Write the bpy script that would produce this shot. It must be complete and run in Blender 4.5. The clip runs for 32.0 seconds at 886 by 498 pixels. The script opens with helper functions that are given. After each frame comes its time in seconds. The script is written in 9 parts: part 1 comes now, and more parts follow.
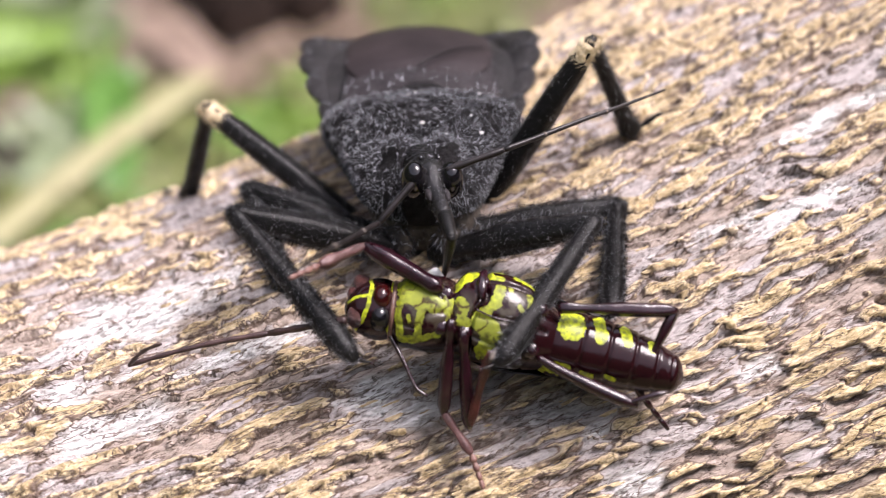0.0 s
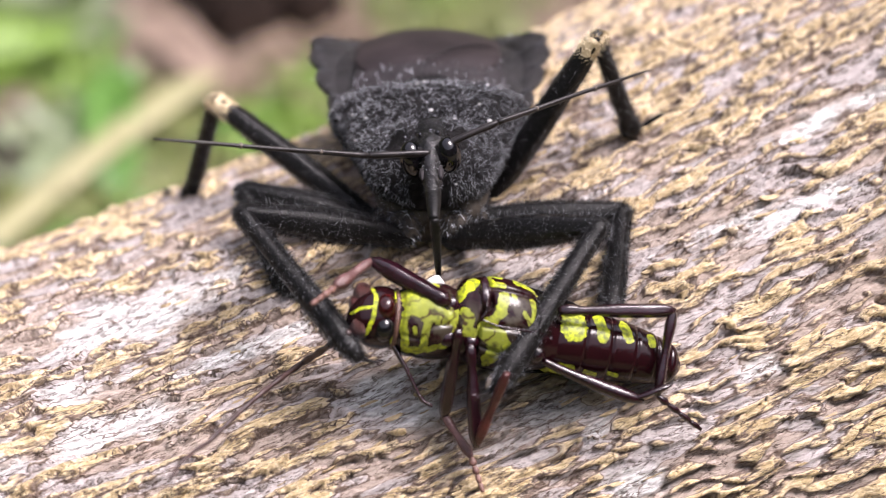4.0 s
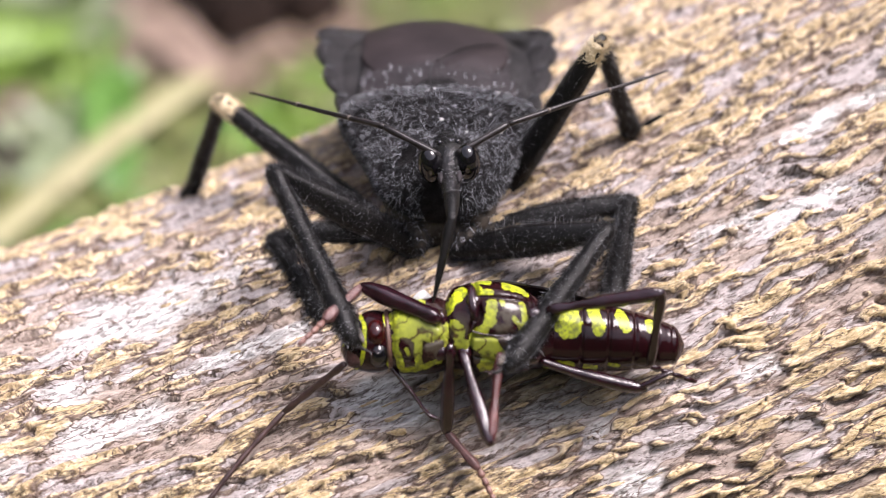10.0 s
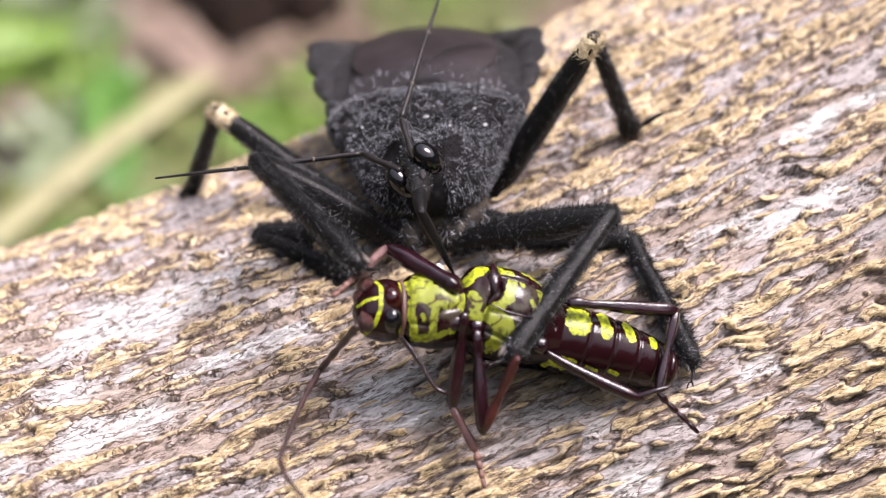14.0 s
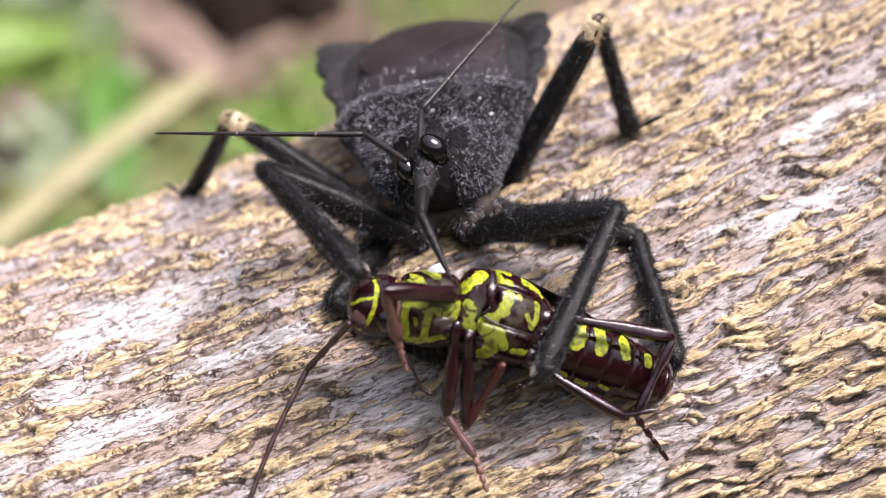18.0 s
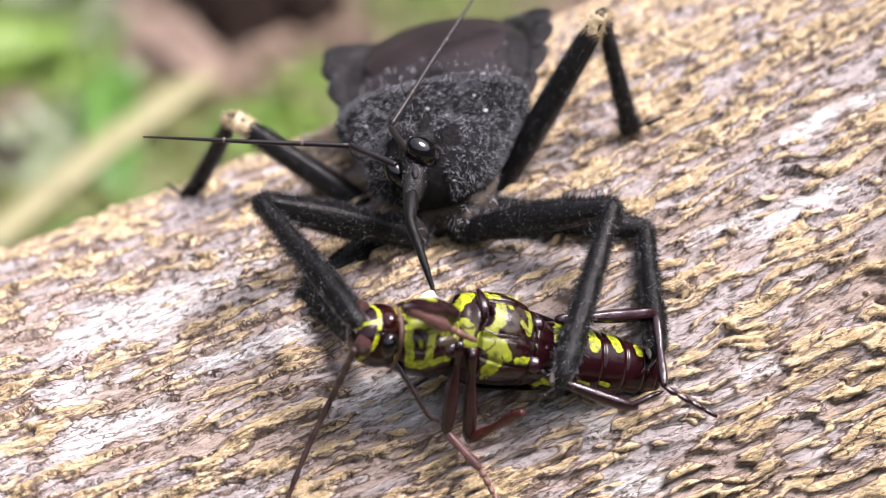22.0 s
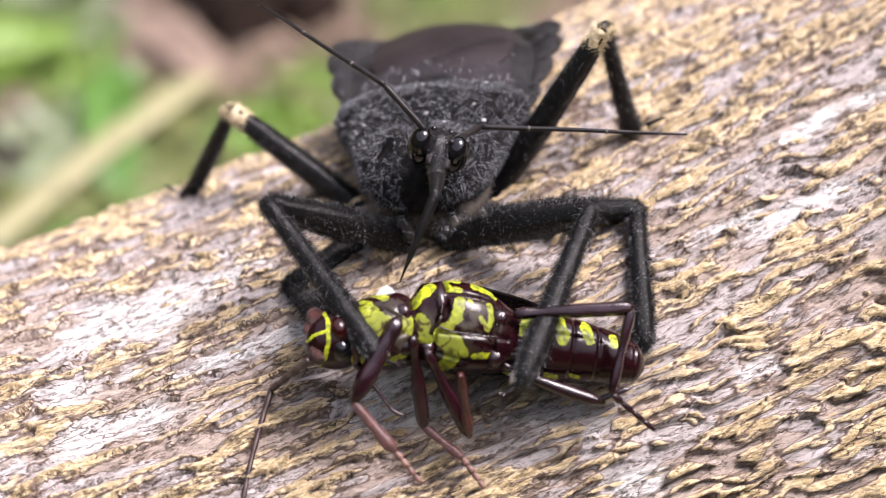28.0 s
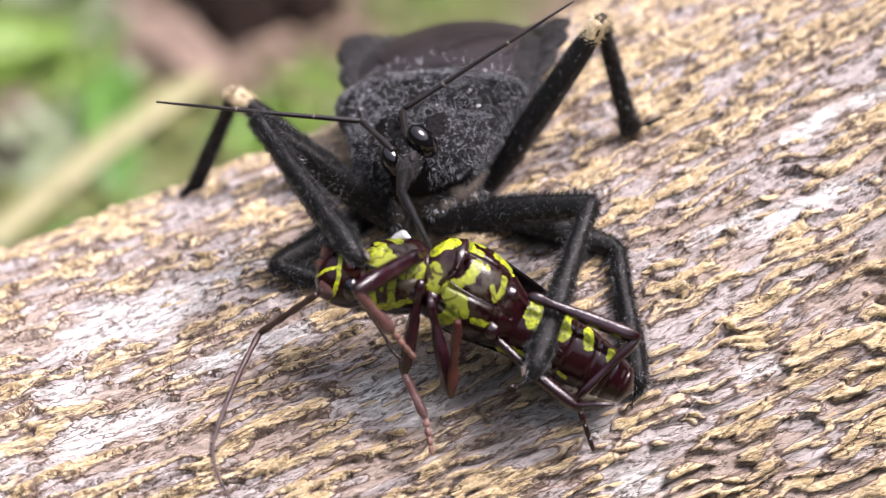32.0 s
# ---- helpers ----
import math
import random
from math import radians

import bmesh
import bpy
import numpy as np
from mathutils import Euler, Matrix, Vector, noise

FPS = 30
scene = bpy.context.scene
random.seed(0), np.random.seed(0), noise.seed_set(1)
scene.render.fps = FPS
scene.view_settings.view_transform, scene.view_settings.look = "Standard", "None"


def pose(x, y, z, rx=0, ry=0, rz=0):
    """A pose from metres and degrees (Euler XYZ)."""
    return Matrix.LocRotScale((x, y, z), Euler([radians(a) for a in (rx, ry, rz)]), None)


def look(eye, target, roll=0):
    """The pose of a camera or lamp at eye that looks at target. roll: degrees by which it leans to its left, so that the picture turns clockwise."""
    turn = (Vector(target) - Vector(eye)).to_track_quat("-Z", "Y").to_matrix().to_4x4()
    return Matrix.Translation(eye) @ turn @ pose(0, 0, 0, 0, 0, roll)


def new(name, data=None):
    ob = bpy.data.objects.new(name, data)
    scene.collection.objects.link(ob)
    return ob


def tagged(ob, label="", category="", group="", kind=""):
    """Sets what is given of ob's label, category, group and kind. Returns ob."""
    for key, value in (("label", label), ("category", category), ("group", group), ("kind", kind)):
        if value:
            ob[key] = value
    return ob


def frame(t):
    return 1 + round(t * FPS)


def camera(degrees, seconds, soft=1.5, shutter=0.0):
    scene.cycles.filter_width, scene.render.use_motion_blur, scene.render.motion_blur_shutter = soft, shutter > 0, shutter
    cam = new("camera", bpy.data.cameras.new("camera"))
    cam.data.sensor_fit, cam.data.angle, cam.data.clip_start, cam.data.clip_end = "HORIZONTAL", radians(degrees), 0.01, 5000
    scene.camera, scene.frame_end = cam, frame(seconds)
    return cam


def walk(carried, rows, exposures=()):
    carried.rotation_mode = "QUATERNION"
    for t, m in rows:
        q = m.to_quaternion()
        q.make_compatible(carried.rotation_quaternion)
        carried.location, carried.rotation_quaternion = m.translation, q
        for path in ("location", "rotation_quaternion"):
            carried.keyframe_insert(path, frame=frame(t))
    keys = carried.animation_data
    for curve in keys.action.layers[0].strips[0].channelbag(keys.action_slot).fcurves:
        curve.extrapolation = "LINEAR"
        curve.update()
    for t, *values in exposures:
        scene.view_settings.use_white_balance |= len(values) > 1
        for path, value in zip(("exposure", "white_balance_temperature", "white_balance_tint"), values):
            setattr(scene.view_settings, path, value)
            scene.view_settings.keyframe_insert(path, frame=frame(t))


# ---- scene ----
# All lengths below are millimetres unless they go through MM.
MM = 0.001


def mm(x, y, z, rx=0.0, ry=0.0, rz=0.0):
    return pose(x * MM, y * MM, z * MM, rx, ry, rz)


# ---- camera: stands still, a hand's width from the insects
cam = camera(36.0, 32.0, soft=0.95)
EYE = look((0.0, -0.0439, 0.0307), (0.0, 0.0, 0.0), 0.0)
walk(cam, [(0.0, EYE), (32.0, EYE)], exposures=[(0.0, 1.58, 6500, 22), (32.0, 1.58, 6500, 22)])
cam.data.dof.use_dof = True
cam.data.dof.focus_distance = 0.0540
cam.data.dof.aperture_fstop = 39.0

# ---- light: bright, thinly clouded sky, sun high on the right
world = bpy.data.worlds.new("sky")
scene.world = world
world.use_nodes = True
wn = world.node_tree.nodes
sky = wn.new("ShaderNodeTexSky")
sky.sky_type = "NISHITA"
sky.sun_disc = False
sky.sun_elevation = radians(65)
sky.sun_rotation = radians(84)
sky.dust_density = 3.0
wn["Background"].inputs["Strength"].default_value = 0.13
haze = wn.new("ShaderNodeHueSaturation")
haze.inputs["Saturation"].default_value = 0.42
world.node_tree.links.new(sky.outputs["Color"], haze.inputs["Color"])
world.node_tree.links.new(haze.outputs["Color"], wn["Background"].inputs["Color"])
sun = new("sun", bpy.data.lights.new("sun", "SUN"))
sun.data.energy = 2.2
sun.data.angle = radians(28)
sun.data.color = (1.0, 0.97, 0.94)
sun.matrix_world = look((0.995 * 0.42, 0.105 * 0.42, 0.91), (0, 0, 0))


# ---- materials
def material(name, rough=0.5, metal=0.0, spec=0.5):
    m = bpy.data.materials.new(name)
    m.use_nodes = True
    b = m.node_tree.nodes["Principled BSDF"]
    b.inputs["Roughness"].default_value = rough
    b.inputs["Metallic"].default_value = metal
    b.inputs["Specular IOR Level"].default_value = spec
    return m, m.node_tree, b


def node(nt, kind, **values):
    n = nt.nodes.new(kind)
    for k, v in values.items():
        n.inputs[k.replace("_", " ")].default_value = v
    return n


def ramp(nt, fac, stops):
    r = nt.nodes.new("ShaderNodeValToRGB")
    e = r.color_ramp.elements
    e[0].position, e[0].color = stops[0][0], (*stops[0][1], 1)
    e[1].position, e[1].color = stops[-1][0], (*stops[-1][1], 1)
    for p, c in stops[1:-1]:
        s = e.new(p)
        s.color = (*c, 1)
    nt.links.new(fac, r.inputs["Fac"])
    return r.outputs["Color"]


def mixed(nt, fac, a, b):
    m = nt.nodes.new("ShaderNodeMix")
    m.data_type = "RGBA"
    nt.links.new(fac, m.inputs[0])
    for s, v in ((m.inputs[6], a), (m.inputs[7], b)):
        if isinstance(v, tuple):
            s.default_value = (*v, 1)
        else:
            nt.links.new(v, s)
    return m.outputs[2]


def attribute(nt, name):
    a = nt.nodes.new("ShaderNodeAttribute")
    a.attribute_name = name
    return a


def object_noise(nt, scale, detail=3.0, rough=0.6):
    c = nt.nodes.new("ShaderNodeTexCoord")
    n = node(nt, "ShaderNodeTexNoise", Scale=scale, Detail=detail, Roughness=rough)
    nt.links.new(c.outputs["Object"], n.inputs["Vector"])
    return n.outputs["Fac"]


def relief(nt, bsdf, fac, strength, depth):
    b = node(nt, "ShaderNodeBump", Strength=strength, Distance=depth)
    nt.links.new(fac, b.inputs["Height"])
    nt.links.new(b.outputs["Normal"], bsdf.inputs["Normal"])


def speckled(name, dark, light, scale, rough, bump=0.3, depth=0.00004, spec=0.5):
    """Two tones broken up by noise at two sizes, with a little relief."""
    m, nt, b = material(name, rough, 0.0, spec)
    n1 = object_noise(nt, scale)
    n2 = object_noise(nt, scale * 6.0, 4.0)
    add = nt.nodes.new("ShaderNodeMath")
    add.operation = "MULTIPLY_ADD"
    nt.links.new(n2, add.inputs[0])
    add.inputs[1].default_value = 0.5
    nt.links.new(n1, add.inputs[2])
    nt.links.new(ramp(nt, add.outputs[0], [(0.5, dark), (1.0, light)]), b.inputs["Base Color"])
    relief(nt, b, n2, bump, depth)
    return m


def bark_material():
    m, nt, b = material("bark", 0.62, 0.0, 0.5)
    grain = attribute(nt, "grain").outputs["Vector"]
    cork, lichen, groove = (attribute(nt, k).outputs["Fac"] for k in ("cork", "lichen", "groove"))

    def streak(sx, sy, detail, bend=0.0):
        mp = nt.nodes.new("ShaderNodeMapping")
        mp.inputs["Scale"].default_value = (sx, sy, 1)
        nt.links.new(grain, mp.inputs["Vector"])
        n = node(nt, "ShaderNodeTexNoise", Scale=1.0, Detail=detail, Roughness=0.65, Distortion=bend)
        nt.links.new(mp.outputs["Vector"], n.inputs["Vector"])
        return n.outputs["Fac"]

    broad, fine, dust = streak(0.10, 0.16, 3), streak(1.1, 3.6, 5), streak(4.0, 7.0, 4)
    fleck = streak(5.5, 12.0, 6)

    def hairlines(sx, sy, detail, w0, w1, bend=0.0):
        d = nt.nodes.new("ShaderNodeMath")
        d.operation = "SUBTRACT"
        nt.links.new(streak(sx, sy, detail, bend), d.inputs[0])
        d.inputs[1].default_value = 0.5
        e = nt.nodes.new("ShaderNodeMath")
        e.operation = "ABSOLUTE"
        nt.links.new(d.outputs[0], e.inputs[0])
        return ramp(nt, e.outputs[0], [(w0, (1, 1, 1)), (w1, (0, 0, 0))])

    def plus(x, k, y):
        """x times k, plus y."""
        n = nt.nodes.new("ShaderNodeMath")
        n.operation = "MULTIPLY_ADD"
        nt.links.new(x, n.inputs[0])
        n.inputs[1].default_value = k
        nt.links.new(y, n.inputs[2])
        return n.outputs[0]

    def line(x, at, w0, w1):
        d = nt.nodes.new("ShaderNodeMath")
        d.operation = "SUBTRACT"
        nt.links.new(x, d.inputs[0])
        d.inputs[1].default_value = at
        e = nt.nodes.new("ShaderNodeMath")
        e.operation = "ABSOLUTE"
        nt.links.new(d.outputs[0], e.inputs[0])
        return ramp(nt, e.outputs[0], [(w0, (1, 1, 1)), (w1, (0, 0, 0))])

    # the wavy edges of the plates are broken up by the fine grain
    edge_noise = streak(2.6, 6.0, 3)
    cork = plus(edge_noise, 0.13, cork)
    plate = plus(edge_noise, 0.16, attribute(nt, "plate").outputs["Fac"])
    base = mixed(nt, broad, (0.33, 0.257, 0.212), (0.625, 0.525, 0.452))
    base = mixed(nt, ramp(nt, plate, [(0.565, (0, 0, 0)), (0.585, (1, 1, 1))]), base, mixed(nt, fine, (0.37, 0.325, 0.310), (0.66, 0.605, 0.59)))
    tan = ramp(nt, plus(fine, 0.55, dust), [(0.5, (0.32, 0.22, 0.115)), (0.75, (0.62, 0.47, 0.255)), (1.0, (0.87, 0.735, 0.49))])
    col = mixed(nt, ramp(nt, cork, [(0.555, (0, 0, 0)), (0.585, (1, 1, 1))]), base, tan)
    # pale line inside the cork edge: a rim highlight put into the colour
    col = mixed(nt, line(cork, 0.60, 0.006, 0.024), col, (0.80, 0.65, 0.43))
    # white of the lichen, also used for sky sheen painted on smooth bark
    white = ramp(nt, fine, [(0.30, (0.42, 0.385, 0.36)), (0.5, (0.76, 0.75, 0.73)), (0.7, (0.92, 0.92, 0.91))])
    col = mixed(nt, lichen, col, white)
    tone = nt.nodes.new("ShaderNodeMix")
    tone.data_type = "RGBA"
    tone.blend_type = "MULTIPLY"
    tone.inputs[0].default_value = 1.0
    nt.links.new(col, tone.inputs[6])
    nt.links.new(ramp(nt, fleck, [(0.28, (0.66, 0.60, 0.57)), (0.42, (0.97, 0.96, 0.95)), (0.72, (1.06, 1.06, 1.06))]), tone.inputs[7])
    col = tone.outputs[2]
    # moss: grey weathered bark, with the beetle's contact shade put into the colour
    moss = mixed(nt, fleck, (0.055, 0.058, 0.05), (0.34, 0.33, 0.31))
    soft = nt.nodes.new("ShaderNodeMath")
    soft.operation = "MULTIPLY"
    nt.links.new(attribute(nt, "stain_and_shade").outputs["Fac"], soft.inputs[0])
    soft.inputs[1].default_value = 0.6
    col = mixed(nt, soft.outputs[0], col, moss)
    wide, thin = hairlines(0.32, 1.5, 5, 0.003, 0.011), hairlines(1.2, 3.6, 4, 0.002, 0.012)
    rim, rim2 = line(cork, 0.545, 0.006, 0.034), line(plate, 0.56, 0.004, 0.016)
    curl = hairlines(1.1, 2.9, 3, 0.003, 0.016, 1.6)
    faint = nt.nodes.new("ShaderNodeMath")
    faint.operation = "MULTIPLY"
    nt.links.new(thin, faint.inputs[0])
    faint.inputs[1].default_value = 0.45
    col = mixed(nt, faint.outputs[0], col, (0.24, 0.165, 0.13))
    # dark rims: undercut shade below plate and cork edges, put into the colour
    col = mixed(nt, rim2, col, (0.22, 0.155, 0.125))
    col = mixed(nt, rim, col, (0.18, 0.122, 0.09))
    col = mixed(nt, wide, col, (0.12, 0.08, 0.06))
    # grooves are coloured darker as well, painted shade on top of their relief
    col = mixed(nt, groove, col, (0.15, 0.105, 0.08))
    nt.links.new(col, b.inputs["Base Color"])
    rough = ramp(nt, fine, [(0.3, (0.20, 0.20, 0.20)), (0.7, (0.50, 0.50, 0.50))])
    nt.links.new(rough, b.inputs["Roughness"])
    up = ramp(nt, cork, [(0.535, (0, 0, 0)), (0.60, (1, 1, 1))])
    wrinkle = streak(1.6, 4.4, 3, 1.2)
    high = plus(curl, -0.6, plus(wrinkle, 2.0, plus(wide, -0.7, plus(thin, -0.35, plus(rim2, -0.4, plus(up, 0.5, fleck))))))
    relief(nt, b, high, 1.0, 0.00011)
    return m


def shell_material(name, dark, mark, olive, rough):
    """Glossy cuticle with pigment patches given by the 'mark' field of the mesh."""
    m, nt, b = material(name, rough, 0.0, 0.30)
    n1, n2 = object_noise(nt, 900.0), object_noise(nt, 5200.0, 4.0)
    mk = attribute(nt, "mark").outputs["Fac"]
    s = nt.nodes.new("ShaderNodeMath")
    s.operation = "MULTIPLY_ADD"
    n3 = object_noise(nt, 2100.0, 2.0)
    nt.links.new(n3, s.inputs[0])
    s.inputs[1].default_value = 0.12
    nt.links.new(mk, s.inputs[2])
    s2 = nt.nodes.new("ShaderNodeMath")
    s2.operation = "MULTIPLY_ADD"
    nt.links.new(n2, s2.inputs[0])
    s2.inputs[1].default_value = 0.24
    nt.links.new(s.outputs[0], s2.inputs[2])
    s = s2
    edge = ramp(nt, s.outputs[0], [(0.334, (0, 0, 0)), (0.350, (1, 1, 1))])
    half = nt.nodes.new("ShaderNodeMath")
    half.operation = "MULTIPLY"
    half.inputs[1].default_value = 0.5
    nt.links.new(s.outputs[0], half.inputs[0])
    nt.links.new(half.outputs[0], edge.node.inputs["Fac"])
    body = mixed(nt, n1, dark, tuple(c * 2.4 for c in dark))
    dusty = nt.nodes.new("ShaderNodeMath")
    dusty.operation = "MULTIPLY"
    nt.links.new(ramp(nt, n3, [(0.42, (0, 0, 0)), (0.56, (1, 1, 1))]), dusty.inputs[0])
    nt.links.new(attribute(nt, "dull").outputs["Fac"], dusty.inputs[1])
    body = mixed(nt, dusty.outputs[0], body, (0.048, 0.040, 0.028))
    scales = mixed(nt, ramp(nt, n2, [(0.4, (0, 0, 0)), (0.65, (1, 1, 1))]), olive, mark)
    dull = attribute(nt, "dull").outputs["Fac"]
    squig = nt.nodes.new("ShaderNodeMath")
    squig.operation = "SUBTRACT"
    nt.links.new(object_noise(nt, 800.0, 2.5), squig.inputs[0])
    squig.inputs[1].default_value = 0.5
    width = nt.nodes.new("ShaderNodeMath")
    width.operation = "ABSOLUTE"
    nt.links.new(squig.outputs[0], width.inputs[0])
    lines = ramp(nt, width.outputs[0], [(0.010, (1, 1, 1)), (0.028, (0, 0, 0))])
    worn = mixed(nt, ramp(nt, n3, [(0.30, (0, 0, 0)), (0.46, (1, 1, 1))]), (0.05, 0.045, 0.012), mixed(nt, n2, olive, tuple(c * 1.7 for c in olive)))
    scales = mixed(nt, dull, scales, worn)
    both = nt.nodes.new("ShaderNodeMath")
    both.operation = "MULTIPLY"
    nt.links.new(lines, both.inputs[0])
    nt.links.new(dull, both.inputs[1])
    scales = mixed(nt, both.outputs[0], scales, (0.04, 0.022, 0.006))
    nt.links.new(mixed(nt, edge, body, scales), b.inputs["Base Color"])
    r = mixed(nt, edge, (rough, rough, rough), (0.36, 0.36, 0.36))
    nt.links.new(r, b.inputs["Roughness"])
    relief(nt, b, n2, 0.3, 0.00003)
    return m


def hair_material(name, dark, middle, light, share, spec=0.2):
    """Hairs from dark to middle grey, of which a small share is pale."""
    m, nt, b = material(name, 0.5, 0.0, spec)
    g = nt.nodes.new("ShaderNodeNewGeometry")
    nt.links.new(ramp(nt, g.outputs["Random Per Island"], [(0.0, dark), (1.0 - share, middle), (1.0 - share * 0.6, light), (1.0, light)]), b.inputs["Base Color"])
    return m


BARK = bark_material()
FLAKE = speckled("cork_flake", (0.25, 0.18, 0.10), (0.66, 0.52, 0.31), 1400.0, 0.75, 0.6, 0.00006)
CUTICLE = speckled("black_cuticle", (0.004, 0.004, 0.004), (0.034, 0.031, 0.032), 1700.0, 0.36, 0.9, 0.00012, 0.2)
PRONOTUM = speckled("granular_cuticle", (0.004, 0.004, 0.004), (0.022, 0.020, 0.021), 2200.0, 0.6, 1.0, 0.00014, 0.08)
LEG = speckled("leg_cuticle", (0.003, 0.003, 0.003), (0.010, 0.009, 0.009), 1500.0, 0.30, 0.6, 0.00008, 0.22)
CORIUM = speckled("corium", (0.011, 0.009, 0.010), (0.034, 0.029, 0.031), 1800.0, 0.65, 0.6, 0.00005, 0.2)
MEMBRANE = speckled("wing_membrane", (0.010, 0.007, 0.0075), (0.026, 0.019, 0.020), 380.0, 0.55, 0.15, 0.00003, 0.25)
CREAM = speckled("cream_band", (0.34, 0.23, 0.10), (0.84, 0.74, 0.52), 1100.0, 0.5, 0.6, 0.00008)
ANTENNA = speckled("antenna", (0.006, 0.005, 0.005), (0.020, 0.016, 0.016), 1500.0, 0.36, 0.3, 0.00004, 0.3)
HEAD_SKIN = speckled("dusty_head", (0.003, 0.003, 0.003), (0.016, 0.015, 0.0155), 800.0, 0.20, 0.7, 0.00016, 0.40)
DUSTY = speckled("dusty_leg_base", (0.012, 0.010, 0.009), (0.12, 0.10, 0.08), 1400.0, 0.6, 0.6, 0.00008, 0.2)
BEETLE_ANTENNA = speckled("beetle_antenna", (0.016, 0.008, 0.008), (0.065, 0.034, 0.030), 1500.0, 0.4)
EYEBALL = speckled("eye", (0.003, 0.003, 0.004), (0.006, 0.005, 0.006), 2000.0, 0.03, 0.0)
PAD = speckled("foot_pad", (0.04, 0.032, 0.028), (0.16, 0.13, 0.105), 2500.0, 0.6)
# the pale share of both hair colours is painted glint on dark hairs
HAIR = hair_material("hair", (0.004, 0.0038, 0.0037), (0.009, 0.009, 0.010), (0.42, 0.43, 0.46), 0.14, 0.14)
PALE_HAIR = hair_material("pale_hair", (0.010, 0.0098, 0.0105), (0.068, 0.069, 0.075), (0.68, 0.70, 0.76), 0.20)
FACE_DOWN = hair_material("face_down", (0.08, 0.08, 0.083), (0.22, 0.22, 0.23), (0.55, 0.55, 0.57), 0.3)
SHELL = shell_material("beetle_shell", (0.0075, 0.0016, 0.0022), (0.48, 0.56, 0.006), (0.15, 0.17, 0.022), 0.14)
MAROON = speckled("maroon", (0.006, 0.0012, 0.0024), (0.022, 0.0045, 0.0085), 1700.0, 0.15, 0.3, 0.00006, 0.65)
RED_LEG = speckled("red_brown_leg", (0.02, 0.003, 0.003), (0.085, 0.017, 0.015), 1600.0, 0.3, 0.6, 0.00008, 0.5)
MOUTH = speckled("mouthparts", (0.012, 0.003, 0.003), (0.13, 0.040, 0.036), 2200.0, 0.3, 1.0, 0.00020, 0.5)
NECK = speckled("neck_ring", (0.05, 0.022, 0.016), (0.20, 0.105, 0.08), 1500.0, 0.35, 0.6, 0.00008)
RUST_LEG = speckled("rosy_leg", (0.035, 0.012, 0.012), (0.14, 0.068, 0.062), 1600.0, 0.3, 0.6, 0.00008, 0.5)
RUST = speckled("rust_tarsus", (0.07, 0.028, 0.024), (0.25, 0.135, 0.105), 2000.0, 0.45)
ELYTRON = speckled("elytron", (0.010, 0.006, 0.007), (0.035, 0.022, 0.022), 1500.0, 0.25, 0.4, 0.00004)
RED_FACE = speckled("red_face", (0.005, 0.001, 0.001), (0.050, 0.005, 0.005), 620.0, 0.13, 0.4, 0.00003)
WHITE = speckled("white_down", (0.5, 0.5, 0.48), (0.85, 0.85, 0.83), 2500.0, 0.6, 0.8, 0.00008)


# ---- mesh tools
def part(name, verts, faces, mat, parent=None, label="", smooth=True, fields=None):
    me = bpy.data.meshes.new(name)
    me.from_pydata((np.asarray(verts, float) * MM).tolist(), [], faces)
    if smooth:
        me.polygons.foreach_set("use_smooth", [True] * len(me.polygons))
    for k, v in (fields or {}).items():
        a = me.attributes.new(k, "FLOAT", "POINT")
        a.data.foreach_set("value", np.asarray(v, np.float32))
    me.materials.append(mat)
    ob = new(name, me)
    ob.parent = parent
    if label:
        tagged(ob, label)
    return ob


def empty(name, label, category, group=""):
    return tagged(new(name), label, category, group)


def skin(rings, caps=True, closed=True):
    """Faces over equal rings of points."""
    n = len(rings[0])
    verts = [p for r in rings for p in r]
    faces = []
    for i in range(len(rings) - 1):
        for j in range(n if closed else n - 1):
            k = (j + 1) % n
            faces.append((i * n + j, i * n + k, (i + 1) * n + k, (i + 1) * n + j))
    if caps and closed:
        for i, flip in ((0, True), (len(rings) - 1, False)):
            c = np.mean(rings[i], axis=0)
            verts.append(c)
            q = len(verts) - 1
            for j in range(n):
                k = (j + 1) % n
                a, b = i * n + j, i * n + k
                faces.append((q, b, a) if flip else (q, a, b))
    return verts, faces


def spline(keys, n):
    """Smooth rows between key rows; the first column is the parameter."""
    keys = np.asarray(keys, float)
    t, v = keys[:, 0], keys[:, 1:]
    out = []
    m = np.gradient(v, t, axis=0)
    for x in np.linspace(t[0], t[-1], n):
        i = min(max(np.searchsorted(t, x) - 1, 0), len(t) - 2)
        h = t[i + 1] - t[i]
        u = (x - t[i]) / h
        out.append([x, *((2 * u**3 - 3 * u**2 + 1) * v[i] + (u**3 - 2 * u**2 + u) * h * m[i] + (3 * u**2 - 2 * u**3) * v[i + 1] + (u**3 - u**2) * h * m[i + 1])])
    return np.array(out)


def tube(path, sides=14, n=24, wobble=0.0, ridge=0.0):
    """A round limb. path rows: along x, y, z of the axis, half width, half height."""
    rows = spline(path, n)
    rings = []
    for x, y, z, a, b in rows:
        ring = []
        for j in range(sides):
            w = 2 * math.pi * j / sides
            k = 1 + (wobble * noise.noise((x * 2.1, 3 * math.cos(w), 3 * math.sin(w))) if wobble else 0) + ridge * abs(math.cos(2.5 * w + 0.4)) ** 3
            ring.append((x, y + max(a, 0.01) * k * math.cos(w), z + max(b, 0.01) * k * math.sin(w)))
        rings.append(ring)
    return skin(rings)


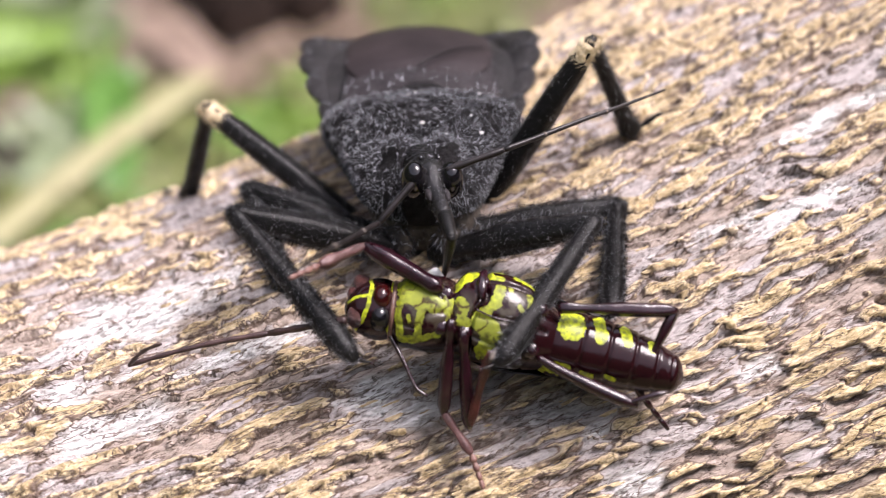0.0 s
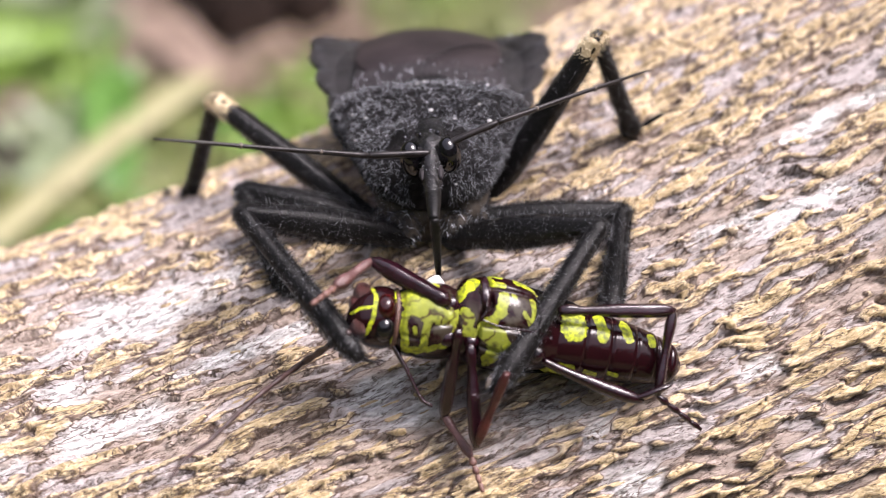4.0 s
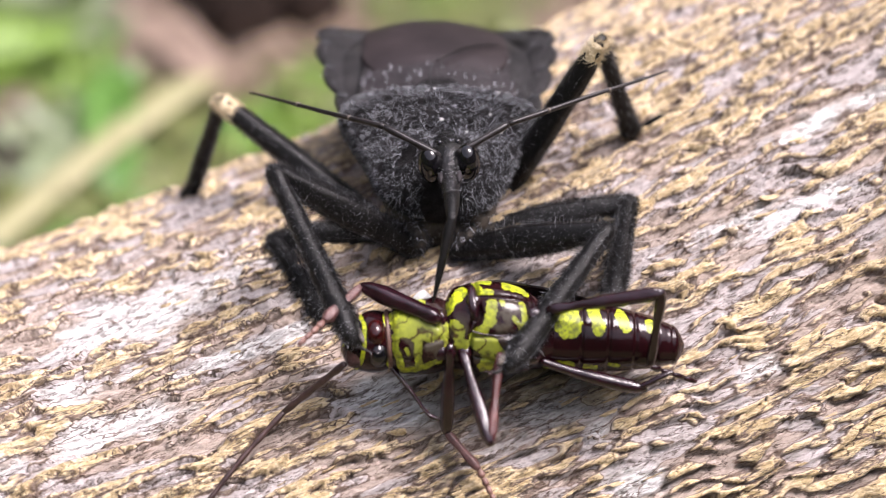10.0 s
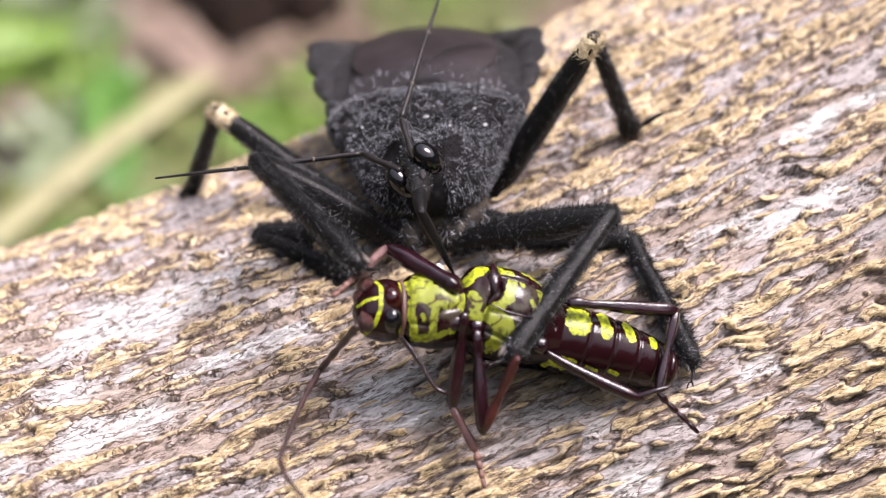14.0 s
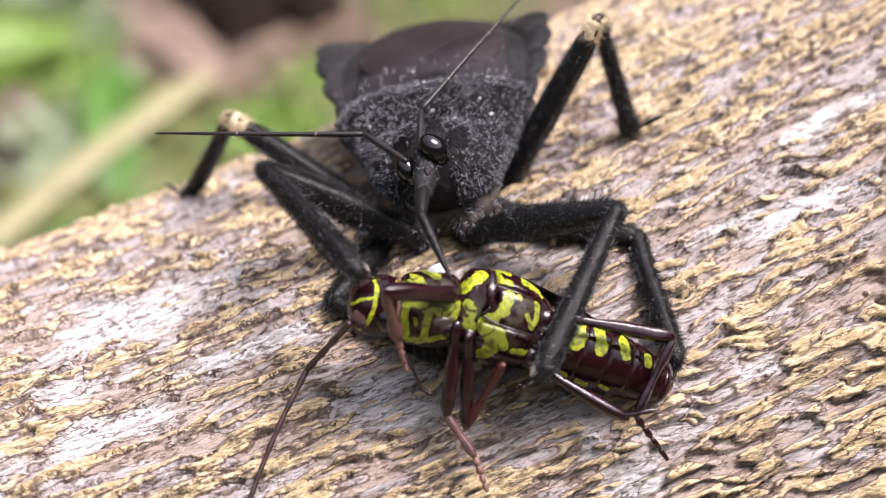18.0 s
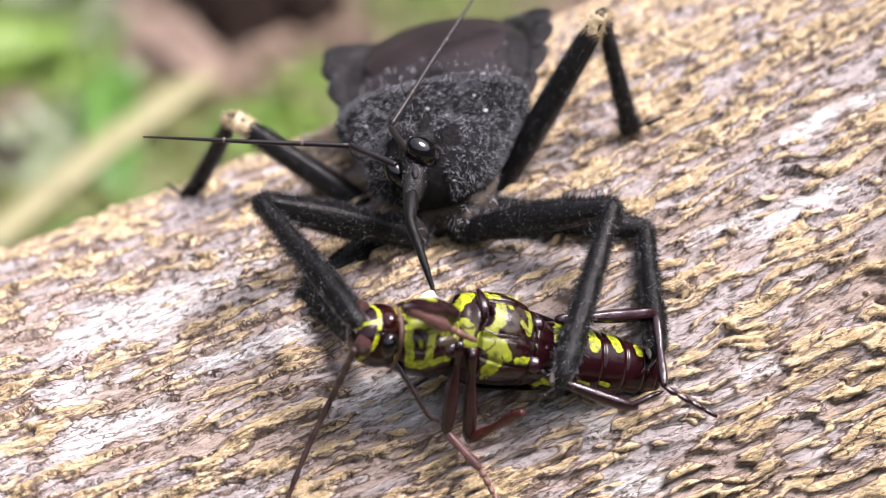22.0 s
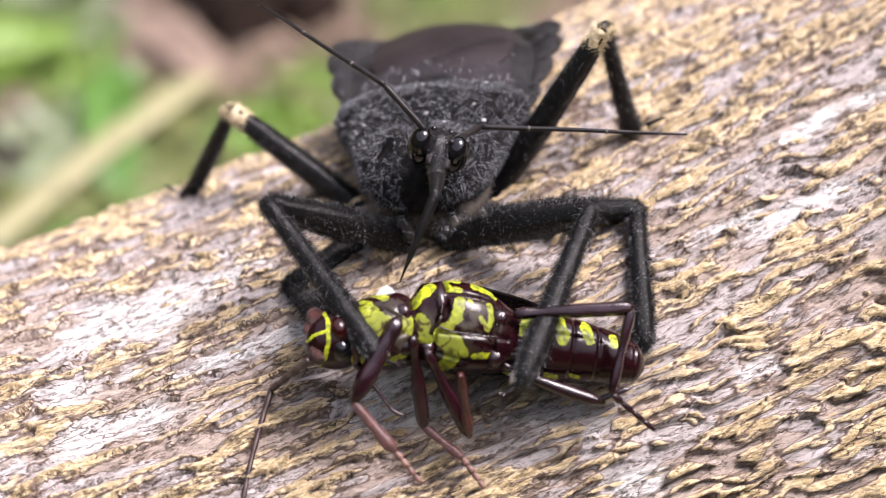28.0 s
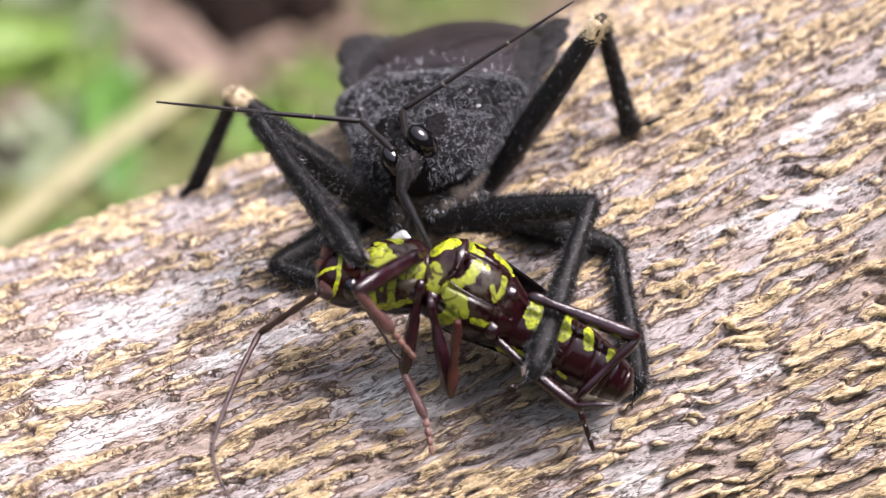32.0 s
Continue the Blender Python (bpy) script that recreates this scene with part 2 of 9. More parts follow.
def spikes(points, normals, length, width, lean, seed, spread=0.35):
    """Fine tapering hairs that stand on the points and bend over half way."""
    rng = np.random.default_rng(seed)
    p, lean = np.asarray(points, float), np.asarray(lean, float)
    m = len(p)
    def unit(x):
        return x / np.linalg.norm(x, axis=1, keepdims=True)
    d = unit(np.asarray(normals, float) + lean + rng.normal(0, spread, (m, 3)))
    a = unit(np.cross(d, (0.31, 0.52, 0.79)))
    b = np.cross(d, a)
    h = length * rng.uniform(0.5, 1.3, (m, 1))
    w = width * rng.uniform(0.7, 1.25, (m, 1))
    bend = unit(d + lean * 1.2 + rng.normal(0, 0.3, (m, 3)))
    p = p - d * 0.03
    q = p + d * h * 0.6
    ring = ((1, 0), (-0.5, 0.87), (-0.5, -0.87))
    rows = [c + (a * s + b * t) * w * k for c, k in ((p, 1.0), (q, 0.75)) for s, t in ring] + [q + bend * h * 0.5]
    verts = np.stack(rows, 1).reshape(-1, 3)
    one = [(0, 1, 4, 3), (1, 2, 5, 4), (2, 0, 3, 5), (3, 4, 6), (4, 5, 6), (5, 3, 6)]
    return verts, [tuple(7 * i + k for k in f) for i in range(m) for f in one]


def scatter(verts, faces, count, seed, keep=None):
    """Random points and normals on a mesh."""
    rng = np.random.default_rng(seed)
    v = np.asarray(verts, float)
    tri = np.array([(f[0], f[i], f[i + 1]) for f in faces for i in range(1, len(f) - 1)])
    a, b, c = v[tri[:, 0]], v[tri[:, 1]], v[tri[:, 2]]
    cr = np.cross(b - a, c - a)
    area = np.linalg.norm(cr, axis=1)
    pick = rng.choice(len(tri), count, p=area / area.sum())
    u, w = rng.random((2, count))
    flip = u + w > 1
    u[flip], w[flip] = 1 - u[flip], 1 - w[flip]
    pts = a[pick] + (b - a)[pick] * u[:, None] + (c - a)[pick] * w[:, None]
    nor = cr[pick] / np.maximum(area[pick], 1e-12)[:, None]
    if keep is not None:
        ok = np.array([keep(p, n) for p, n in zip(pts, nor)])
        pts, nor = pts[ok], nor[ok]
    return pts, nor


def lattice(seed):
    return np.random.default_rng(seed).random((256, 256)).astype(np.float32)


def grain_noise(table, x, y):
    xi, yi = np.floor(x).astype(int), np.floor(y).astype(int)
    u, v = x - xi, y - yi
    u, v = u * u * (3 - 2 * u), v * v * (3 - 2 * v)
    a, b = table[xi % 256, yi % 256], table[(xi + 1) % 256, yi % 256]
    c, d = table[xi % 256, (yi + 1) % 256], table[(xi + 1) % 256, (yi + 1) % 256]
    return (a * (1 - u) + b * u) * (1 - v) + (c * (1 - u) + d * u) * v


def layered(table, x, y, octaves):
    total, amp, norm = 0, 1.0, 0
    for o in range(octaves):
        total = total + amp * grain_noise(table, x * 2**o + 17.3 * o, y * 2**o + 5.1 * o)
        norm += amp
        amp *= 0.55
    return total / norm


def step(a, b, x):
    u = np.clip((x - a) / (b - a), 0, 1)
    return u * u * (3 - 2 * u)


# ---- setting: ground sheet and the log
GROUND = speckled("leaf_litter", (0.05, 0.045, 0.018), (0.13, 0.12, 0.05), 20.0, 0.85, 0.8, 0.004)
LEAF_GREEN = speckled("leaf_green", (0.086, 0.152, 0.015), (0.123, 0.205, 0.029), 30.0, 0.5)
LEAF_PALE = speckled("leaf_pale_green", (0.107, 0.139, 0.066), (0.164, 0.197, 0.107), 30.0, 0.5)
LEAF_DARK = speckled("leaf_deep_green", (0.049, 0.127, 0.016), (0.082, 0.180, 0.033), 60.0, 0.45)
LEAF_OLIVE = speckled("leaf_olive", (0.078, 0.094, 0.020), (0.131, 0.148, 0.041), 60.0, 0.6)
LEAF_BROWN = speckled("leaf_brown", (0.115, 0.078, 0.049), (0.189, 0.135, 0.094), 80.0, 0.7)
LEAF_PINK = speckled("leaf_pinkish", (0.156, 0.107, 0.078), (0.230, 0.168, 0.127), 60.0, 0.7)
# near-black brown: the shade behind the log is put into this litter colour
LEAF_SHADED = speckled("leaf_shaded_brown", (0.016, 0.010, 0.007), (0.041, 0.026, 0.018), 80.0, 0.8)
STRAW = speckled("straw", (0.205, 0.197, 0.090), (0.287, 0.267, 0.148), 60.0, 0.6)
# dark green for the added ring that blocks the low sky
SCREEN_GREEN = speckled("screen_green", (0.012, 0.018, 0.008), (0.07, 0.10, 0.035), 2.5, 0.9, 0.5, 0.05)
# soil colour darkened to stand for the shaded gap behind the log
SOIL_SHADED = speckled("shaded_soil", (0.006, 0.004, 0.003), (0.018, 0.011, 0.008), 90.0, 0.95, 0.3, 0.00004, 0.1)
GZ = -118.0


def ground():
    rng = np.random.default_rng(4)
    t = lattice(91)
    r = np.concatenate([np.linspace(0, 400, 70), np.geomspace(430, 900000, 26)])
    rings = []
    for d in r[1:]:
        w = np.linspace(0, 2 * np.pi, 96, endpoint=False)
        x, y = d * np.cos(w), 60 + d * np.sin(w)
        z = GZ + (layered(t, x / 14 + 90, y / 14 + 90, 3) - 0.62) * 3 * np.exp(-d / 500)
        rings.append(np.stack([x, y, z], 1))
    v, f = skin([list(k) for k in rings], caps=False)
    v.append(np.array((0, 60, GZ - 1)))
    f += [(len(v) - 1, j, (j + 1) % 96) for j in range(96)]
    return tagged(part("ground", v, f, GROUND), "brown leaf litter and soil on the forest floor", "ground", kind="structure")


ground()

AXIS, UPN, OUT = np.array((0.91164, 0.38891, 0.13292)), np.array((-0.32065, 0.47071, 0.82196)), np.array((0.2571, -0.79195, 0.55382))
CENTRE = np.array((5.243, 10.201, -25.195))
# white lichen patches; some streaks are sky sheen put into the colour
LICHEN_AND_SHEEN = [(-17.0, 23.2, 4.6, 1.7), (-19.4, 17.3, 3.0, 0.9), (-9.0, 14.2, 1.7, 1.0), (9.7, 14.3, 3.2, 0.45), (-1.6, 6.8, 1.3, 0.8), (-3.6, 10.6, 1.3, 0.6), (4.9, 9.0, 1.4, 0.5), (14.0, 17.5, 4.0, 0.5), (-14.0, 18.6, 2.6, 0.5), (-8.4, 12.8, 1.1, 0.6), (-4.0, 10.6, 1.0, 0.4), (-2.2, 9.2, 0.8, 0.6), (7.0, 15.0, 2.8, 0.4), (-20.8, 19.7, 2.0, 0.7)]

# weathered patch below the beetle that also carries its painted contact shade
STAIN_AND_SHADE = (-4.1, 11.5, 4.8, 2.8)


def girth(s):
    s = np.clip(s, -30, 30)
    return 24.0 + 0.1015 * s + 0.0029 * s * s


def bark_fields(s, a):
    """Height of the bark over the round log, and its cork, lichen and groove fields."""
    t1, t2, t3, t4, t5 = (lattice(k) for k in (11, 12, 13, 14, 15))
    wa = a + 0.9 * (layered(t1, s / 6 + 40, a / 5 + 40, 3) - 0.5)
    ws = s + 1.2 * (layered(t2, s / 3 + 70, a / 2 + 70, 2) - 0.5)
    swell = layered(t3, s / 9 + 50, wa / 4.5 + 50, 3)
    small = layered(t1, ws / 0.6 + 120, wa / 0.2 + 120, 3)
    fine = layered(t3, s / 0.45 + 150, wa / 0.18 + 150, 3)
    lichen = np.zeros_like(s)
    ragged = layered(t5, s / 1.4 + 20, a / 0.6 + 20, 4) - 0.5
    for cs, ca, rs, ra in LICHEN_AND_SHEEN:
        d = np.sqrt(((s - cs) / rs) ** 2 + ((a - ca) / ra) ** 2)
        lichen = np.maximum(lichen, step(1.25, 0.35, d + ragged * 2.2))
    patchy = layered(t4, s / 6 + 5, a / 3.0 + 5, 3)
    # shingled scales: each lip juts out over the one below it
    v = wa / 0.95 + 4.2 * (layered(t4, ws / 4.6 + 80, wa / 2.2 + 80, 3) - 0.5) + 0.2 * (small - 0.5)
    k = np.floor(v)
    saw = v - k
    tone = layered(t2, ws / 2.7 + 31.7 * (k % 7) + 40, k * 3.7 + 40, 2)
    lip = step(0.45, 0.58, tone + 0.6 * (patchy - 0.5))
    flat = 1 - 0.65 * lichen
    # fine wavy ripples, tan cork on their crests, smooth grey plates between them
    wb = a + 0.55 * (layered(t5, s / 2.6 + 33, a / 1.6 + 33, 3) - 0.5)
    v2 = wb / 0.62 + 3.0 * (layered(t1, ws / 3.0 + 140, wb / 1.8 + 140, 3) - 0.5)
    k2 = np.floor(v2)
    saw2 = v2 - k2
    tone2 = layered(t5, ws / 1.3 + 17.3 * (k2 % 9) + 60, k2 * 2.9 + 60, 2)
    lip2 = step(0.36, 0.60, tone2)
    crest = step(0.0, 0.16, saw2) * (1 - saw2)
    cork = layered(t3, ws / 1.7 + 210, wb / 0.40 + 210, 3)
    cork = 0.5 + 0.65 * (cork - 0.5) + 0.05 * (patchy - 0.5) + 0.07 * (1 - saw) * lip + 0.30 * (crest - 0.45) * lip2 - 0.45 * lichen - 0.036 - 0.05 * step(-6, -15, s) * step(20, 27, a)
    plate = layered(t1, ws / 3.2 + 310, wb / 0.75 + 310, 3) + 0.15 * (swell - 0.5)
    h = 0.9 * (swell - 0.5) + flat * ((0.05 + 0.15 * lip) * (1 - saw) * step(0.0, 0.10, saw) + (0.07 + 0.24 * lip2) * crest) + 0.19 * step(0.45, 0.53, cork) + 0.07 * step(0.44, 0.50, plate) + 0.06 * (small - 0.5) + 0.04 * (fine - 0.5)
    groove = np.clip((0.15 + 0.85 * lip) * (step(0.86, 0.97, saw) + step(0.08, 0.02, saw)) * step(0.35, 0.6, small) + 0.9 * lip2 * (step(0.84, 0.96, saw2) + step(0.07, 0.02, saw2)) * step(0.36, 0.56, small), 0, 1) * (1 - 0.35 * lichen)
    h = h - 0.08 * groove
    stain_and_shade = step(1.2, 0.5, np.sqrt(((s - STAIN_AND_SHADE[0]) / STAIN_AND_SHADE[2]) ** 2 + ((a - STAIN_AND_SHADE[1]) / STAIN_AND_SHADE[3]) ** 2) + ragged * 1.6)
    return h, cork - 0.07 * stain_and_shade, lichen, groove, plate, stain_and_shade


def log():
    s = np.concatenate([np.linspace(-565, -32, 60), np.linspace(-31, -27, 12), np.arange(-26.5, 21.5, 0.08), np.linspace(22, 30, 20), np.linspace(32, 420, 50)])
    arc = np.radians(np.concatenate([np.arange(-2, 88, 0.17), np.linspace(88.5, 357, 60)]))
    S, W = np.meshgrid(s, arc, indexing="ij")
    A = W * 24.3
    h, cork, lichen, groove, plate, stain_and_shade = bark_fields(S, A)
    near = (W < radians(88)) & (np.abs(S + 2.5) < 24.5)
    # the seam on the far side closes smoothly
    h = np.where(near, h, h * 0.5)
    r = girth(S) + h
    co = CENTRE + S[..., None] * AXIS + r[..., None] * (np.cos(W)[..., None] * OUT + np.sin(W)[..., None] * UPN)
    n, k = S.shape
    i, j = np.meshgrid(np.arange(n - 1), np.arange(k), indexing="ij")
    j2 = (j + 1) % k
    quads = np.stack([i * k + j, (i + 1) * k + j, (i + 1) * k + j2, i * k + j2], -1).reshape(-1, 4)
    me = bpy.data.meshes.new("log")
    me.vertices.add(n * k)
    me.vertices.foreach_set("co", (co * MM).astype(np.float32).ravel())
    me.loops.add(quads.size)
    me.loops.foreach_set("vertex_index", quads.astype(np.int32).ravel())
    me.polygons.add(len(quads))
    me.polygons.foreach_set("loop_start", np.arange(0, quads.size, 4, dtype=np.int32))
    me.polygons.foreach_set("use_smooth", np.ones(len(quads), bool))
    me.update(calc_edges=True)
    for key, val in (("cork", cork), ("lichen", lichen), ("groove", groove), ("plate", plate), ("stain_and_shade", stain_and_shade)):
        me.attributes.new(key, "FLOAT", "POINT").data.foreach_set("value", val.astype(np.float32).ravel())
    me.attributes.new("grain", "FLOAT_VECTOR", "POINT").data.foreach_set("vector", np.stack([S, A, 0 * S], -1).astype(np.float32).ravel())
    me.materials.append(BARK)
    me.validate()
    ob = tagged(new("log", me), "weathered log with ridged grey-brown bark, tan cork, white lichen and painted sheen", "log", kind="structure")
    for end, flip in ((0, 1), (n - 1, -1)):
        c = CENTRE + s[end] * AXIS
        ring = [co[end, q] for q in range(k)]
        part("cut_end", ring + [c], [(k, (q + 1) % k, q) if flip > 0 else (k, q, (q + 1) % k) for q in range(k)], LEAF_BROWN, ob)
    return ob


LOG = log()


def leaf(name, label, mat, base, tip, width, arch, group=""):
    """A leaf blade from base to tip with a raised midrib, a pointed end and a little thickness."""
    base, tip = np.asarray(base, float), np.asarray(tip, float)
    d = tip - base
    side = np.cross(d, (0, 0, 1))
    side /= np.linalg.norm(side)
    v, f = [], []
    n, k = 14, 6
    for lay in (0.0, -0.5):
        for i in range(n + 1):
            u = i / n
            half = width * 0.5 * (math.sin(math.pi * min(u * 0.93 + 0.05, 1.0)) ** 0.7)
            for j in range(-k, k + 1):
                q = j / k
                wav = 0.05 * width * math.sin(9 * u + 2 * q)
                v.append(base + d * u + side * half * q + np.array((0, 0, arch * math.sin(math.pi * u) + 0.14 * width * abs(q) + wav + lay)))
    m = 2 * k + 1
    off = (n + 1) * m
    for i in range(n):
        for j in range(m - 1):
            a = i * m + j
            f.append((a, a + 1, a + m + 1, a + m))
            f.append((off + a, off + a + m, off + a + m + 1, off + a + 1))
    for i in range(n):
        for a, b in ((i * m, (i + 1) * m), ((i + 1) * m + m - 1, i * m + m - 1)):
            f.append((a, b, off + b, off + a))
    top = empty(name, label, "leaf", group)
    part("blade", v, f, mat, top)
    rib, fr = tube([(0, 0, 0, 0.6, 0.6), (0.5, 0, 0, 0.5, 0.5), (1, 0, 0, 0.15, 0.15)], 6, 14)
    part("midrib", [base + d * p[0] + side * p[1] + np.array((0, 0, arch * math.sin(math.pi * p[0]) + p[2] + 0.2)) for p in rib], fr, mat, top)
    return top


def litter():
    leaf("green_leaf", "broad light green leaf lying on the forest floor", LEAF_GREEN, (-110, 229, GZ + 3.0), (-84, 244, GZ + 4.0), 26, 3)
    leaf("green_leaf", "broad pale green leaf lying on the forest floor", LEAF_PALE, (-112, 264, GZ + 3.0), (-85, 282, GZ + 4.0), 22, 3)
    leaf("grass_blade", "deep green grass blade leaning beside the log", LEAF_DARK, (-62, 173, GZ + 0.0), (-74, 227, GZ + 7.0), 11, 5, "grass blades")
    leaf("grass_blade", "pale green grass blade leaning beside the log", LEAF_PALE, (-78, 171, GZ + 0.0), (-74, 201, GZ + 5.0), 12, 4, "grass blades")
    leaf("brown_leaf", "dry pinkish brown fallen leaf", LEAF_PINK, (-76, 263, GZ + 3.0), (-47, 218, GZ + 4.0), 13, 4)
    leaf("brown_leaf", "dry pinkish brown fallen leaf", LEAF_PINK, (-32, 278, GZ + 3.0), (-17, 261, GZ + 3.0), 11, 2)
    # the stalk lies across the leaves
    long = 75.7
    v, f = tube([(0, 0, 0, 3.2, 1.0), (long * 0.4, 0.5, 1.0, 3.6, 1.2), (long * 0.75, 0, 1.2, 4.2, 1.2), (long * 0.92, -0.6, 0.8, 3.4, 0.9), (long, -1.0, 0, 1.2, 0.4)], 14, 24)
    ob = tagged(part("straw_stalk", v, f, STRAW), "pale dry straw stalk lying across the leaves", "stalk")
    ob.matrix_basis = mm(-83.8, 157.8, GZ + 7.5, 0, 0, 64.7)
    for x in (long * 0.3, long * 0.7):
        v, f = tube([(x - 1.5, 0, 1.0, 3.4, 1.1), (x, 0, 1.1, 4.4, 1.6), (x + 1.5, 0, 1.1, 3.6, 1.1)], 12, 8)
        part("node", v, f, STRAW, ob)
    # clods in the shaded gap, their shade painted by the near-black colour
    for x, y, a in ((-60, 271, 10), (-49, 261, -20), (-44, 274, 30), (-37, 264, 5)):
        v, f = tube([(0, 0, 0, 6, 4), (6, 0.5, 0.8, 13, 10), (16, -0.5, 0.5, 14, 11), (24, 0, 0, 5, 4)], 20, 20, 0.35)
        ob = tagged(part("soil_clod", v, f, SOIL_SHADED), "clod of soil with its shade put into the colour", "soil", "soil clods")
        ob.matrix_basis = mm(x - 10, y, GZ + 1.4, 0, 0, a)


def ground_cover():
    """Small leaflets and litter that cover the ground behind the log, in loose drifts of one colour."""
    drifts = {
        "moss": (LEAF_GREEN, "low yellow-green moss and tiny leaves on the ground", ((-96, 238, 10, 17), (-105, 259, 8, 12), (-82, 233, 5, 8), (-37, 209, 6, 10), (-3, 275, 9, 7), (-29, 227, 4, 8))),
        "pale_herb": (LEAF_PALE, "pale grey-green herb leaves on the ground", ((-97, 275, 13, 13), (-82, 253, 5, 15), (-84, 198, 9, 11), (-72, 189, 7, 9))),
        "small_herb": (LEAF_DARK, "small deep green herb leaves beside the log", ((-73, 222, 4, 15), (-65, 189, 5, 15), (-41, 205, 5, 6))),
        "olive_moss": (LEAF_OLIVE, "dull olive moss covering the ground", ((-34, 222, 6, 10), (-18, 272, 9, 13), (8, 274, 11, 10), (-58, 205, 7, 14), (-52, 189, 7, 9), (-73, 177, 9, 6))),
        "leaf_crumbs": (LEAF_BROWN, "brown crumbs of dead leaves", ((-94, 210, 5, 10), (-48, 229, 8, 9), (-37, 238, 7, 8), (-25, 259, 6, 12), (31, 279, 9, 14), (-66, 269, 4, 10))),
        "pink_crumbs": (LEAF_PINK, "pinkish dry leaf crumbs", ((-69, 250, 7, 12), (-57, 233, 5, 7), (-77, 269, 4, 13), (-25, 277, 6, 5))),
        "shaded_litter": (LEAF_SHADED, "dark brown leaf litter with its shade put into the colour", ((-50, 265, 11, 16), (-39, 269, 8, 15), (-62, 275, 6, 10), (-88, 189, 3, 6))),
    }
    rng = np.random.default_rng(23)
    p = np.stack([rng.uniform(-140, 60, 22000), rng.uniform(150, 320, 22000)], 1)
    score = np.stack([np.max([np.exp(-0.5 * (((p[:, 0] - x) / a) ** 2 + ((p[:, 1] - y) / c) ** 2)) for x, y, a, c in d[2]], axis=0) + 0.002 for d in drifts.values()], 1)
    score = score ** 2.2
    pick = (score.cumsum(1) / score.sum(1, keepdims=True) > rng.random((len(p), 1))).argmax(1)
    for k, (name, (mat, label, _)) in enumerate(drifts.items()):
        v, f = [], []
        for x, y in p[pick == k]:
            turn, size, tilt = rng.uniform(0, 2 * math.pi), rng.uniform(1.6, 3.4), rng.normal(0, 0.22, 2)
            c = np.array((x, y, GZ + rng.uniform(0.8, 7.0)))
            u = np.array((math.cos(turn), math.sin(turn), tilt[0])) * size
            w = np.array((-math.sin(turn), math.cos(turn), tilt[1])) * size * 0.55
            n = len(v)
            v += [c - u, c - u * 0.3 + w, c + u * 0.4 + w * 0.8, c + u, c + u * 0.4 - w * 0.8, c - u * 0.3 - w, c + np.array((0, 0, -0.3))]
            f += [(n + 6, n + i, n + (i + 1) % 6) for i in range(6)]
        tagged(part(name, v, f, mat, smooth=False), label, "ground cover", kind="stuff")


def forest():
    """An unseen dark ring, added all round so that light comes only from above."""
    rings = []
    t = lattice(61)
    w = np.linspace(0, 2 * np.pi, 260, endpoint=False)
    heights = list(np.linspace(GZ - 20, 1750, 26))
    for side, zs in ((0, heights), (1, heights[::-1])):
        for z in zs:
            bumps = layered(t, w * 26 + 20, 0 * w + z / 95 + 60 * side + 20, 4) - 0.5
            lean = 120 * (z / 1750) ** 2
            r = 2450 + lean + 420 * bumps + (500 - 1.3 * lean if side else 0)
            top = z + (700 * (layered(t, w * 11 + 40, 0 * w + 9, 4) - 0.5) * (z / 1750) ** 3 if z > 0 else 0)
            rings.append(np.stack([r * np.cos(w), r * np.sin(w), top + 0 * w], 1).tolist())
    v, f = skin(rings, caps=False)
    return tagged(part("low_sky_screen", v, f, SCREEN_GREEN), "unseen dark green ring added to block low sky light", "woods", kind="structure")


# added light blocker, out of view
forest()
litter()
ground_cover()
MOVE = {}


# ---- the assassin bug; its space: x across, y backwards, z up, origin in the thorax
def girdle(rows, n, sides=44, low=0.45, lumps=None):
    """Body rings: y, half width, side height, rise above it, depth below it, sideways shift."""
    rings = []
    for y, hw, zc, up, down, xs in spline(rows, n):
        ring = []
        for j in range(sides):
            w = -2 * math.pi * j / sides
            c, s = math.cos(w), math.sin(w)
            x = hw * math.copysign(abs(c) ** 0.85, c)
            if s < 0:
                x *= 1 - low * abs(s) ** 1.3
            z = zc + (up * abs(s) ** 0.9 if s > 0 else -down * abs(s) ** 0.95)
            if lumps:
                z += lumps(x, y) * max(s, 0)
            ring.append((x + xs, y, z))
        rings.append(ring)
    return skin(rings)


def pronotum_lumps(x, y):
    """Two swollen front lobes parted by a furrow, and a cross groove behind them."""
    lobe = 0.75 * math.exp(-((abs(x) - 1.0) / 0.72) ** 2 - ((y + 3.0) / 0.95) ** 2) - 0.20 * math.exp(-(x / 0.3) ** 2 - ((y + 2.9) / 1.2) ** 2)
    groove = -0.48 * math.exp(-((y + 1.55) / 0.36) ** 2) * math.exp(-(x / 2.6) ** 2)
    return lobe + groove + 0.18 * noise.noise((x * 1.9, y * 1.9, 0.3)) + 0.10 * noise.noise((x * 5, y * 5, 1.7))


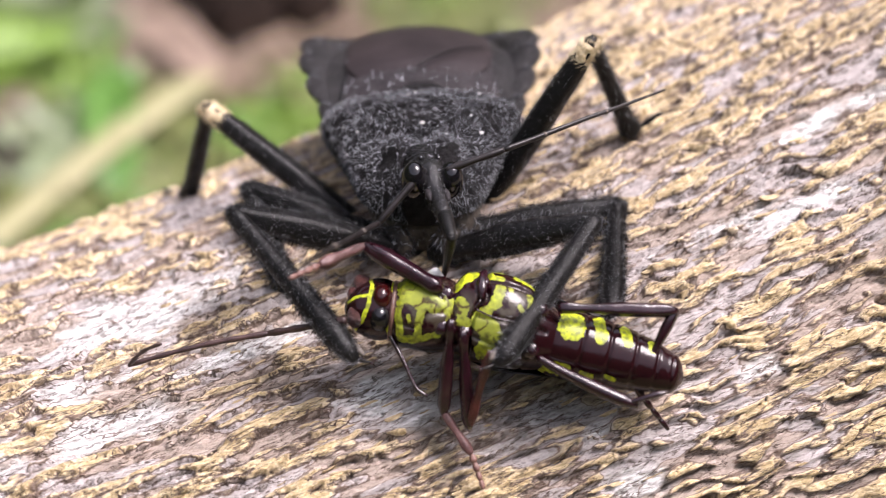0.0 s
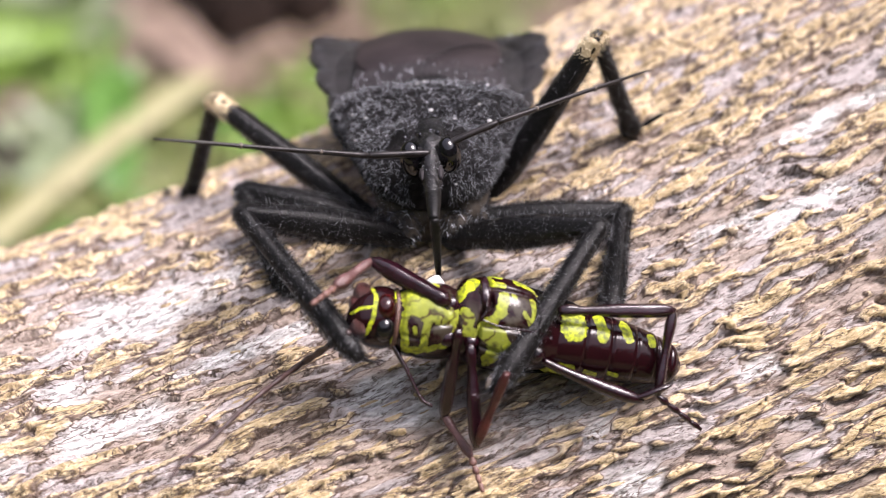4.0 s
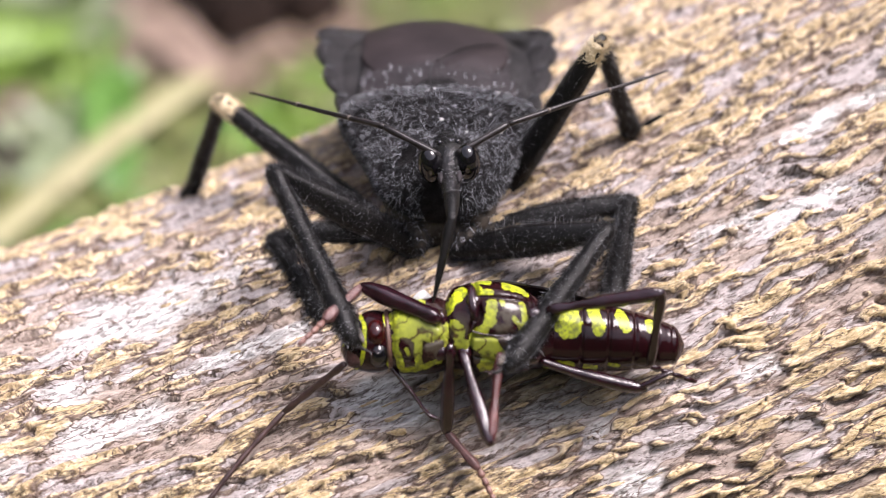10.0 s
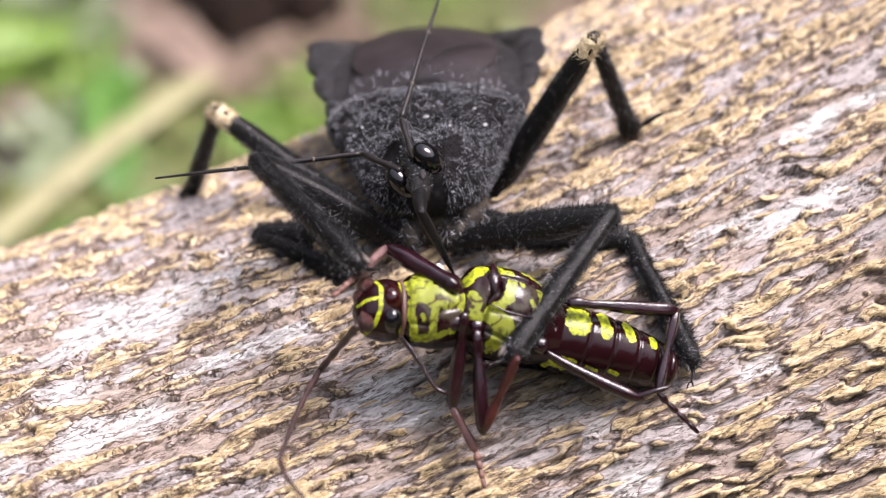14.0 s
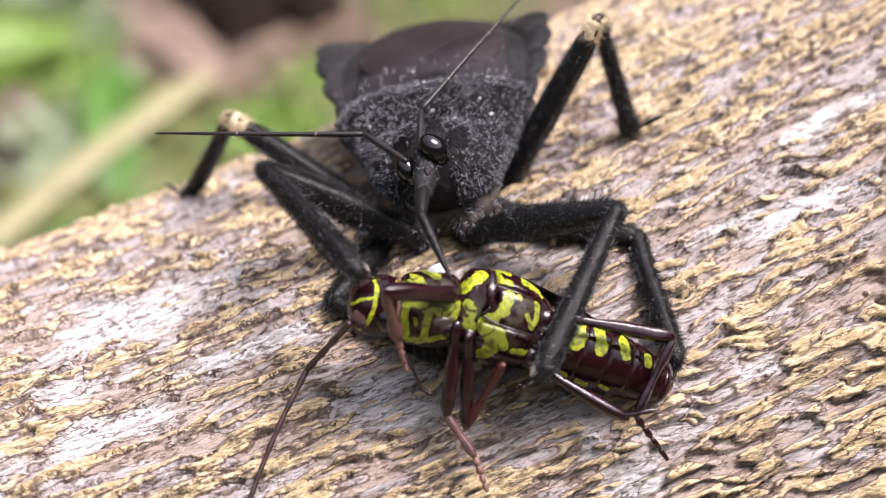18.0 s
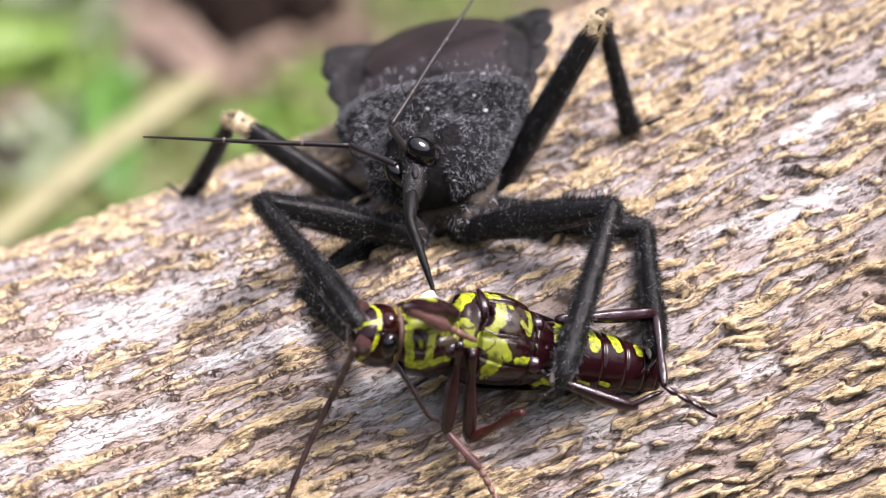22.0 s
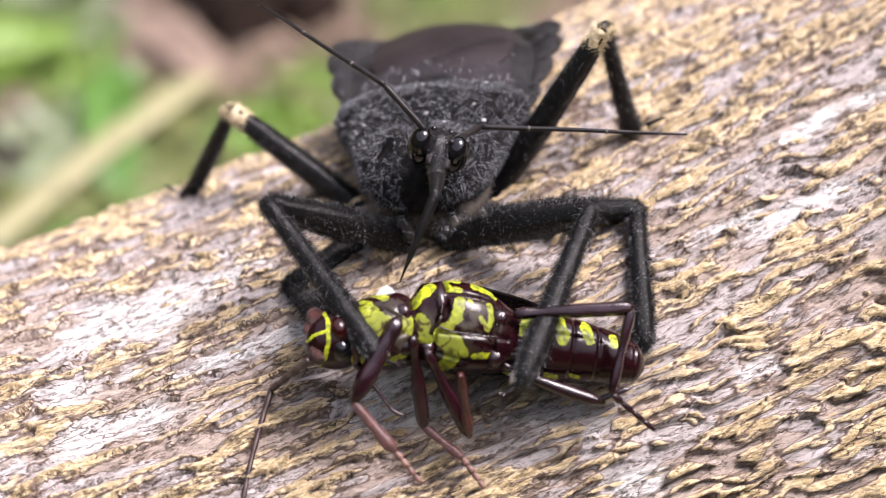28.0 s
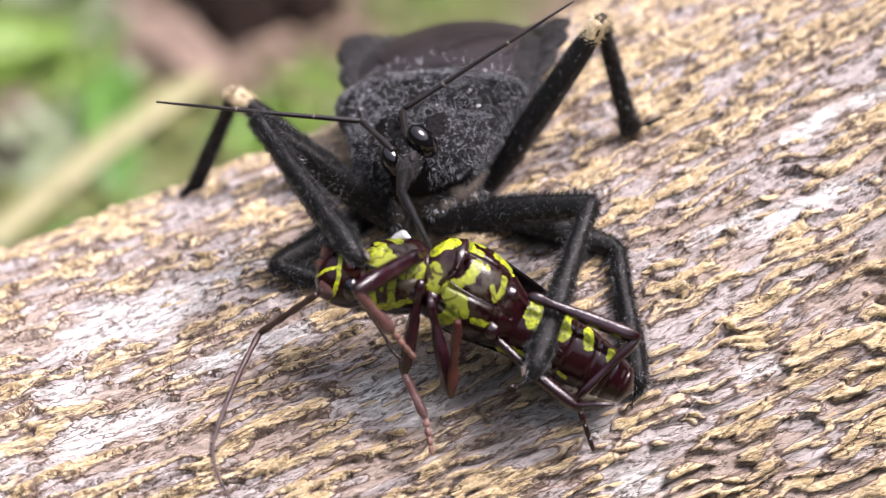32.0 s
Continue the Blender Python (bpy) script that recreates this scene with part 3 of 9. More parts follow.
def bug():
    top = empty("assassin_bug", "hairy black assassin bug with cream knees, feeding on a beetle", "insect")
    MOVE["bug"] = top
    v, f = girdle([(-5.0, 1.1, 0.35, 0.6, 0.55, 0.1), (-4.75, 1.8, 0.45, 0.95, 0.85, 0.1), (-4.1, 2.45, 0.65, 1.2, 1.45, 0.1), (-3.2, 2.85, 0.85, 1.2, 2.35, 0.08), (-2.3, 3.1, 0.92, 1.2, 3.0, 0.05), (-1.3, 3.5, 1.0, 1.2, 3.4, 0.02), (-0.2, 4.05, 1.05, 1.45, 3.4, -0.02), (0.7, 4.35, 1.12, 1.45, 3.3, -0.1), (1.5, 4.1, 1.1, 1.2, 3.1, -0.15), (2.2, 3.3, 1.0, 0.8, 2.9, -0.2)], 96, 96, 0.30, pronotum_lumps)
    bare = lambda q: abs(q[0] - 0.15) < 0.75 + 0.25 * noise.noise((q[1] * 3, q[2] * 3, 1.0)) and q[1] < -3.5
    thorax = part("thorax", v, f, PRONOTUM, top, "granular black pronotum covered in short grey hairs")
    p, n = scatter(v, f, 70000, 5, lambda q, m: (m[2] > -0.35 or q[1] > -3.6) and not bare(q) and m[2] > -0.8 and noise.noise((q[0] * 1.9, q[1] * 1.9, q[2] * 1.9)) > -0.42 and (abs(q[0]) - 1.25) ** 2 / 0.16 + (q[1] + 3.6) ** 2 / 0.10 > 1)
    part("bristles", *spikes(p, n, 0.25, 0.0075, (0, -0.35, -0.3), 6, 0.55), PALE_HAIR, thorax, "short pale grey hairs")
    for q in p[::len(p) // 17]:
        vv, ff = tube([(-0.05, 0, 0, 0.02, 0.02), (0, 0, 0, 0.05, 0.045), (0.06, 0, 0, 0.02, 0.02)], 7, 6, 0.3)
        part("speck", [q + np.array((0, 0, 0.14)) + np.array(c) for c in vv], ff, WHITE, thorax, "speck of white dust")
    v, f = girdle([(0.4, 3.4, -0.3, 0.4, 1.5, -0.1), (2.0, 4.1, 0.2, 0.5, 2.2, -0.15), (4.5, 4.7, 0.65, 0.5, 2.7, -0.25), (7.2, 4.95, 0.7, 0.4, 2.7, -0.4), (9.3, 4.0, 0.2, 0.35, 2.0, -0.5), (10.6, 2.4, -0.3, 0.3, 1.2, -0.55), (11.1, 0.6, -0.5, 0.2, 0.5, -0.55)], 40, 44, 0.4)
    part("abdomen", v, f, CUTICLE, top)
    # side plates of the abdomen, upturned, one to a segment
    edge = spline([(1.6, 3.9, 0.35), (3.4, 4.6, 0.75), (5.2, 5.15, 1.1), (7.0, 5.45, 1.3), (8.6, 5.25, 1.15), (10.1, 4.1, 0.35), (11.0, 2.4, -0.3)], 61)
    for side in (-1, 1):
        for q in range(5):
            seg = edge[q * 12:q * 12 + 13]
            v, f = [], []
            for i, (y, x, z) in enumerate(seg):
                u = i / 12
                bulge = 0.34 * math.sin(math.pi * u) ** 0.6 - 0.08
                xs = -0.05 * y
                v += [(side * (x - 1.5) + xs, y - 0.2, z - 0.45), (side * (x - 0.6) + xs, y - 0.1, z - 0.12), (side * (x + bulge) + xs, y, z + 0.16), (side * (x + bulge + 0.1) + xs, y, z - 0.02), (side * (x - 0.5) + xs, y, z - 0.55), (side * (x - 1.5) + xs, y, z - 0.8)]
            for i in range(12):
                for j in range(6):
                    a, b = i * 6 + j, i * 6 + (j + 1) % 6
                    f.append((a, b, b + 6, a + 6) if side > 0 else (a, a + 6, b + 6, b))
            f += [tuple(range(6)), tuple(range(77, 71, -1))]
            plate = part("side_plate", v, f, CUTICLE, top)
            p, n = scatter(v, f, 260, 25 + q, lambda c, m: m[2] > -0.3)
            part("bristles", *spikes(p, n, 0.22, 0.010, (0.2 * side, 0.2, 0), 26 + q, 0.5), PALE_HAIR, plate)
            y, x, z = seg[11]
            vv, ff = tube([(0, 0, 0, 0.05, 0.03), (0.3, 0, 0.03, 0.09, 0.05), (0.6, 0, 0, 0.04, 0.02)], 6, 6)
            part("pale_fleck", [(side * (x - 0.45 + c[0]) - 0.05 * y, y + c[1], z + 0.02 + 0.25 * c[0] + c[2]) for c in vv], ff, PALE_HAIR, plate)
    # folded wings
    def wing_z(x, y):
        u = x + 0.06 * y
        return 2.0 - 0.023 * max(y - 2.8, 0) ** 2 - 0.052 * u * u + 0.04 * noise.noise((x, y * 0.7, 4))
    def sheet(outline_y, half, thick, lift):
        v, f = [], []
        k = 18
        for lay in (0, -thick):
            for y in outline_y:
                for j in range(-k, k + 1):
                    x = half(y) * j / k - 0.06 * y
                    v.append((x, y, wing_z(x, y) + lift(x, y) + lay))
        m, n = 2 * k + 1, len(outline_y)
        off = m * n
        for i in range(n - 1):
            for j in range(m - 1):
                a = i * m + j
                f += [(a, a + 1, a + m + 1, a + m), (off + a, off + a + m, off + a + m + 1, off + a + 1)]
            for a, b in ((i * m, (i + 1) * m), ((i + 1) * m + m - 1, i * m + m - 1)):
                f.append((a, b, off + b, off + a))
        for j in range(m - 1):
            a, b = j, (n - 1) * m + j
            f += [(a + 1, a, off + a, off + a + 1), (b, b + 1, off + b + 1, off + b)]
        return v, f
    v, f = sheet(np.linspace(1.0, 6.6, 26), lambda y: 3.55 + 0.1 * math.sin(y) - 0.02 * (y - 4) ** 2, 0.25, lambda x, y: 0.0)
    cor = part("corium", v, f, CORIUM, top, "dull black leathery forewing with grey hairs")
    p, n = scatter(v, f, 1900, 15, lambda q, m: m[2] > 0.3 and (q[1] < 4.3 or abs(q[0] + 0.06 * q[1]) > 3.3))
    part("bristles", *spikes(p, n, 0.28, 0.012, (0, 0.6, -0.1), 16, 0.5), PALE_HAIR, cor)
    v, f = sheet(np.linspace(3.02, 10.8, 40), lambda y: max(0.12, 3.5 * math.sqrt(max(0.0, 1 - ((y - 6.2) / 4.65) ** 7)) if y > 6.2 else 3.5 * math.sqrt(max(0.001, 1 - ((6.2 - y) / 3.2) ** 2))), 0.05, lambda x, y: -0.14 + 0.26 * step(3.2, 5.4, y) + 0.07 * step(-0.25, 0.45, 0.9 * (x + 0.25) - (y - 3.9)))
    part("membrane", v, f, MEMBRANE, top, "smoky brown wing membrane")
    v, f = tube([(0, 0, 0, 0.06, 0.05), (2, 0.1, 0.05, 0.08, 0.06), (4.2, 0, 0, 0.04, 0.03)], 6, 16)
    part("wing_vein", [(-0.3 + 0.72 * q[0], 3.9 + 0.75 * q[0] + q[1], wing_z(-0.3 + 0.72 * q[0], 3.9 + 0.75 * q[0]) + 0.32 + q[2]) for q in v], f, LEG, top)
    v, f = tube([(0, 0, 0, 1.3, 0.25), (0.8, 0, 0.05, 0.9, 0.2), (1.5, 0, -0.05, 0.3, 0.1)], 14, 14)
    part("scutellum", [(-0.1 + q[1], 1.9 + q[0], 1.85 + q[2]) for q in v], f, PRONOTUM, top)
    specks = [(-3.42, -0.45, 1.83), (0.0, -0.9, 2.25), (-1.0, -2.6, 2.2), (1.2, -2.2, 2.2), (0.6, 0.6, 2.45), (2.5, -1.3, 1.9)]
    for x, y, z in specks:
        v, f = tube([(0, 0, 0, 0.03, 0.03), (0.09, 0, 0, 0.08, 0.07), (0.2, 0, 0, 0.03, 0.02)], 7, 6)
        part("speck", [(x + q[0], y + q[1], z + q[2]) for q in v], f, WHITE, top, "speck of white dust")
    for x, y, z, r in ((-1.05, -4.6, -1.25, 0.78), (1.15, -4.65, -1.25, 0.78), (-2.2, -3.4, -1.95, 0.78), (2.15, -3.35, -1.9, 0.78)):
        v, f = tube([(-r, 0, 0, 0.05, 0.05), (-r * 0.6, 0, 0, r * 0.75, r * 0.7), (0, 0, 0, r * 0.95, r * 0.9), (r * 0.6, 0, 0, r * 0.75, r * 0.7), (r, 0, 0, 0.05, 0.05)], 16, 16, 0.15)
        v = [(x + q[0], y + q[1], z + q[2]) for q in v]
        cox = part("coxa", v, f, DUSTY, top, "dusty grey-brown leg base")
        p, n = scatter(v, f, 1000, 18)
        part("bristles", *spikes(p, n, 0.3, 0.013, (0, -0.4, -0.3), 19, 0.6), PALE_HAIR, cox)
    v, f = girdle([(-4.75, 0.5, -0.9, 0.3, 0.5, 0.1), (-4.4, 1.5, -0.9, 0.6, 1.2, 0.1), (-3.4, 2.2, -1.0, 0.8, 1.7, 0.1), (-2.0, 2.5, -1.0, 0.8, 2.0, 0.05), (-0.4, 2.4, -1.0, 0.8, 2.0, 0.0), (0.4, 1.2, -1.0, 0.5, 1.2, 0.0)], 30, 40, 0.3)
    breast = part("breast", v, f, DUSTY, top, "dusty grey-brown breast between the leg bases")
    p, n = scatter(v, f, 2600, 71, lambda q, m: q[1] < -1.0)
    part("bristles", *spikes(p, n, 0.24, 0.008, (0, -0.5, -0.3), 72, 0.6), PALE_HAIR, breast)
    # raised collar round the neck
    rings = [[(0.12 + (1.0 + 0.14 * math.cos(q)) * math.cos(w), -4.15 + 0.16 * math.sin(q) + 0.25 * math.sin(w), 1.35 + (0.85 + 0.13 * math.cos(q)) * math.sin(w)) for q in np.linspace(0, 2 * math.pi, 10, endpoint=False)] for w in np.linspace(0, 2 * math.pi, 49)]
    v, f = skin(rings, caps=False)
    collar = part("collar", v, f, CUTICLE, top, "black collar round the neck")
    p, n = scatter(v, f, 500, 61)
    part("bristles", *spikes(p, n, 0.2, 0.007, (0, -0.4, 0), 62, 0.5), PALE_HAIR, collar)
    head(top)
    for key, long, name in (("fL", 6.6, "fore"), ("fR", 6.4, "fore"), ("mL", 5.7, "mid"), ("mR", 6.2, "mid")):
        leg(top, key, name, long, {"fL": 8.1, "fR": 8.1, "mL": 5.4, "mR": 6.4}[key])
    hind_leg(top, "hL", 9.3, 6.8, (-0.12, -1.4, 0.15))
    hind_leg(top, "hR", 8.5, 5.9, (-0.45, 1.6, 0.35))
    for key in ("aL", "aR"):
        v, f = tube([(0, 0, 0, 0.10, 0.10), (0.1, 0, 0, 0.12, 0.12), (1.2, 0, 0.05, 0.125, 0.125), (2.1, 0, 0, 0.15, 0.15), (2.45, 0, 0, 0.12, 0.12)], 12, 20)
        MOVE[key + "_scape"] = part("antenna_scape", v, f, ANTENNA, top)
        v, f = tube([(0, 0, 0, 0.115, 0.115), (1.5, 0, 0, 0.11, 0.11), (4.0, 0.02, 0.06, 0.095, 0.095), (6.5, 0, 0.03, 0.075, 0.075), (8.5, 0, 0, 0.04, 0.04)], 12, 30)
        fl = part("antenna_flagellum", v, f, ANTENNA, top)
        MOVE[key + "_flagellum"] = fl
        for x in (2.0, 5.2):
            v, f = tube([(x - 0.1, 0, 0.02, 0.06, 0.06), (x, 0, 0.03, 0.135, 0.135), (x + 0.1, 0, 0.03, 0.06, 0.06)], 10, 7)
            part("joint_ring", v, f, PAD, fl, "pale antenna joint")
    return top


def head(top):
    v, f = [], []
    rows = [(0.9, 0.0, -0.25, 0.75, 0.7), (0.0, 0, 0.0, 0.72, 0.62), (-0.8, 0, 0.3, 0.66, 0.62), (-1.4, 0, 0.5, 0.62, 0.66), (-1.9, 0, 0.55, 0.48, 0.62), (-2.5, 0.02, 0.45, 0.42, 0.50), (-3.2, 0.04, 0.42, 0.36, 0.46), (-4.0, 0.07, 0.5, 0.29, 0.38), (-4.5, 0.1, 0.55, 0.25, 0.30), (-4.75, 0.1, 0.55, 0.1, 0.12)]
    rings = []
    for y, x, z, a, b in spline(sorted((-r[0], *r[1:]) for r in rows), 40):
        rings.append([(x + 1.12 * a * math.cos(w), -y, z + 1.1 * b * math.sin(w)) for w in np.linspace(0, 2 * math.pi, 22, endpoint=False)])
    v, f = skin(rings)
    hd = part("head", v, f, HEAD_SKIN, top, "narrow black head with bulging eyes")
    MOVE["head"] = hd
    p, n = scatter(v, f, 800, 31, lambda q, m: q[1] < -0.3 and noise.noise((q[0] * 2.7, q[1] * 2.7, q[2] * 2.7)) > -0.1)
    part("bristles", *spikes(p, n, 0.18, 0.008, (0, -0.5, 0), 32, 0.7), PALE_HAIR, hd)
    p, n = scatter(v, f, 1300, 33, lambda q, m: m[2] > 0.15 and -3.3 < q[1] < -2.35 and noise.noise((q[0] * 4, q[1] * 4, 3.0)) > -0.05)
    part("face_down", *spikes(p, n, 0.10, 0.012, (0, -0.9, 0), 34, 0.5), FACE_DOWN, hd, "pale grey down between the antennae")
    for s in (-1, 1):
        rings = []
        for i in range(15):
            t = math.pi * i / 14
            rings.append([(s * 0.74 + 0.52 * math.sin(t) * math.cos(w), -1.98 - 0.60 * math.cos(t), 0.60 + 0.80 * math.sin(t) * math.sin(w)) for w in np.linspace(0, 2 * math.pi, 20, endpoint=False)])
        v, f = skin(rings)
        part("eye", v, f, EYEBALL, hd, "glossy black compound eye")
        v, f = tube([(-0.13, 0, 0, 0.02, 0.02), (-0.07, 0, 0, 0.11, 0.11), (0, 0, 0, 0.13, 0.13), (0.07, 0, 0, 0.11, 0.11), (0.13, 0, 0, 0.02, 0.02)], 12, 10)
        part("ocellus", [(s * 0.36 + q[0], -1.0 + q[1], 1.02 + q[2]) for q in v], f, EYEBALL, hd, "small glossy simple eye")
        v, f = tube([(0, 0, 0, 0.16, 0.16), (0.2, 0, 0, 0.2, 0.2), (0.42, 0, 0, 0.14, 0.14)], 10, 8)
        part("antenna_socket", [(s * (0.26 + q[0] * 0.4), -2.05 - q[0] * 0.25 + q[1] * 0.3, 0.95 + q[2] + q[0] * 0.4) for q in v], f, CUTICLE, hd)
        v, f = tube([(0, 0, 0, 0.05, 0.05), (0.4, 0, 0, 0.14, 0.17), (0.8, 0, 0, 0.05, 0.06)], 10, 10)
        part("cheek_plate", [(s * 0.36 + q[1] + 0.05, -2.75 - q[0], 0.66 + q[2]) for q in v], f, CORIUM, hd, "grey plate beside the snout")
    v, f = tube([(4.3, 0, 0, 0.3, 0.3), (4.9, 0, 0.02, 0.29, 0.3), (5.5, 0, 0, 0.24, 0.25), (5.95, 0, 0, 0.18, 0.18)], 12, 14)
    part("rostrum_base", [(0.12 + q[1], -q[0], 0.58 + q[2]) for q in v], f, LEG, hd)
    v, f = tube([(-0.1, 0, 0, 0.17, 0.17), (0.4, 0, 0.02, 0.2, 0.2), (1.4, 0, 0.05, 0.165, 0.165), (2.4, 0, 0.02, 0.12, 0.12), (3.15, 0, 0, 0.05, 0.05), (3.6, 0, 0, 0.02, 0.02)], 12, 24)
    MOVE["rostrum"] = part("rostrum", v, f, LEG, top, "slender black piercing beak")


def leg(top, key, name, long, shin):
    fat = 0.66 if name == "fore" else 0.62
    v, f = tube([(-0.32, 0, 0, 0.16, 0.18), (0.05, 0, 0.02, 0.38, 0.4), (0.5, 0, 0.03, 0.43, 0.46), (long * 0.3, 0, 0.05, fat * 0.86, fat * 0.9), (long * 0.6, 0, 0.03, fat, fat), (long * 0.88, 0, 0, fat * 0.8, fat * 0.8), (long, 0, -0.05, 0.52, 0.52), (long + 0.6, 0, -0.1, 0.46, 0.46), (long + 1.0, 0, -0.12, 0.2, 0.2)], 40, 36, 0.06, 0.08)
    fem = part(name + "_femur", v, f, LEG, top)
    MOVE[key + "_femur"] = fem
    p, n = scatter(v, f, 6500, 41)
    part("bristles", *spikes(p, n, 0.20, 0.0048, (-0.35, 0, 0), 42, 0.35), HAIR, fem)
    p, n = scatter(v, f, 1500, 142)
    part("fringe", *spikes(p, n, 0.38, 0.0055, (-0.3, 0, 0), 143, 0.3), HAIR, fem)
    w = 0.47 if name == "fore" else 0.43
    v, f = tube([(-0.18, 0, 0.06, 0.15, 0.15), (0.05, 0, 0.04, 0.36, 0.37), (0.5, 0, 0, 0.36, 0.37), (shin * 0.35, 0, -0.02, w * 0.86, w * 0.9), (shin * 0.7, 0, 0, w, w * 1.05), (shin * 0.9, 0, 0.02, w * 0.95, w), (shin * 0.985, 0, 0.02, w * 0.62, w * 0.62), (shin + 0.1, 0, 0, 0.12, 0.12)], 40, 36, 0.05, 0.025)
    tib = part(name + "_tibia", v, f, LEG, top)
    MOVE[key + "_tibia"] = tib
    p, n = scatter(v, f, 6500, 43)
    part("bristles", *spikes(p, n, 0.20, 0.0048, (0.35, 0, 0), 44, 0.35), HAIR, tib)
    p, n = scatter(v, f, 1500, 144)
    part("fringe", *spikes(p, n, 0.38, 0.0055, (0.3, 0, 0), 145, 0.3), HAIR, tib)
    v, f = tube([(shin - 0.9, 0, 0, 0.06, 0.05), (shin - 0.4, 0, 0, 0.2, 0.1), (shin + 0.02, 0, 0.02, 0.16, 0.1), (shin + 0.16, 0, 0, 0.05, 0.05)], 10, 12)
    s = 1 if key[1] == "L" else -1
    part("foot_pad", [(q[0], s * w * 0.7 + q[1] * 0.6, q[2]) for q in v], f, PAD, tib, "pale gripping pad")
    v, f = tube([(0, 0, 0, 0.13, 0.13), (0.35, 0.02, 0, 0.11, 0.11), (0.75, 0.2, 0, 0.09, 0.09), (1.0, 0.42, 0, 0.03, 0.03)], 8, 12)
    part("tarsus", [(shin - 0.15 + q[0] * 0.7, s * (0.1 + q[1] * 0.8) , -0.15 + q[2]) for q in v], f, ANTENNA, tib)
    for k in (-1, 1):
        v, f = tube([(0, 0, 0, 0.05, 0.05), (0.15, 0, 0.03, 0.04, 0.04), (0.3, 0, -0.05, 0.012, 0.012)], 7, 8)
        part("claw", [(shin + 0.5 + q[0] * 0.8, s * (0.42 + 0.4 * q[0]) + k * (0.05 + 0.3 * q[0]) + q[1], -0.15 + q[2]) for q in v], f, MAROON, tib)


def hind_leg(top, key, long, shin, toe):
    v, f = tube([(-0.28, 0, 0, 0.16, 0.18), (0.05, 0, 0.02, 0.36, 0.36), (0.4, 0, 0.02, 0.4, 0.4), (long * 0.3, 0, 0.04, 0.5, 0.5), (long * 0.6, 0, 0.02, 0.55, 0.55), (long * 0.9, 0, 0, 0.46, 0.46), (long + 0.5, 0, 0, 0.3, 0.3)], 36, 34, 0.06, 0.08)
    fem = part("hind_femur", v, f, LEG, top)
    MOVE[key + "_femur"] = fem
    p, n = scatter(v, f, 3600, 51, lambda q, m: q[0] > 1.3)
    part("bristles", *spikes(p, n, 0.25, 0.0052, (-0.3, 0, 0), 52, 0.4), HAIR, fem)
    v, f = tube([(-0.05, 0, 0.02, 0.26, 0.26), (0.1, 0, 0.02, 0.385, 0.39), (0.45, 0, 0.03, 0.43, 0.43), (0.75, 0, 0.03, 0.455, 0.455), (1.1, 0, 0.03, 0.40, 0.40)], 24, 20, 0.12)
    part("cream_band", v, f, CREAM, fem, "cream band below the knee")
    p, n = scatter(v, f, 420, 53)
    part("pale_bristles", *spikes(p, n, 0.26, 0.014, (-0.3, 0, 0), 54, 0.6), CREAM, fem)
    v, f = tube([(-0.2, 0, 0.05, 0.15, 0.15), (0.05, 0, 0.03, 0.34, 0.35), (0.6, 0, 0, 0.32, 0.33), (shin * 0.4, 0, -0.02, 0.34, 0.35), (shin * 0.8, 0, 0, 0.36, 0.36), (shin, 0, 0, 0.26, 0.26), (shin + 0.12, 0, 0, 0.1, 0.1)], 16, 30, 0.05)
    tib = part("hind_tibia", v, f, LEG, top)
    MOVE[key + "_tibia"] = tib
    p, n = scatter(v, f, 2600, 55)
    part("bristles", *spikes(p, n, 0.25, 0.0052, (0.3, 0, 0), 56, 0.4), HAIR, tib)
    v, f = tube([(-0.2, 0, 0.05, 0.14, 0.14), (-0.1, 0, 0.05, 0.26, 0.27), (0.06, 0, 0.03, 0.365, 0.375), (0.25, 0, 0.0, 0.35, 0.36), (0.36, 0, 0, 0.28, 0.29)], 18, 14, 0.25)
    part("cream_band", v, f, CREAM, tib, "cream flecked knee cap")
    p, n = scatter(v, f, 320, 57)
    part("pale_bristles", *spikes(p, n, 0.28, 0.013, (-0.4, 0, 0.2), 58, 0.5), CREAM, tib)
    toe = np.asarray(toe, float)
    v, f = tube([(0, 0, 0, 0.15, 0.15), (0.3, 0, 0.1, 0.12, 0.12), (0.65, 0, 0.12, 0.12, 0.12), (0.95, 0, 0.03, 0.06, 0.06), (1.0, 0, -0.04, 0.02, 0.02)], 9, 14)
    d = np.array((0.0, toe[1], toe[2]))
    part("tarsus", [np.array((shin + 0.02 + toe[0] * q[0] - q[2] * 0.6, q[1] * 0.2, 0)) + d * q[0] + np.array((0, 0, q[1])) for q in v], f, LEG, tib)


bug()


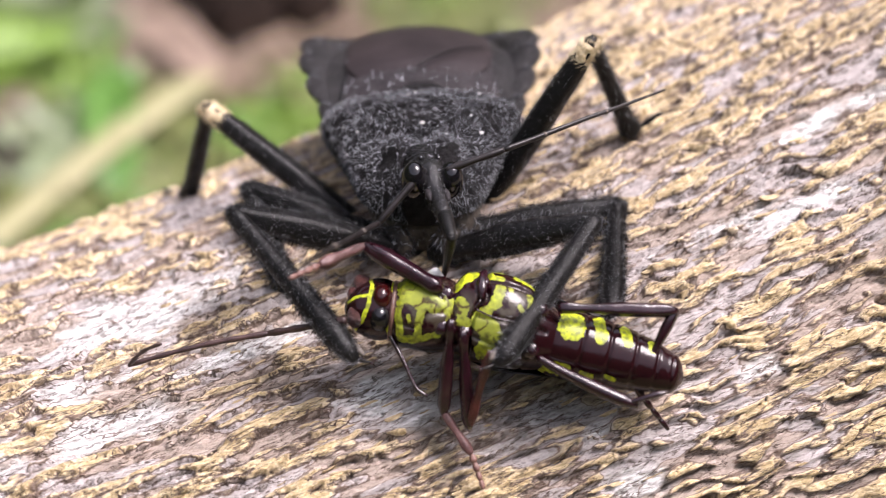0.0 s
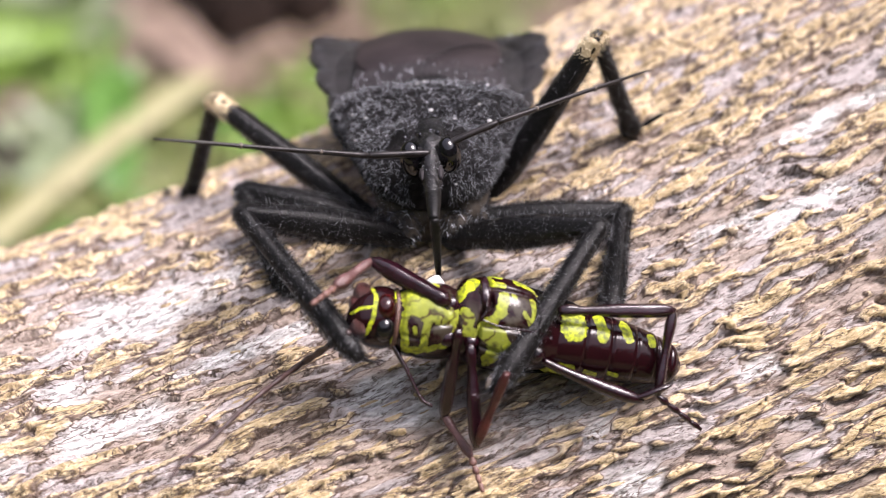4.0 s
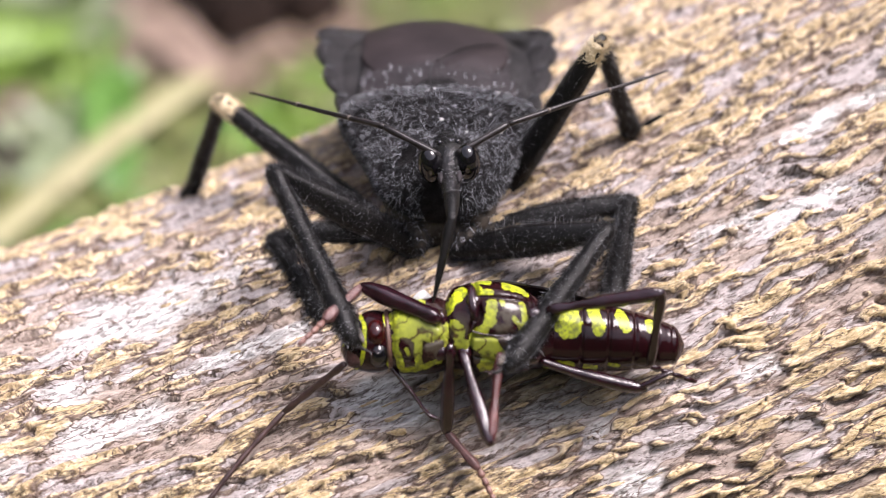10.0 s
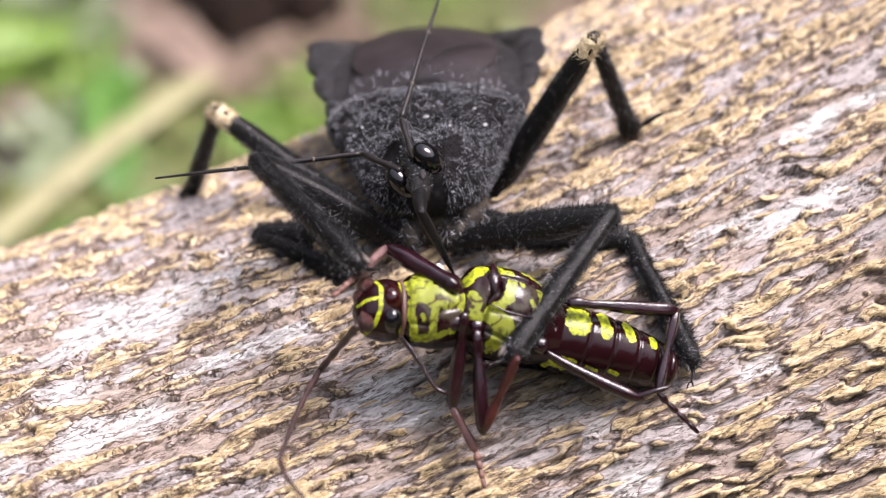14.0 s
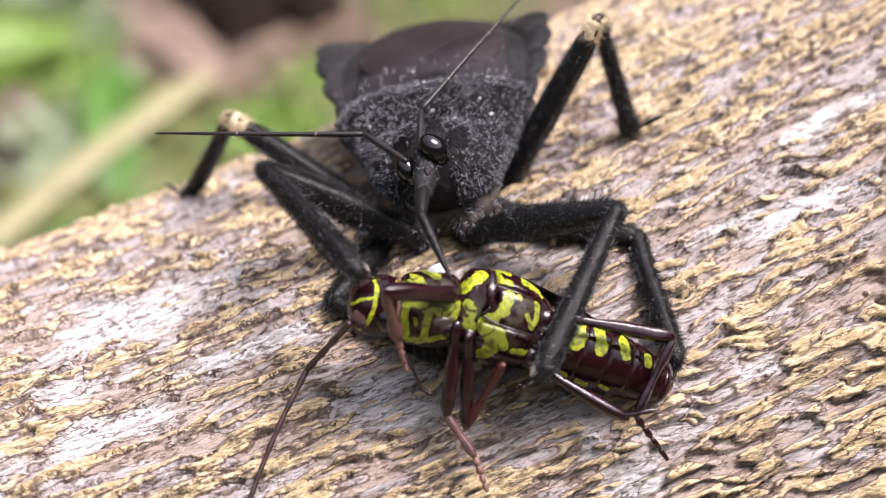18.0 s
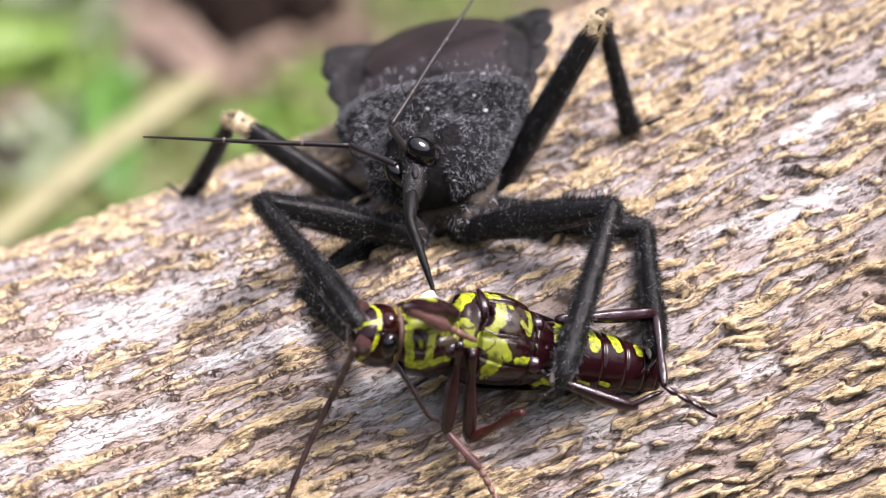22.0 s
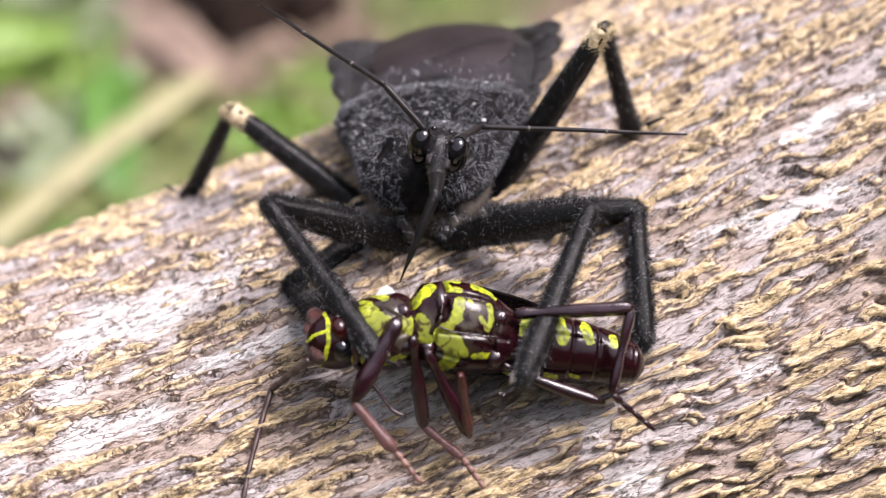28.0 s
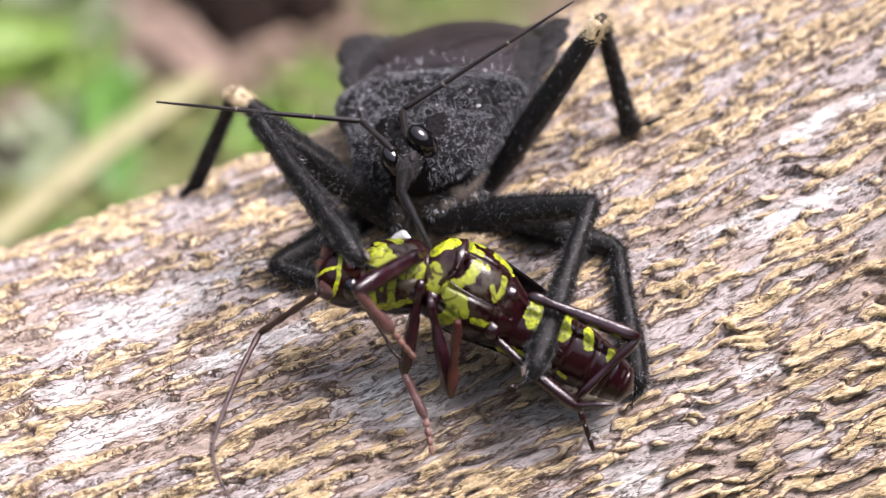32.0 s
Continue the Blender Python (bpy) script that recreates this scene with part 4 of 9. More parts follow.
# ---- the beetle it holds; its space: x to the tail, y up the picture of its flank, z out of its belly side
def marked(rows, n, sides, strokes, dulls=(), seams=(), power=0.95, cuts=()):
    """Rings along x (x, y, z, half height, half depth) with pigment bands: half width and the line that each follows in x, y."""
    rings = []
    for x, y, z, a, b in spline(rows, n):
        g = 1 - sum(0.045 * math.exp(-((x - s) / 0.06) ** 2) for s in seams)
        w = -2 * np.pi * np.arange(sides) / sides
        c, s = np.cos(w), np.sin(w)
        rings.append(np.stack([np.full(sides, x), y + a * g * np.copysign(abs(s) ** power, s), z + b * g * np.copysign(abs(c) ** power, c)], 1).tolist())
    v, f = skin(rings)
    p = np.asarray(v, float)
    jit = np.array([0.16 * noise.noise((q[0] * 3, q[1] * 3, 2.0)) + 0.16 * noise.noise((q[0] * 5, q[1] * 14, 5.0)) for q in v])
    field, dull = np.zeros(len(v)), np.zeros(len(v))

    def away(line):
        """Distance in x, y of each point from a line."""
        best = np.full(len(p), 9.0)
        for (ax, ay), (bx, by) in zip(line, line[1:]):
            dx, dy = bx - ax, by - ay
            u = np.clip(((p[:, 0] - ax) * dx + (p[:, 1] - ay) * dy) / (dx * dx + dy * dy), 0, 1)
            best = np.minimum(best, np.hypot(p[:, 0] - ax - u * dx, p[:, 1] - ay - u * dy))
        return best

    for half, line in strokes:
        field = np.maximum(field, 1 - 0.5 * away(line) / half)
    sink = np.zeros(len(v))
    for depth, half, line in cuts:
        sink = np.maximum(sink, depth * np.exp(-((away(line) / half) ** 2)))
    for cx, cy, rx, ry in dulls:
        q = np.hypot((p[:, 0] - cx) / rx, (p[:, 1] - cy) / ry)
        dull = np.maximum(dull, np.clip(1.6 - q, 0, 1))
    field = np.where(p[:, 2] > -0.9, np.clip(field + jit, 0, 1), 0)
    v = [(q[0], q[1] * (1 - 0.5 * k), q[2] * (1 - k)) if q[2] > 0 else tuple(q) for q, k in zip(v, sink)]
    return v, f, {"mark": field, "dull": dull}


def beetle():
    top = empty("longhorn_beetle", "dark maroon longhorn beetle with yellow-green patches, held as prey", "insect")
    MOVE["beetle"] = top
    bands = [
        (0.17, [(-2.05, 0.78), (-1.86, 1.05), (-1.6, 1.42), (-1.42, 1.58)]), (0.12, [(-1.62, 1.2), (-1.38, 1.5)]),
        (0.20, [(-1.72, 0.34), (-1.45, 0.05)]), (0.22, [(-1.5, 0.15), (-1.44, -0.35), (-1.28, -0.38)]),
        (0.21, [(-0.33, 1.16), (-0.31, 0.61), (-0.52, 0.28), (-0.9, -0.05)]),
        (0.26, [(-0.9, -0.2), (-0.52, -0.52), (-0.28, -0.96), (-0.5, -1.25)]), (0.18, [(-0.7, -0.1), (-0.2, -0.3), (0.1, -0.75)]),
        (0.10, [(-1.0, 1.93), (-0.74, 1.6), (-0.33, 1.6)]), (0.09, [(-1.0, 1.95), (-0.4, 1.93)]),
        (0.18, [(0.22, 1.85), (0.62, 1.84), (0.95, 1.62)]), (0.09, [(0.05, 1.25), (0.14, 1.15)]),
        (0.11, [(0.82, 1.22), (0.97, 0.62), (0.87, 0.28)]), (0.09, [(0.56, 0.66), (0.84, 0.26)]), (0.12, [(0.50, -0.80), (1.05, -0.70)]),
    ]
    v, f, fl = marked([(-2.15, 0.1, 0.1, 0.9, 0.9), (-1.95, 0.12, 0.1, 1.35, 1.3), (-1.4, 0.18, 0.05, 1.62, 1.65), (-0.6, 0.22, 0.0, 1.75, 1.82), (0.3, 0.2, 0, 1.72, 1.8), (1.0, 0.12, -0.05, 1.55, 1.65), (1.6, 0.0, -0.1, 1.3, 1.45), (2.1, -0.05, -0.15, 1.1, 1.25)], 150, 150, bands, [(-1.45, 0.0, 0.45, 0.55), (-0.6, -0.5, 0.75, 0.55), (0.35, 0.5, 0.8, 0.8)], (-1.02, 1.05), 0.84, [
        (0.10, 0.07, [(-1.05, -0.1), (-0.2, -0.06), (0.8, 0.0), (1.7, 0.0)]),
        (0.16, 0.10, [(-0.98, 1.9), (-0.85, 1.3), (-0.72, 0.7), (-0.95, 0.35), (-1.08, -0.1)]),
        (0.13, 0.08, [(-1.08, -0.1), (-1.05, -0.7), (-1.0, -1.5)]),
        (0.10, 0.08, [(-0.9, 1.42), (-0.2, 1.42), (0.5, 1.38), (1.1, 1.25)]),
        (0.14, 0.09, [(1.12, 1.5), (1.22, 0.8), (1.15, 0.0), (1.2, -1.0)]),
        (0.08, 0.06, [(-0.9, -0.85), (0.0, -1.0), (1.0, -0.95)])])
    part("thorax", v, f, SHELL, top, "maroon thorax with yellow-green scale patches", fields=fl)
    for pts, w in ((((-1.05, 1.7, 0.6), (-1.0, 1.2, 1.6), (-0.9, 0.5, 1.98), (-1.1, 0.1, 1.95)), 0.13), (((-1.1, 0.15, 1.93), (-0.4, 0.0, 1.98), (0.5, 0.0, 1.9), (1.4, 0.0, 1.6)), 0.035), (((1.0, 1.35, 0.75), (1.15, 0.8, 1.4), (1.2, 0.1, 1.72)), 0.12)):
        v, f = tube([(i, p[1], p[2], w, w * 0.7) for i, p in enumerate(pts)], 8, 20)
        xs = [p[0] for p in pts]
        part("body_seam", [(np.interp(q[0], range(len(xs)), xs), q[1], q[2]) for q in v], f, MAROON, top, "dark plate edge")
    for cx, cy, cz, r in ((-0.98, 1.18, 1.46, 0.32), (1.3, 0.75, 1.2, 0.36), (-1.25, -0.72, 1.44, 0.30), (1.3, -0.75, 1.15, 0.36)):
        v, f = tube([(-r, 0, 0, 0.03, 0.03), (-r * 0.6, 0, 0, r * 0.75, r * 0.6), (0, 0, 0, r * 0.95, r * 0.75), (r * 0.6, 0, 0, r * 0.75, r * 0.6), (r, 0, 0, 0.03, 0.03)], 14, 14)
        part("coxa", [(cx + q[0], cy + q[1], cz + q[2]) for q in v], f, MAROON, top)
    v, f = tube([(0.6, -0.92, 1.66, 0.14, 0.14), (0.95, -0.98, 1.68, 0.19, 0.18), (1.35, -1.04, 1.52, 0.18, 0.18), (1.7, -1.08, 1.2, 0.13, 0.13), (1.85, -1.1, 1.05, 0.05, 0.05)], 16, 20, 0.1, 0.1)
    part("far_mid_femur", [(q[1], q[0], q[2]) for q in v], [g[::-1] for g in f], MAROON, top, "dark red stump of the far middle leg")
    spots = [
        (0.36, [(2.45, 0.80), (2.55, 0.28)]), (0.28, [(2.75, 0.85), (2.85, 0.30)]), (0.24, [(3.58, 0.98), (3.80, 0.30)]), (0.20, [(4.62, 0.88), (4.80, 0.36)]), (0.14, [(5.70, 0.62), (5.78, 0.34)]),
        (0.18, [(1.8, -1.15), (2.75, -1.12)]), (0.09, [(3.35, -1.12), (3.75, -1.16)]), (0.07, [(4.25, -1.02), (4.6, -1.05)]),
    ]
    v, f, fl = marked([(1.4, -0.08, -0.2, 1.05, 1.1), (2.0, -0.06, -0.2, 1.28, 1.3), (3.0, -0.05, -0.2, 1.33, 1.32), (4.2, -0.07, -0.2, 1.26, 1.22), (5.4, -0.12, -0.2, 1.10, 1.06), (6.4, -0.2, -0.2, 0.86, 0.85), (6.95, -0.25, -0.2, 0.58, 0.6), (7.15, -0.28, -0.2, 0.22, 0.24)], 150, 120, spots, (), (3.15, 4.2, 5.2, 6.05, 6.65))
    part("abdomen", v, f, SHELL, top, "glossy dark maroon abdomen with yellow side spots", fields=fl)
    for s, y0 in ((1, 0.92), (-1, -0.5)):
        rings = []
        for x, w, z in spline([(-1.6, 0.35, -0.35), (-0.8, 0.9, -0.5), (1.5, 1.0, -0.6), (3.0, 0.7, -0.7), (4.0, 0.35, -0.8), (4.4, 0.1, -0.85)], 30):
            ring = []
            for lay in (0.12, 0.0):
                for q in (np.linspace(-1, 1, 13) if lay else np.linspace(1, -1, 13)):
                    ring.append((x, y0 + s * (0.28 - 0.05 * x) + w * q * 0.72, z - 1.0 + 0.6 * abs(q) ** 2 * (1 if q * s > 0 else -0.1) - lay))
            rings.append(ring)
        v, f = skin(rings)
        part("wing_case", v, f, ELYTRON, top, "dark narrow wing case")
    forebody(top)
    for key, name, long, shin in (("bf", "fore", 3.4, 2.4), ("ba", "mid", 3.6, 1.9), ("bb", "mid", 3.7, 3.4), ("bh", "hind", 4.3, 3.3)):
        beetle_leg(top, key, name, long, shin)
    # the hind leg on the log side stays folded against the body
    v, f = tube([(1.6, -0.95, 0.9, 0.16, 0.16), (2.6, -1.25, 0.95, 0.2, 0.22), (4.2, -1.62, 1.0, 0.27, 0.28), (5.4, -1.82, 1.05, 0.18, 0.18), (5.65, -1.85, 1.05, 0.1, 0.1)], 10, 24)
    part("hind_femur", v, f, MAROON, top)
    v, f = tube([(5.3, -1.80, 1.1, 0.1, 0.1), (5.6, -1.66, 1.2, 0.13, 0.13), (6.0, -1.42, 1.3, 0.13, 0.13), (6.4, -1.22, 1.3, 0.1, 0.1), (6.6, -1.12, 1.3, 0.03, 0.03)], 8, 18)
    part("hind_tibia", v, f, MAROON, top)
    for key, name, long, w0, w1, bow in (("bn1", "antenna_base", 3.4, 0.12, 0.13, 0.0), ("bn2", "antenna_shaft", 5.6, 0.11, 0.085, -0.12), ("bn3", "antenna_end", 2.4, 0.085, 0.06, -0.15)):
        steps = [(x, 0, 0.02, (w0 + (w1 - w0) * x / long) * (1.2 if i % 2 else 0.94), (w0 + (w1 - w0) * x / long) * (1.2 if i % 2 else 0.94)) for i, x in enumerate(np.linspace(0, long, {"bn1": 9, "bn2": 13, "bn3": 7}[key]))]
        v, f = tube(steps, 10, 44)
        MOVE[key] = part(name, [(q[0], q[1] + bow * math.sin(math.pi * q[0] / long), q[2]) for q in v], f, BEETLE_ANTENNA, MOVE["bn2"] if key == "bn3" else top)
    return top


def forebody(top):
    """Head and first thorax ring; origin at the hinge to the thorax, x to the tail."""
    bands = [
        (0.26, [(-2.15, 0.85), (-1.96, 0.35), (-1.5, 0.25)]), (0.34, [(-1.75, 0.85), (-1.40, 0.42), (-1.0, 0.18), (-0.5, 0.22)]), (0.2, [(-0.55, 0.25), (-0.2, 0.15)]),
        (0.13, [(-2.2, 0.2), (-2.2, -0.4), (-2.06, -1.03)]), (0.15, [(-1.30, -0.05), (-1.40, -0.45), (-1.42, -0.95)]),
        (0.11, [(-2.05, -1.12), (-1.6, -1.12), (-1.16, -1.05), (-0.62, -0.85), (-0.45, -0.55)]), (0.07, [(-1.82, -0.32), (-1.76, -0.55)]),
        (0.14, [(-1.5, 1.5), (-1.1, 1.35)]), (0.10, [(-2.0, 1.25), (-1.7, 1.2)]), (0.08, [(-0.35, -0.1), (-0.3, -0.4)]),
    ]
    v, f, fl = marked([(-2.55, 0.0, -0.05, 0.95, 0.95), (-2.3, 0.0, -0.02, 1.2, 1.2), (-1.6, 0.05, 0, 1.42, 1.42), (-0.8, 0.08, 0, 1.48, 1.5), (-0.2, 0.06, 0, 1.3, 1.3), (0.15, 0.05, 0, 1.0, 1.0)], 110, 130, bands, [(-1.2, 0.1, 1.0, 1.0)], (-2.3, -0.1), 0.9, [(0.07, 0.07, [(-2.2, -0.65), (-1.5, -0.75), (-1.15, -0.2), (-0.5, -0.05)]), (0.07, 0.07, [(-1.7, 0.95), (-1.2, 0.9), (-0.6, 0.45)])])
    fore = part("prothorax", v, f, SHELL, top, "yellow-green first thorax ring with dark blotches", fields=fl)
    MOVE["forebody"] = fore
    for cx, cy in ((-0.52, 0.7), (-0.55, -0.55)):
        v, f = tube([(-0.34, 0, 0, 0.03, 0.03), (-0.2, 0, 0, 0.28, 0.18), (0, 0, 0, 0.33, 0.22), (0.2, 0, 0, 0.28, 0.18), (0.34, 0, 0, 0.03, 0.03)], 14, 12, 0.2)
        part("coxa", [(cx + q[0], cy + q[1], 1.18 + q[2]) for q in v], f, MAROON, fore)
    v, f = tube([(-0.4, 0, 0, 0.05, 0.05), (-0.2, 0, 0.05, 0.28, 0.2), (0.1, 0, 0.1, 0.3, 0.24), (0.35, 0, 0, 0.08, 0.08)], 12, 12, 0.3)
    part("white_down", [(-1.05 + q[0], 1.45 + q[2], 0.35 + q[1]) for q in v], f, WHITE, fore, "tuft of white down")
    lines = [(0.075, [(-3.46, 1.0), (-3.33, 0.72), (-3.34, 0.35), (-3.40, -0.18), (-3.56, -0.7), (-3.8, -0.95)]), (0.055, [(-4.15, 0.0), (-3.95, 0.16), (-3.7, 0.24), (-3.42, 0.3)]), (0.07, [(-2.55, 1.0), (-2.5, 0.6)]), (0.06, [(-2.6, -0.7), (-2.5, -1.0)])]
    v, f, fl = marked([(-4.3, -0.15, 0.35, 0.12, 0.12), (-4.2, -0.14, 0.33, 0.42, 0.42), (-3.95, -0.1, 0.25, 0.78, 0.78), (-3.5, -0.03, 0.1, 1.08, 1.08), (-2.95, 0, 0, 1.2, 1.2), (-2.4, 0, -0.05, 1.08, 1.08)], 90, 110, lines)
    part("head", v, f, SHELL, fore, "dark red beetle head with thin yellow lines", fields=fl)
    rings = [[(-2.46 + 0.09 * math.cos(q), (1.12 + 0.07 * math.sin(q)) * math.cos(w), -0.03 + (1.12 + 0.07 * math.sin(q)) * math.sin(w)) for q in np.linspace(0, 2 * math.pi, 10, endpoint=False)] for w in np.linspace(0, 2 * math.pi, 61)]
    part("neck_ring", *skin(rings, caps=False), NECK, fore, "brown ring behind the head")
    for x, y, z, a, b, c, mat, name in ((-2.9, -0.42, 0.66, 0.44, 0.55, 0.66, EYEBALL, "eye"), (-2.92, 0.30, 0.68, 0.45, 0.58, 0.70, RED_FACE, "red_patch"), (-3.76, -0.40, 0.58, 0.44, 0.54, 0.52, MOUTH, "jaw"), (-3.78, 0.82, 0.30, 0.36, 0.42, 0.42, MOUTH, "jaw"), (-4.05, 0.42, 0.34, 0.24, 0.3, 0.32, MOUTH, "jaw")):
        v, f = tube([(-a, 0, 0, 0.02, 0.02), (-a * 0.8, 0, 0, b * 0.6, c * 0.6), (-a * 0.4, 0, 0, b * 0.92, c * 0.92), (0, 0, 0, b, c), (a * 0.4, 0, 0, b * 0.92, c * 0.92), (a * 0.8, 0, 0, b * 0.6, c * 0.6), (a, 0, 0, 0.02, 0.02)], 16, 16)
        part(name, [(x + q[0], y + q[1], z + q[2]) for q in v], f, mat, fore)
    v, f = tube([(0, 0, 0, 0.17, 0.17), (0.7, -1.0, 0.1, 0.15, 0.15), (1.35, -2.0, 0.15, 0.11, 0.11), (1.75, -2.2, 0.2, 0.06, 0.06)], 10, 20)
    part("fore_leg", [(-2.5 + q[0], -0.95 + q[1], 0.35 + q[2]) for q in v], f, MAROON, fore, "dark folded foreleg")


def beetle_leg(top, key, name, long, shin):
    w, fat = (0.34, 1.3) if key == "bf" else (0.25, 1.0)
    v, f = tube([(-0.1, 0, 0, 0.1, 0.1), (0.05, 0, 0, 0.17, 0.17), (long * 0.25, 0, 0, w, w * 1.1), (long * 0.5, 0, 0, w * 0.96, w * 1.06), (long * 0.8, 0, 0, w * (0.85 if key == "bf" else 0.6), w * (0.9 if key == "bf" else 0.64)), (long, 0, 0, w * 0.68, w * 0.68), (long + 0.15, 0, 0, 0.1, 0.1)], 24, 30, 0.05, 0.14)
    MOVE[key + "_femur"] = part(name + "_femur", v, f, MAROON, top)
    v, f = tube([(-0.1, 0, 0, 0.08, 0.08), (0.1, 0, 0, 0.14, 0.14), (shin * 0.5, 0, 0, 0.135 * fat, 0.135 * fat), (shin * 0.9, 0, 0, 0.16 * fat, 0.15 * fat), (shin, 0, 0, 0.1, 0.1)], 20, 22, 0.05, 0.14)
    tib = part(name + "_tibia", v, f, {"bb": RED_LEG, "bf": RUST_LEG, "ba": RUST_LEG}.get(key, MAROON), top)
    MOVE[key + "_tibia"] = tib
    if key == "bb":
        return
    ends = {"bf": (1.5, 0.0, 0.0), "ba": (1.35, -0.35, 0.0), "bh": (1.0, 2.0, -0.6)}[key]
    e = np.array(ends)
    for i in range(4):
        v, f = tube([(0, 0, 0, 0.085, 0.075), (0.15, 0, 0, 0.10, 0.09), (0.85, 0, 0, 0.125 - 0.015 * i, 0.09), (1, 0, 0, 0.07, 0.06)], 8, 8)
        a, b = e * i / 4, e * (i + 0.98) / 4
        side = np.array((-e[1], e[0], 0)) / np.linalg.norm(e[:2])
        part("tarsus_joint", [np.array((shin, 0, 0)) + a + (b - a) * q[0] + side * q[1] + np.array((0, 0, q[2])) for q in v], f, MAROON if key == "bh" else RUST, tib, "brown foot joint")


beetle()


# ---- loose cork flakes on the bark
def flakes():
    rng = np.random.default_rng(77)
    meshes = []
    for k in range(8):
        v, f = [], []
        m = 12
        for lay in (0.0, -0.09):
            v.append((0, 0, 0.05 + lay))
            for j in range(m):
                w = 2 * math.pi * j / m
                r = rng.uniform(0.5, 1.2)
                v.append((0.75 * r * math.cos(w), 0.17 * r * math.sin(w), 0.05 * rng.random() + 0.06 * math.cos(w) ** 2 + lay))
        for j in range(m):
            a, b = 1 + j, 1 + (j + 1) % m
            f += [(0, a, b), (m + 1, m + 1 + b, m + 1 + a), (a, m + 1 + a, m + 1 + b, b)]
        me = bpy.data.meshes.new("bark_flake")
        me.from_pydata([tuple(np.asarray(p) * MM) for p in v], [], f)
        me.materials.append(FLAKE)
        meshes.append(me)
    S = rng.uniform(-18, 13, 290)
    A = rng.uniform(4, 26, 290)
    h = bark_fields(S, A)[0]
    for i in range(290):
        w = A[i] / 24.3
        r = girth(S[i]) + h[i] - 0.01
        nrm = math.cos(w) * OUT + math.sin(w) * UPN
        p = CENTRE + S[i] * AXIS + r * nrm
        side = np.cross(nrm, AXIS)
        rot = Matrix((AXIS, side, nrm)).transposed().to_4x4()
        ob = new("bark_flake", meshes[i % 8])
        ob.parent = LOG
        sc = rng.uniform(0.25, 0.75)
        ob.matrix_basis = Matrix.Translation(p * MM) @ rot @ pose(0, 0, 0, rng.normal(0, 5), rng.normal(0, 3), rng.normal(0, 4)) @ Matrix.Diagonal((sc, sc * rng.uniform(0.5, 1.0), 1, 1))


flakes()


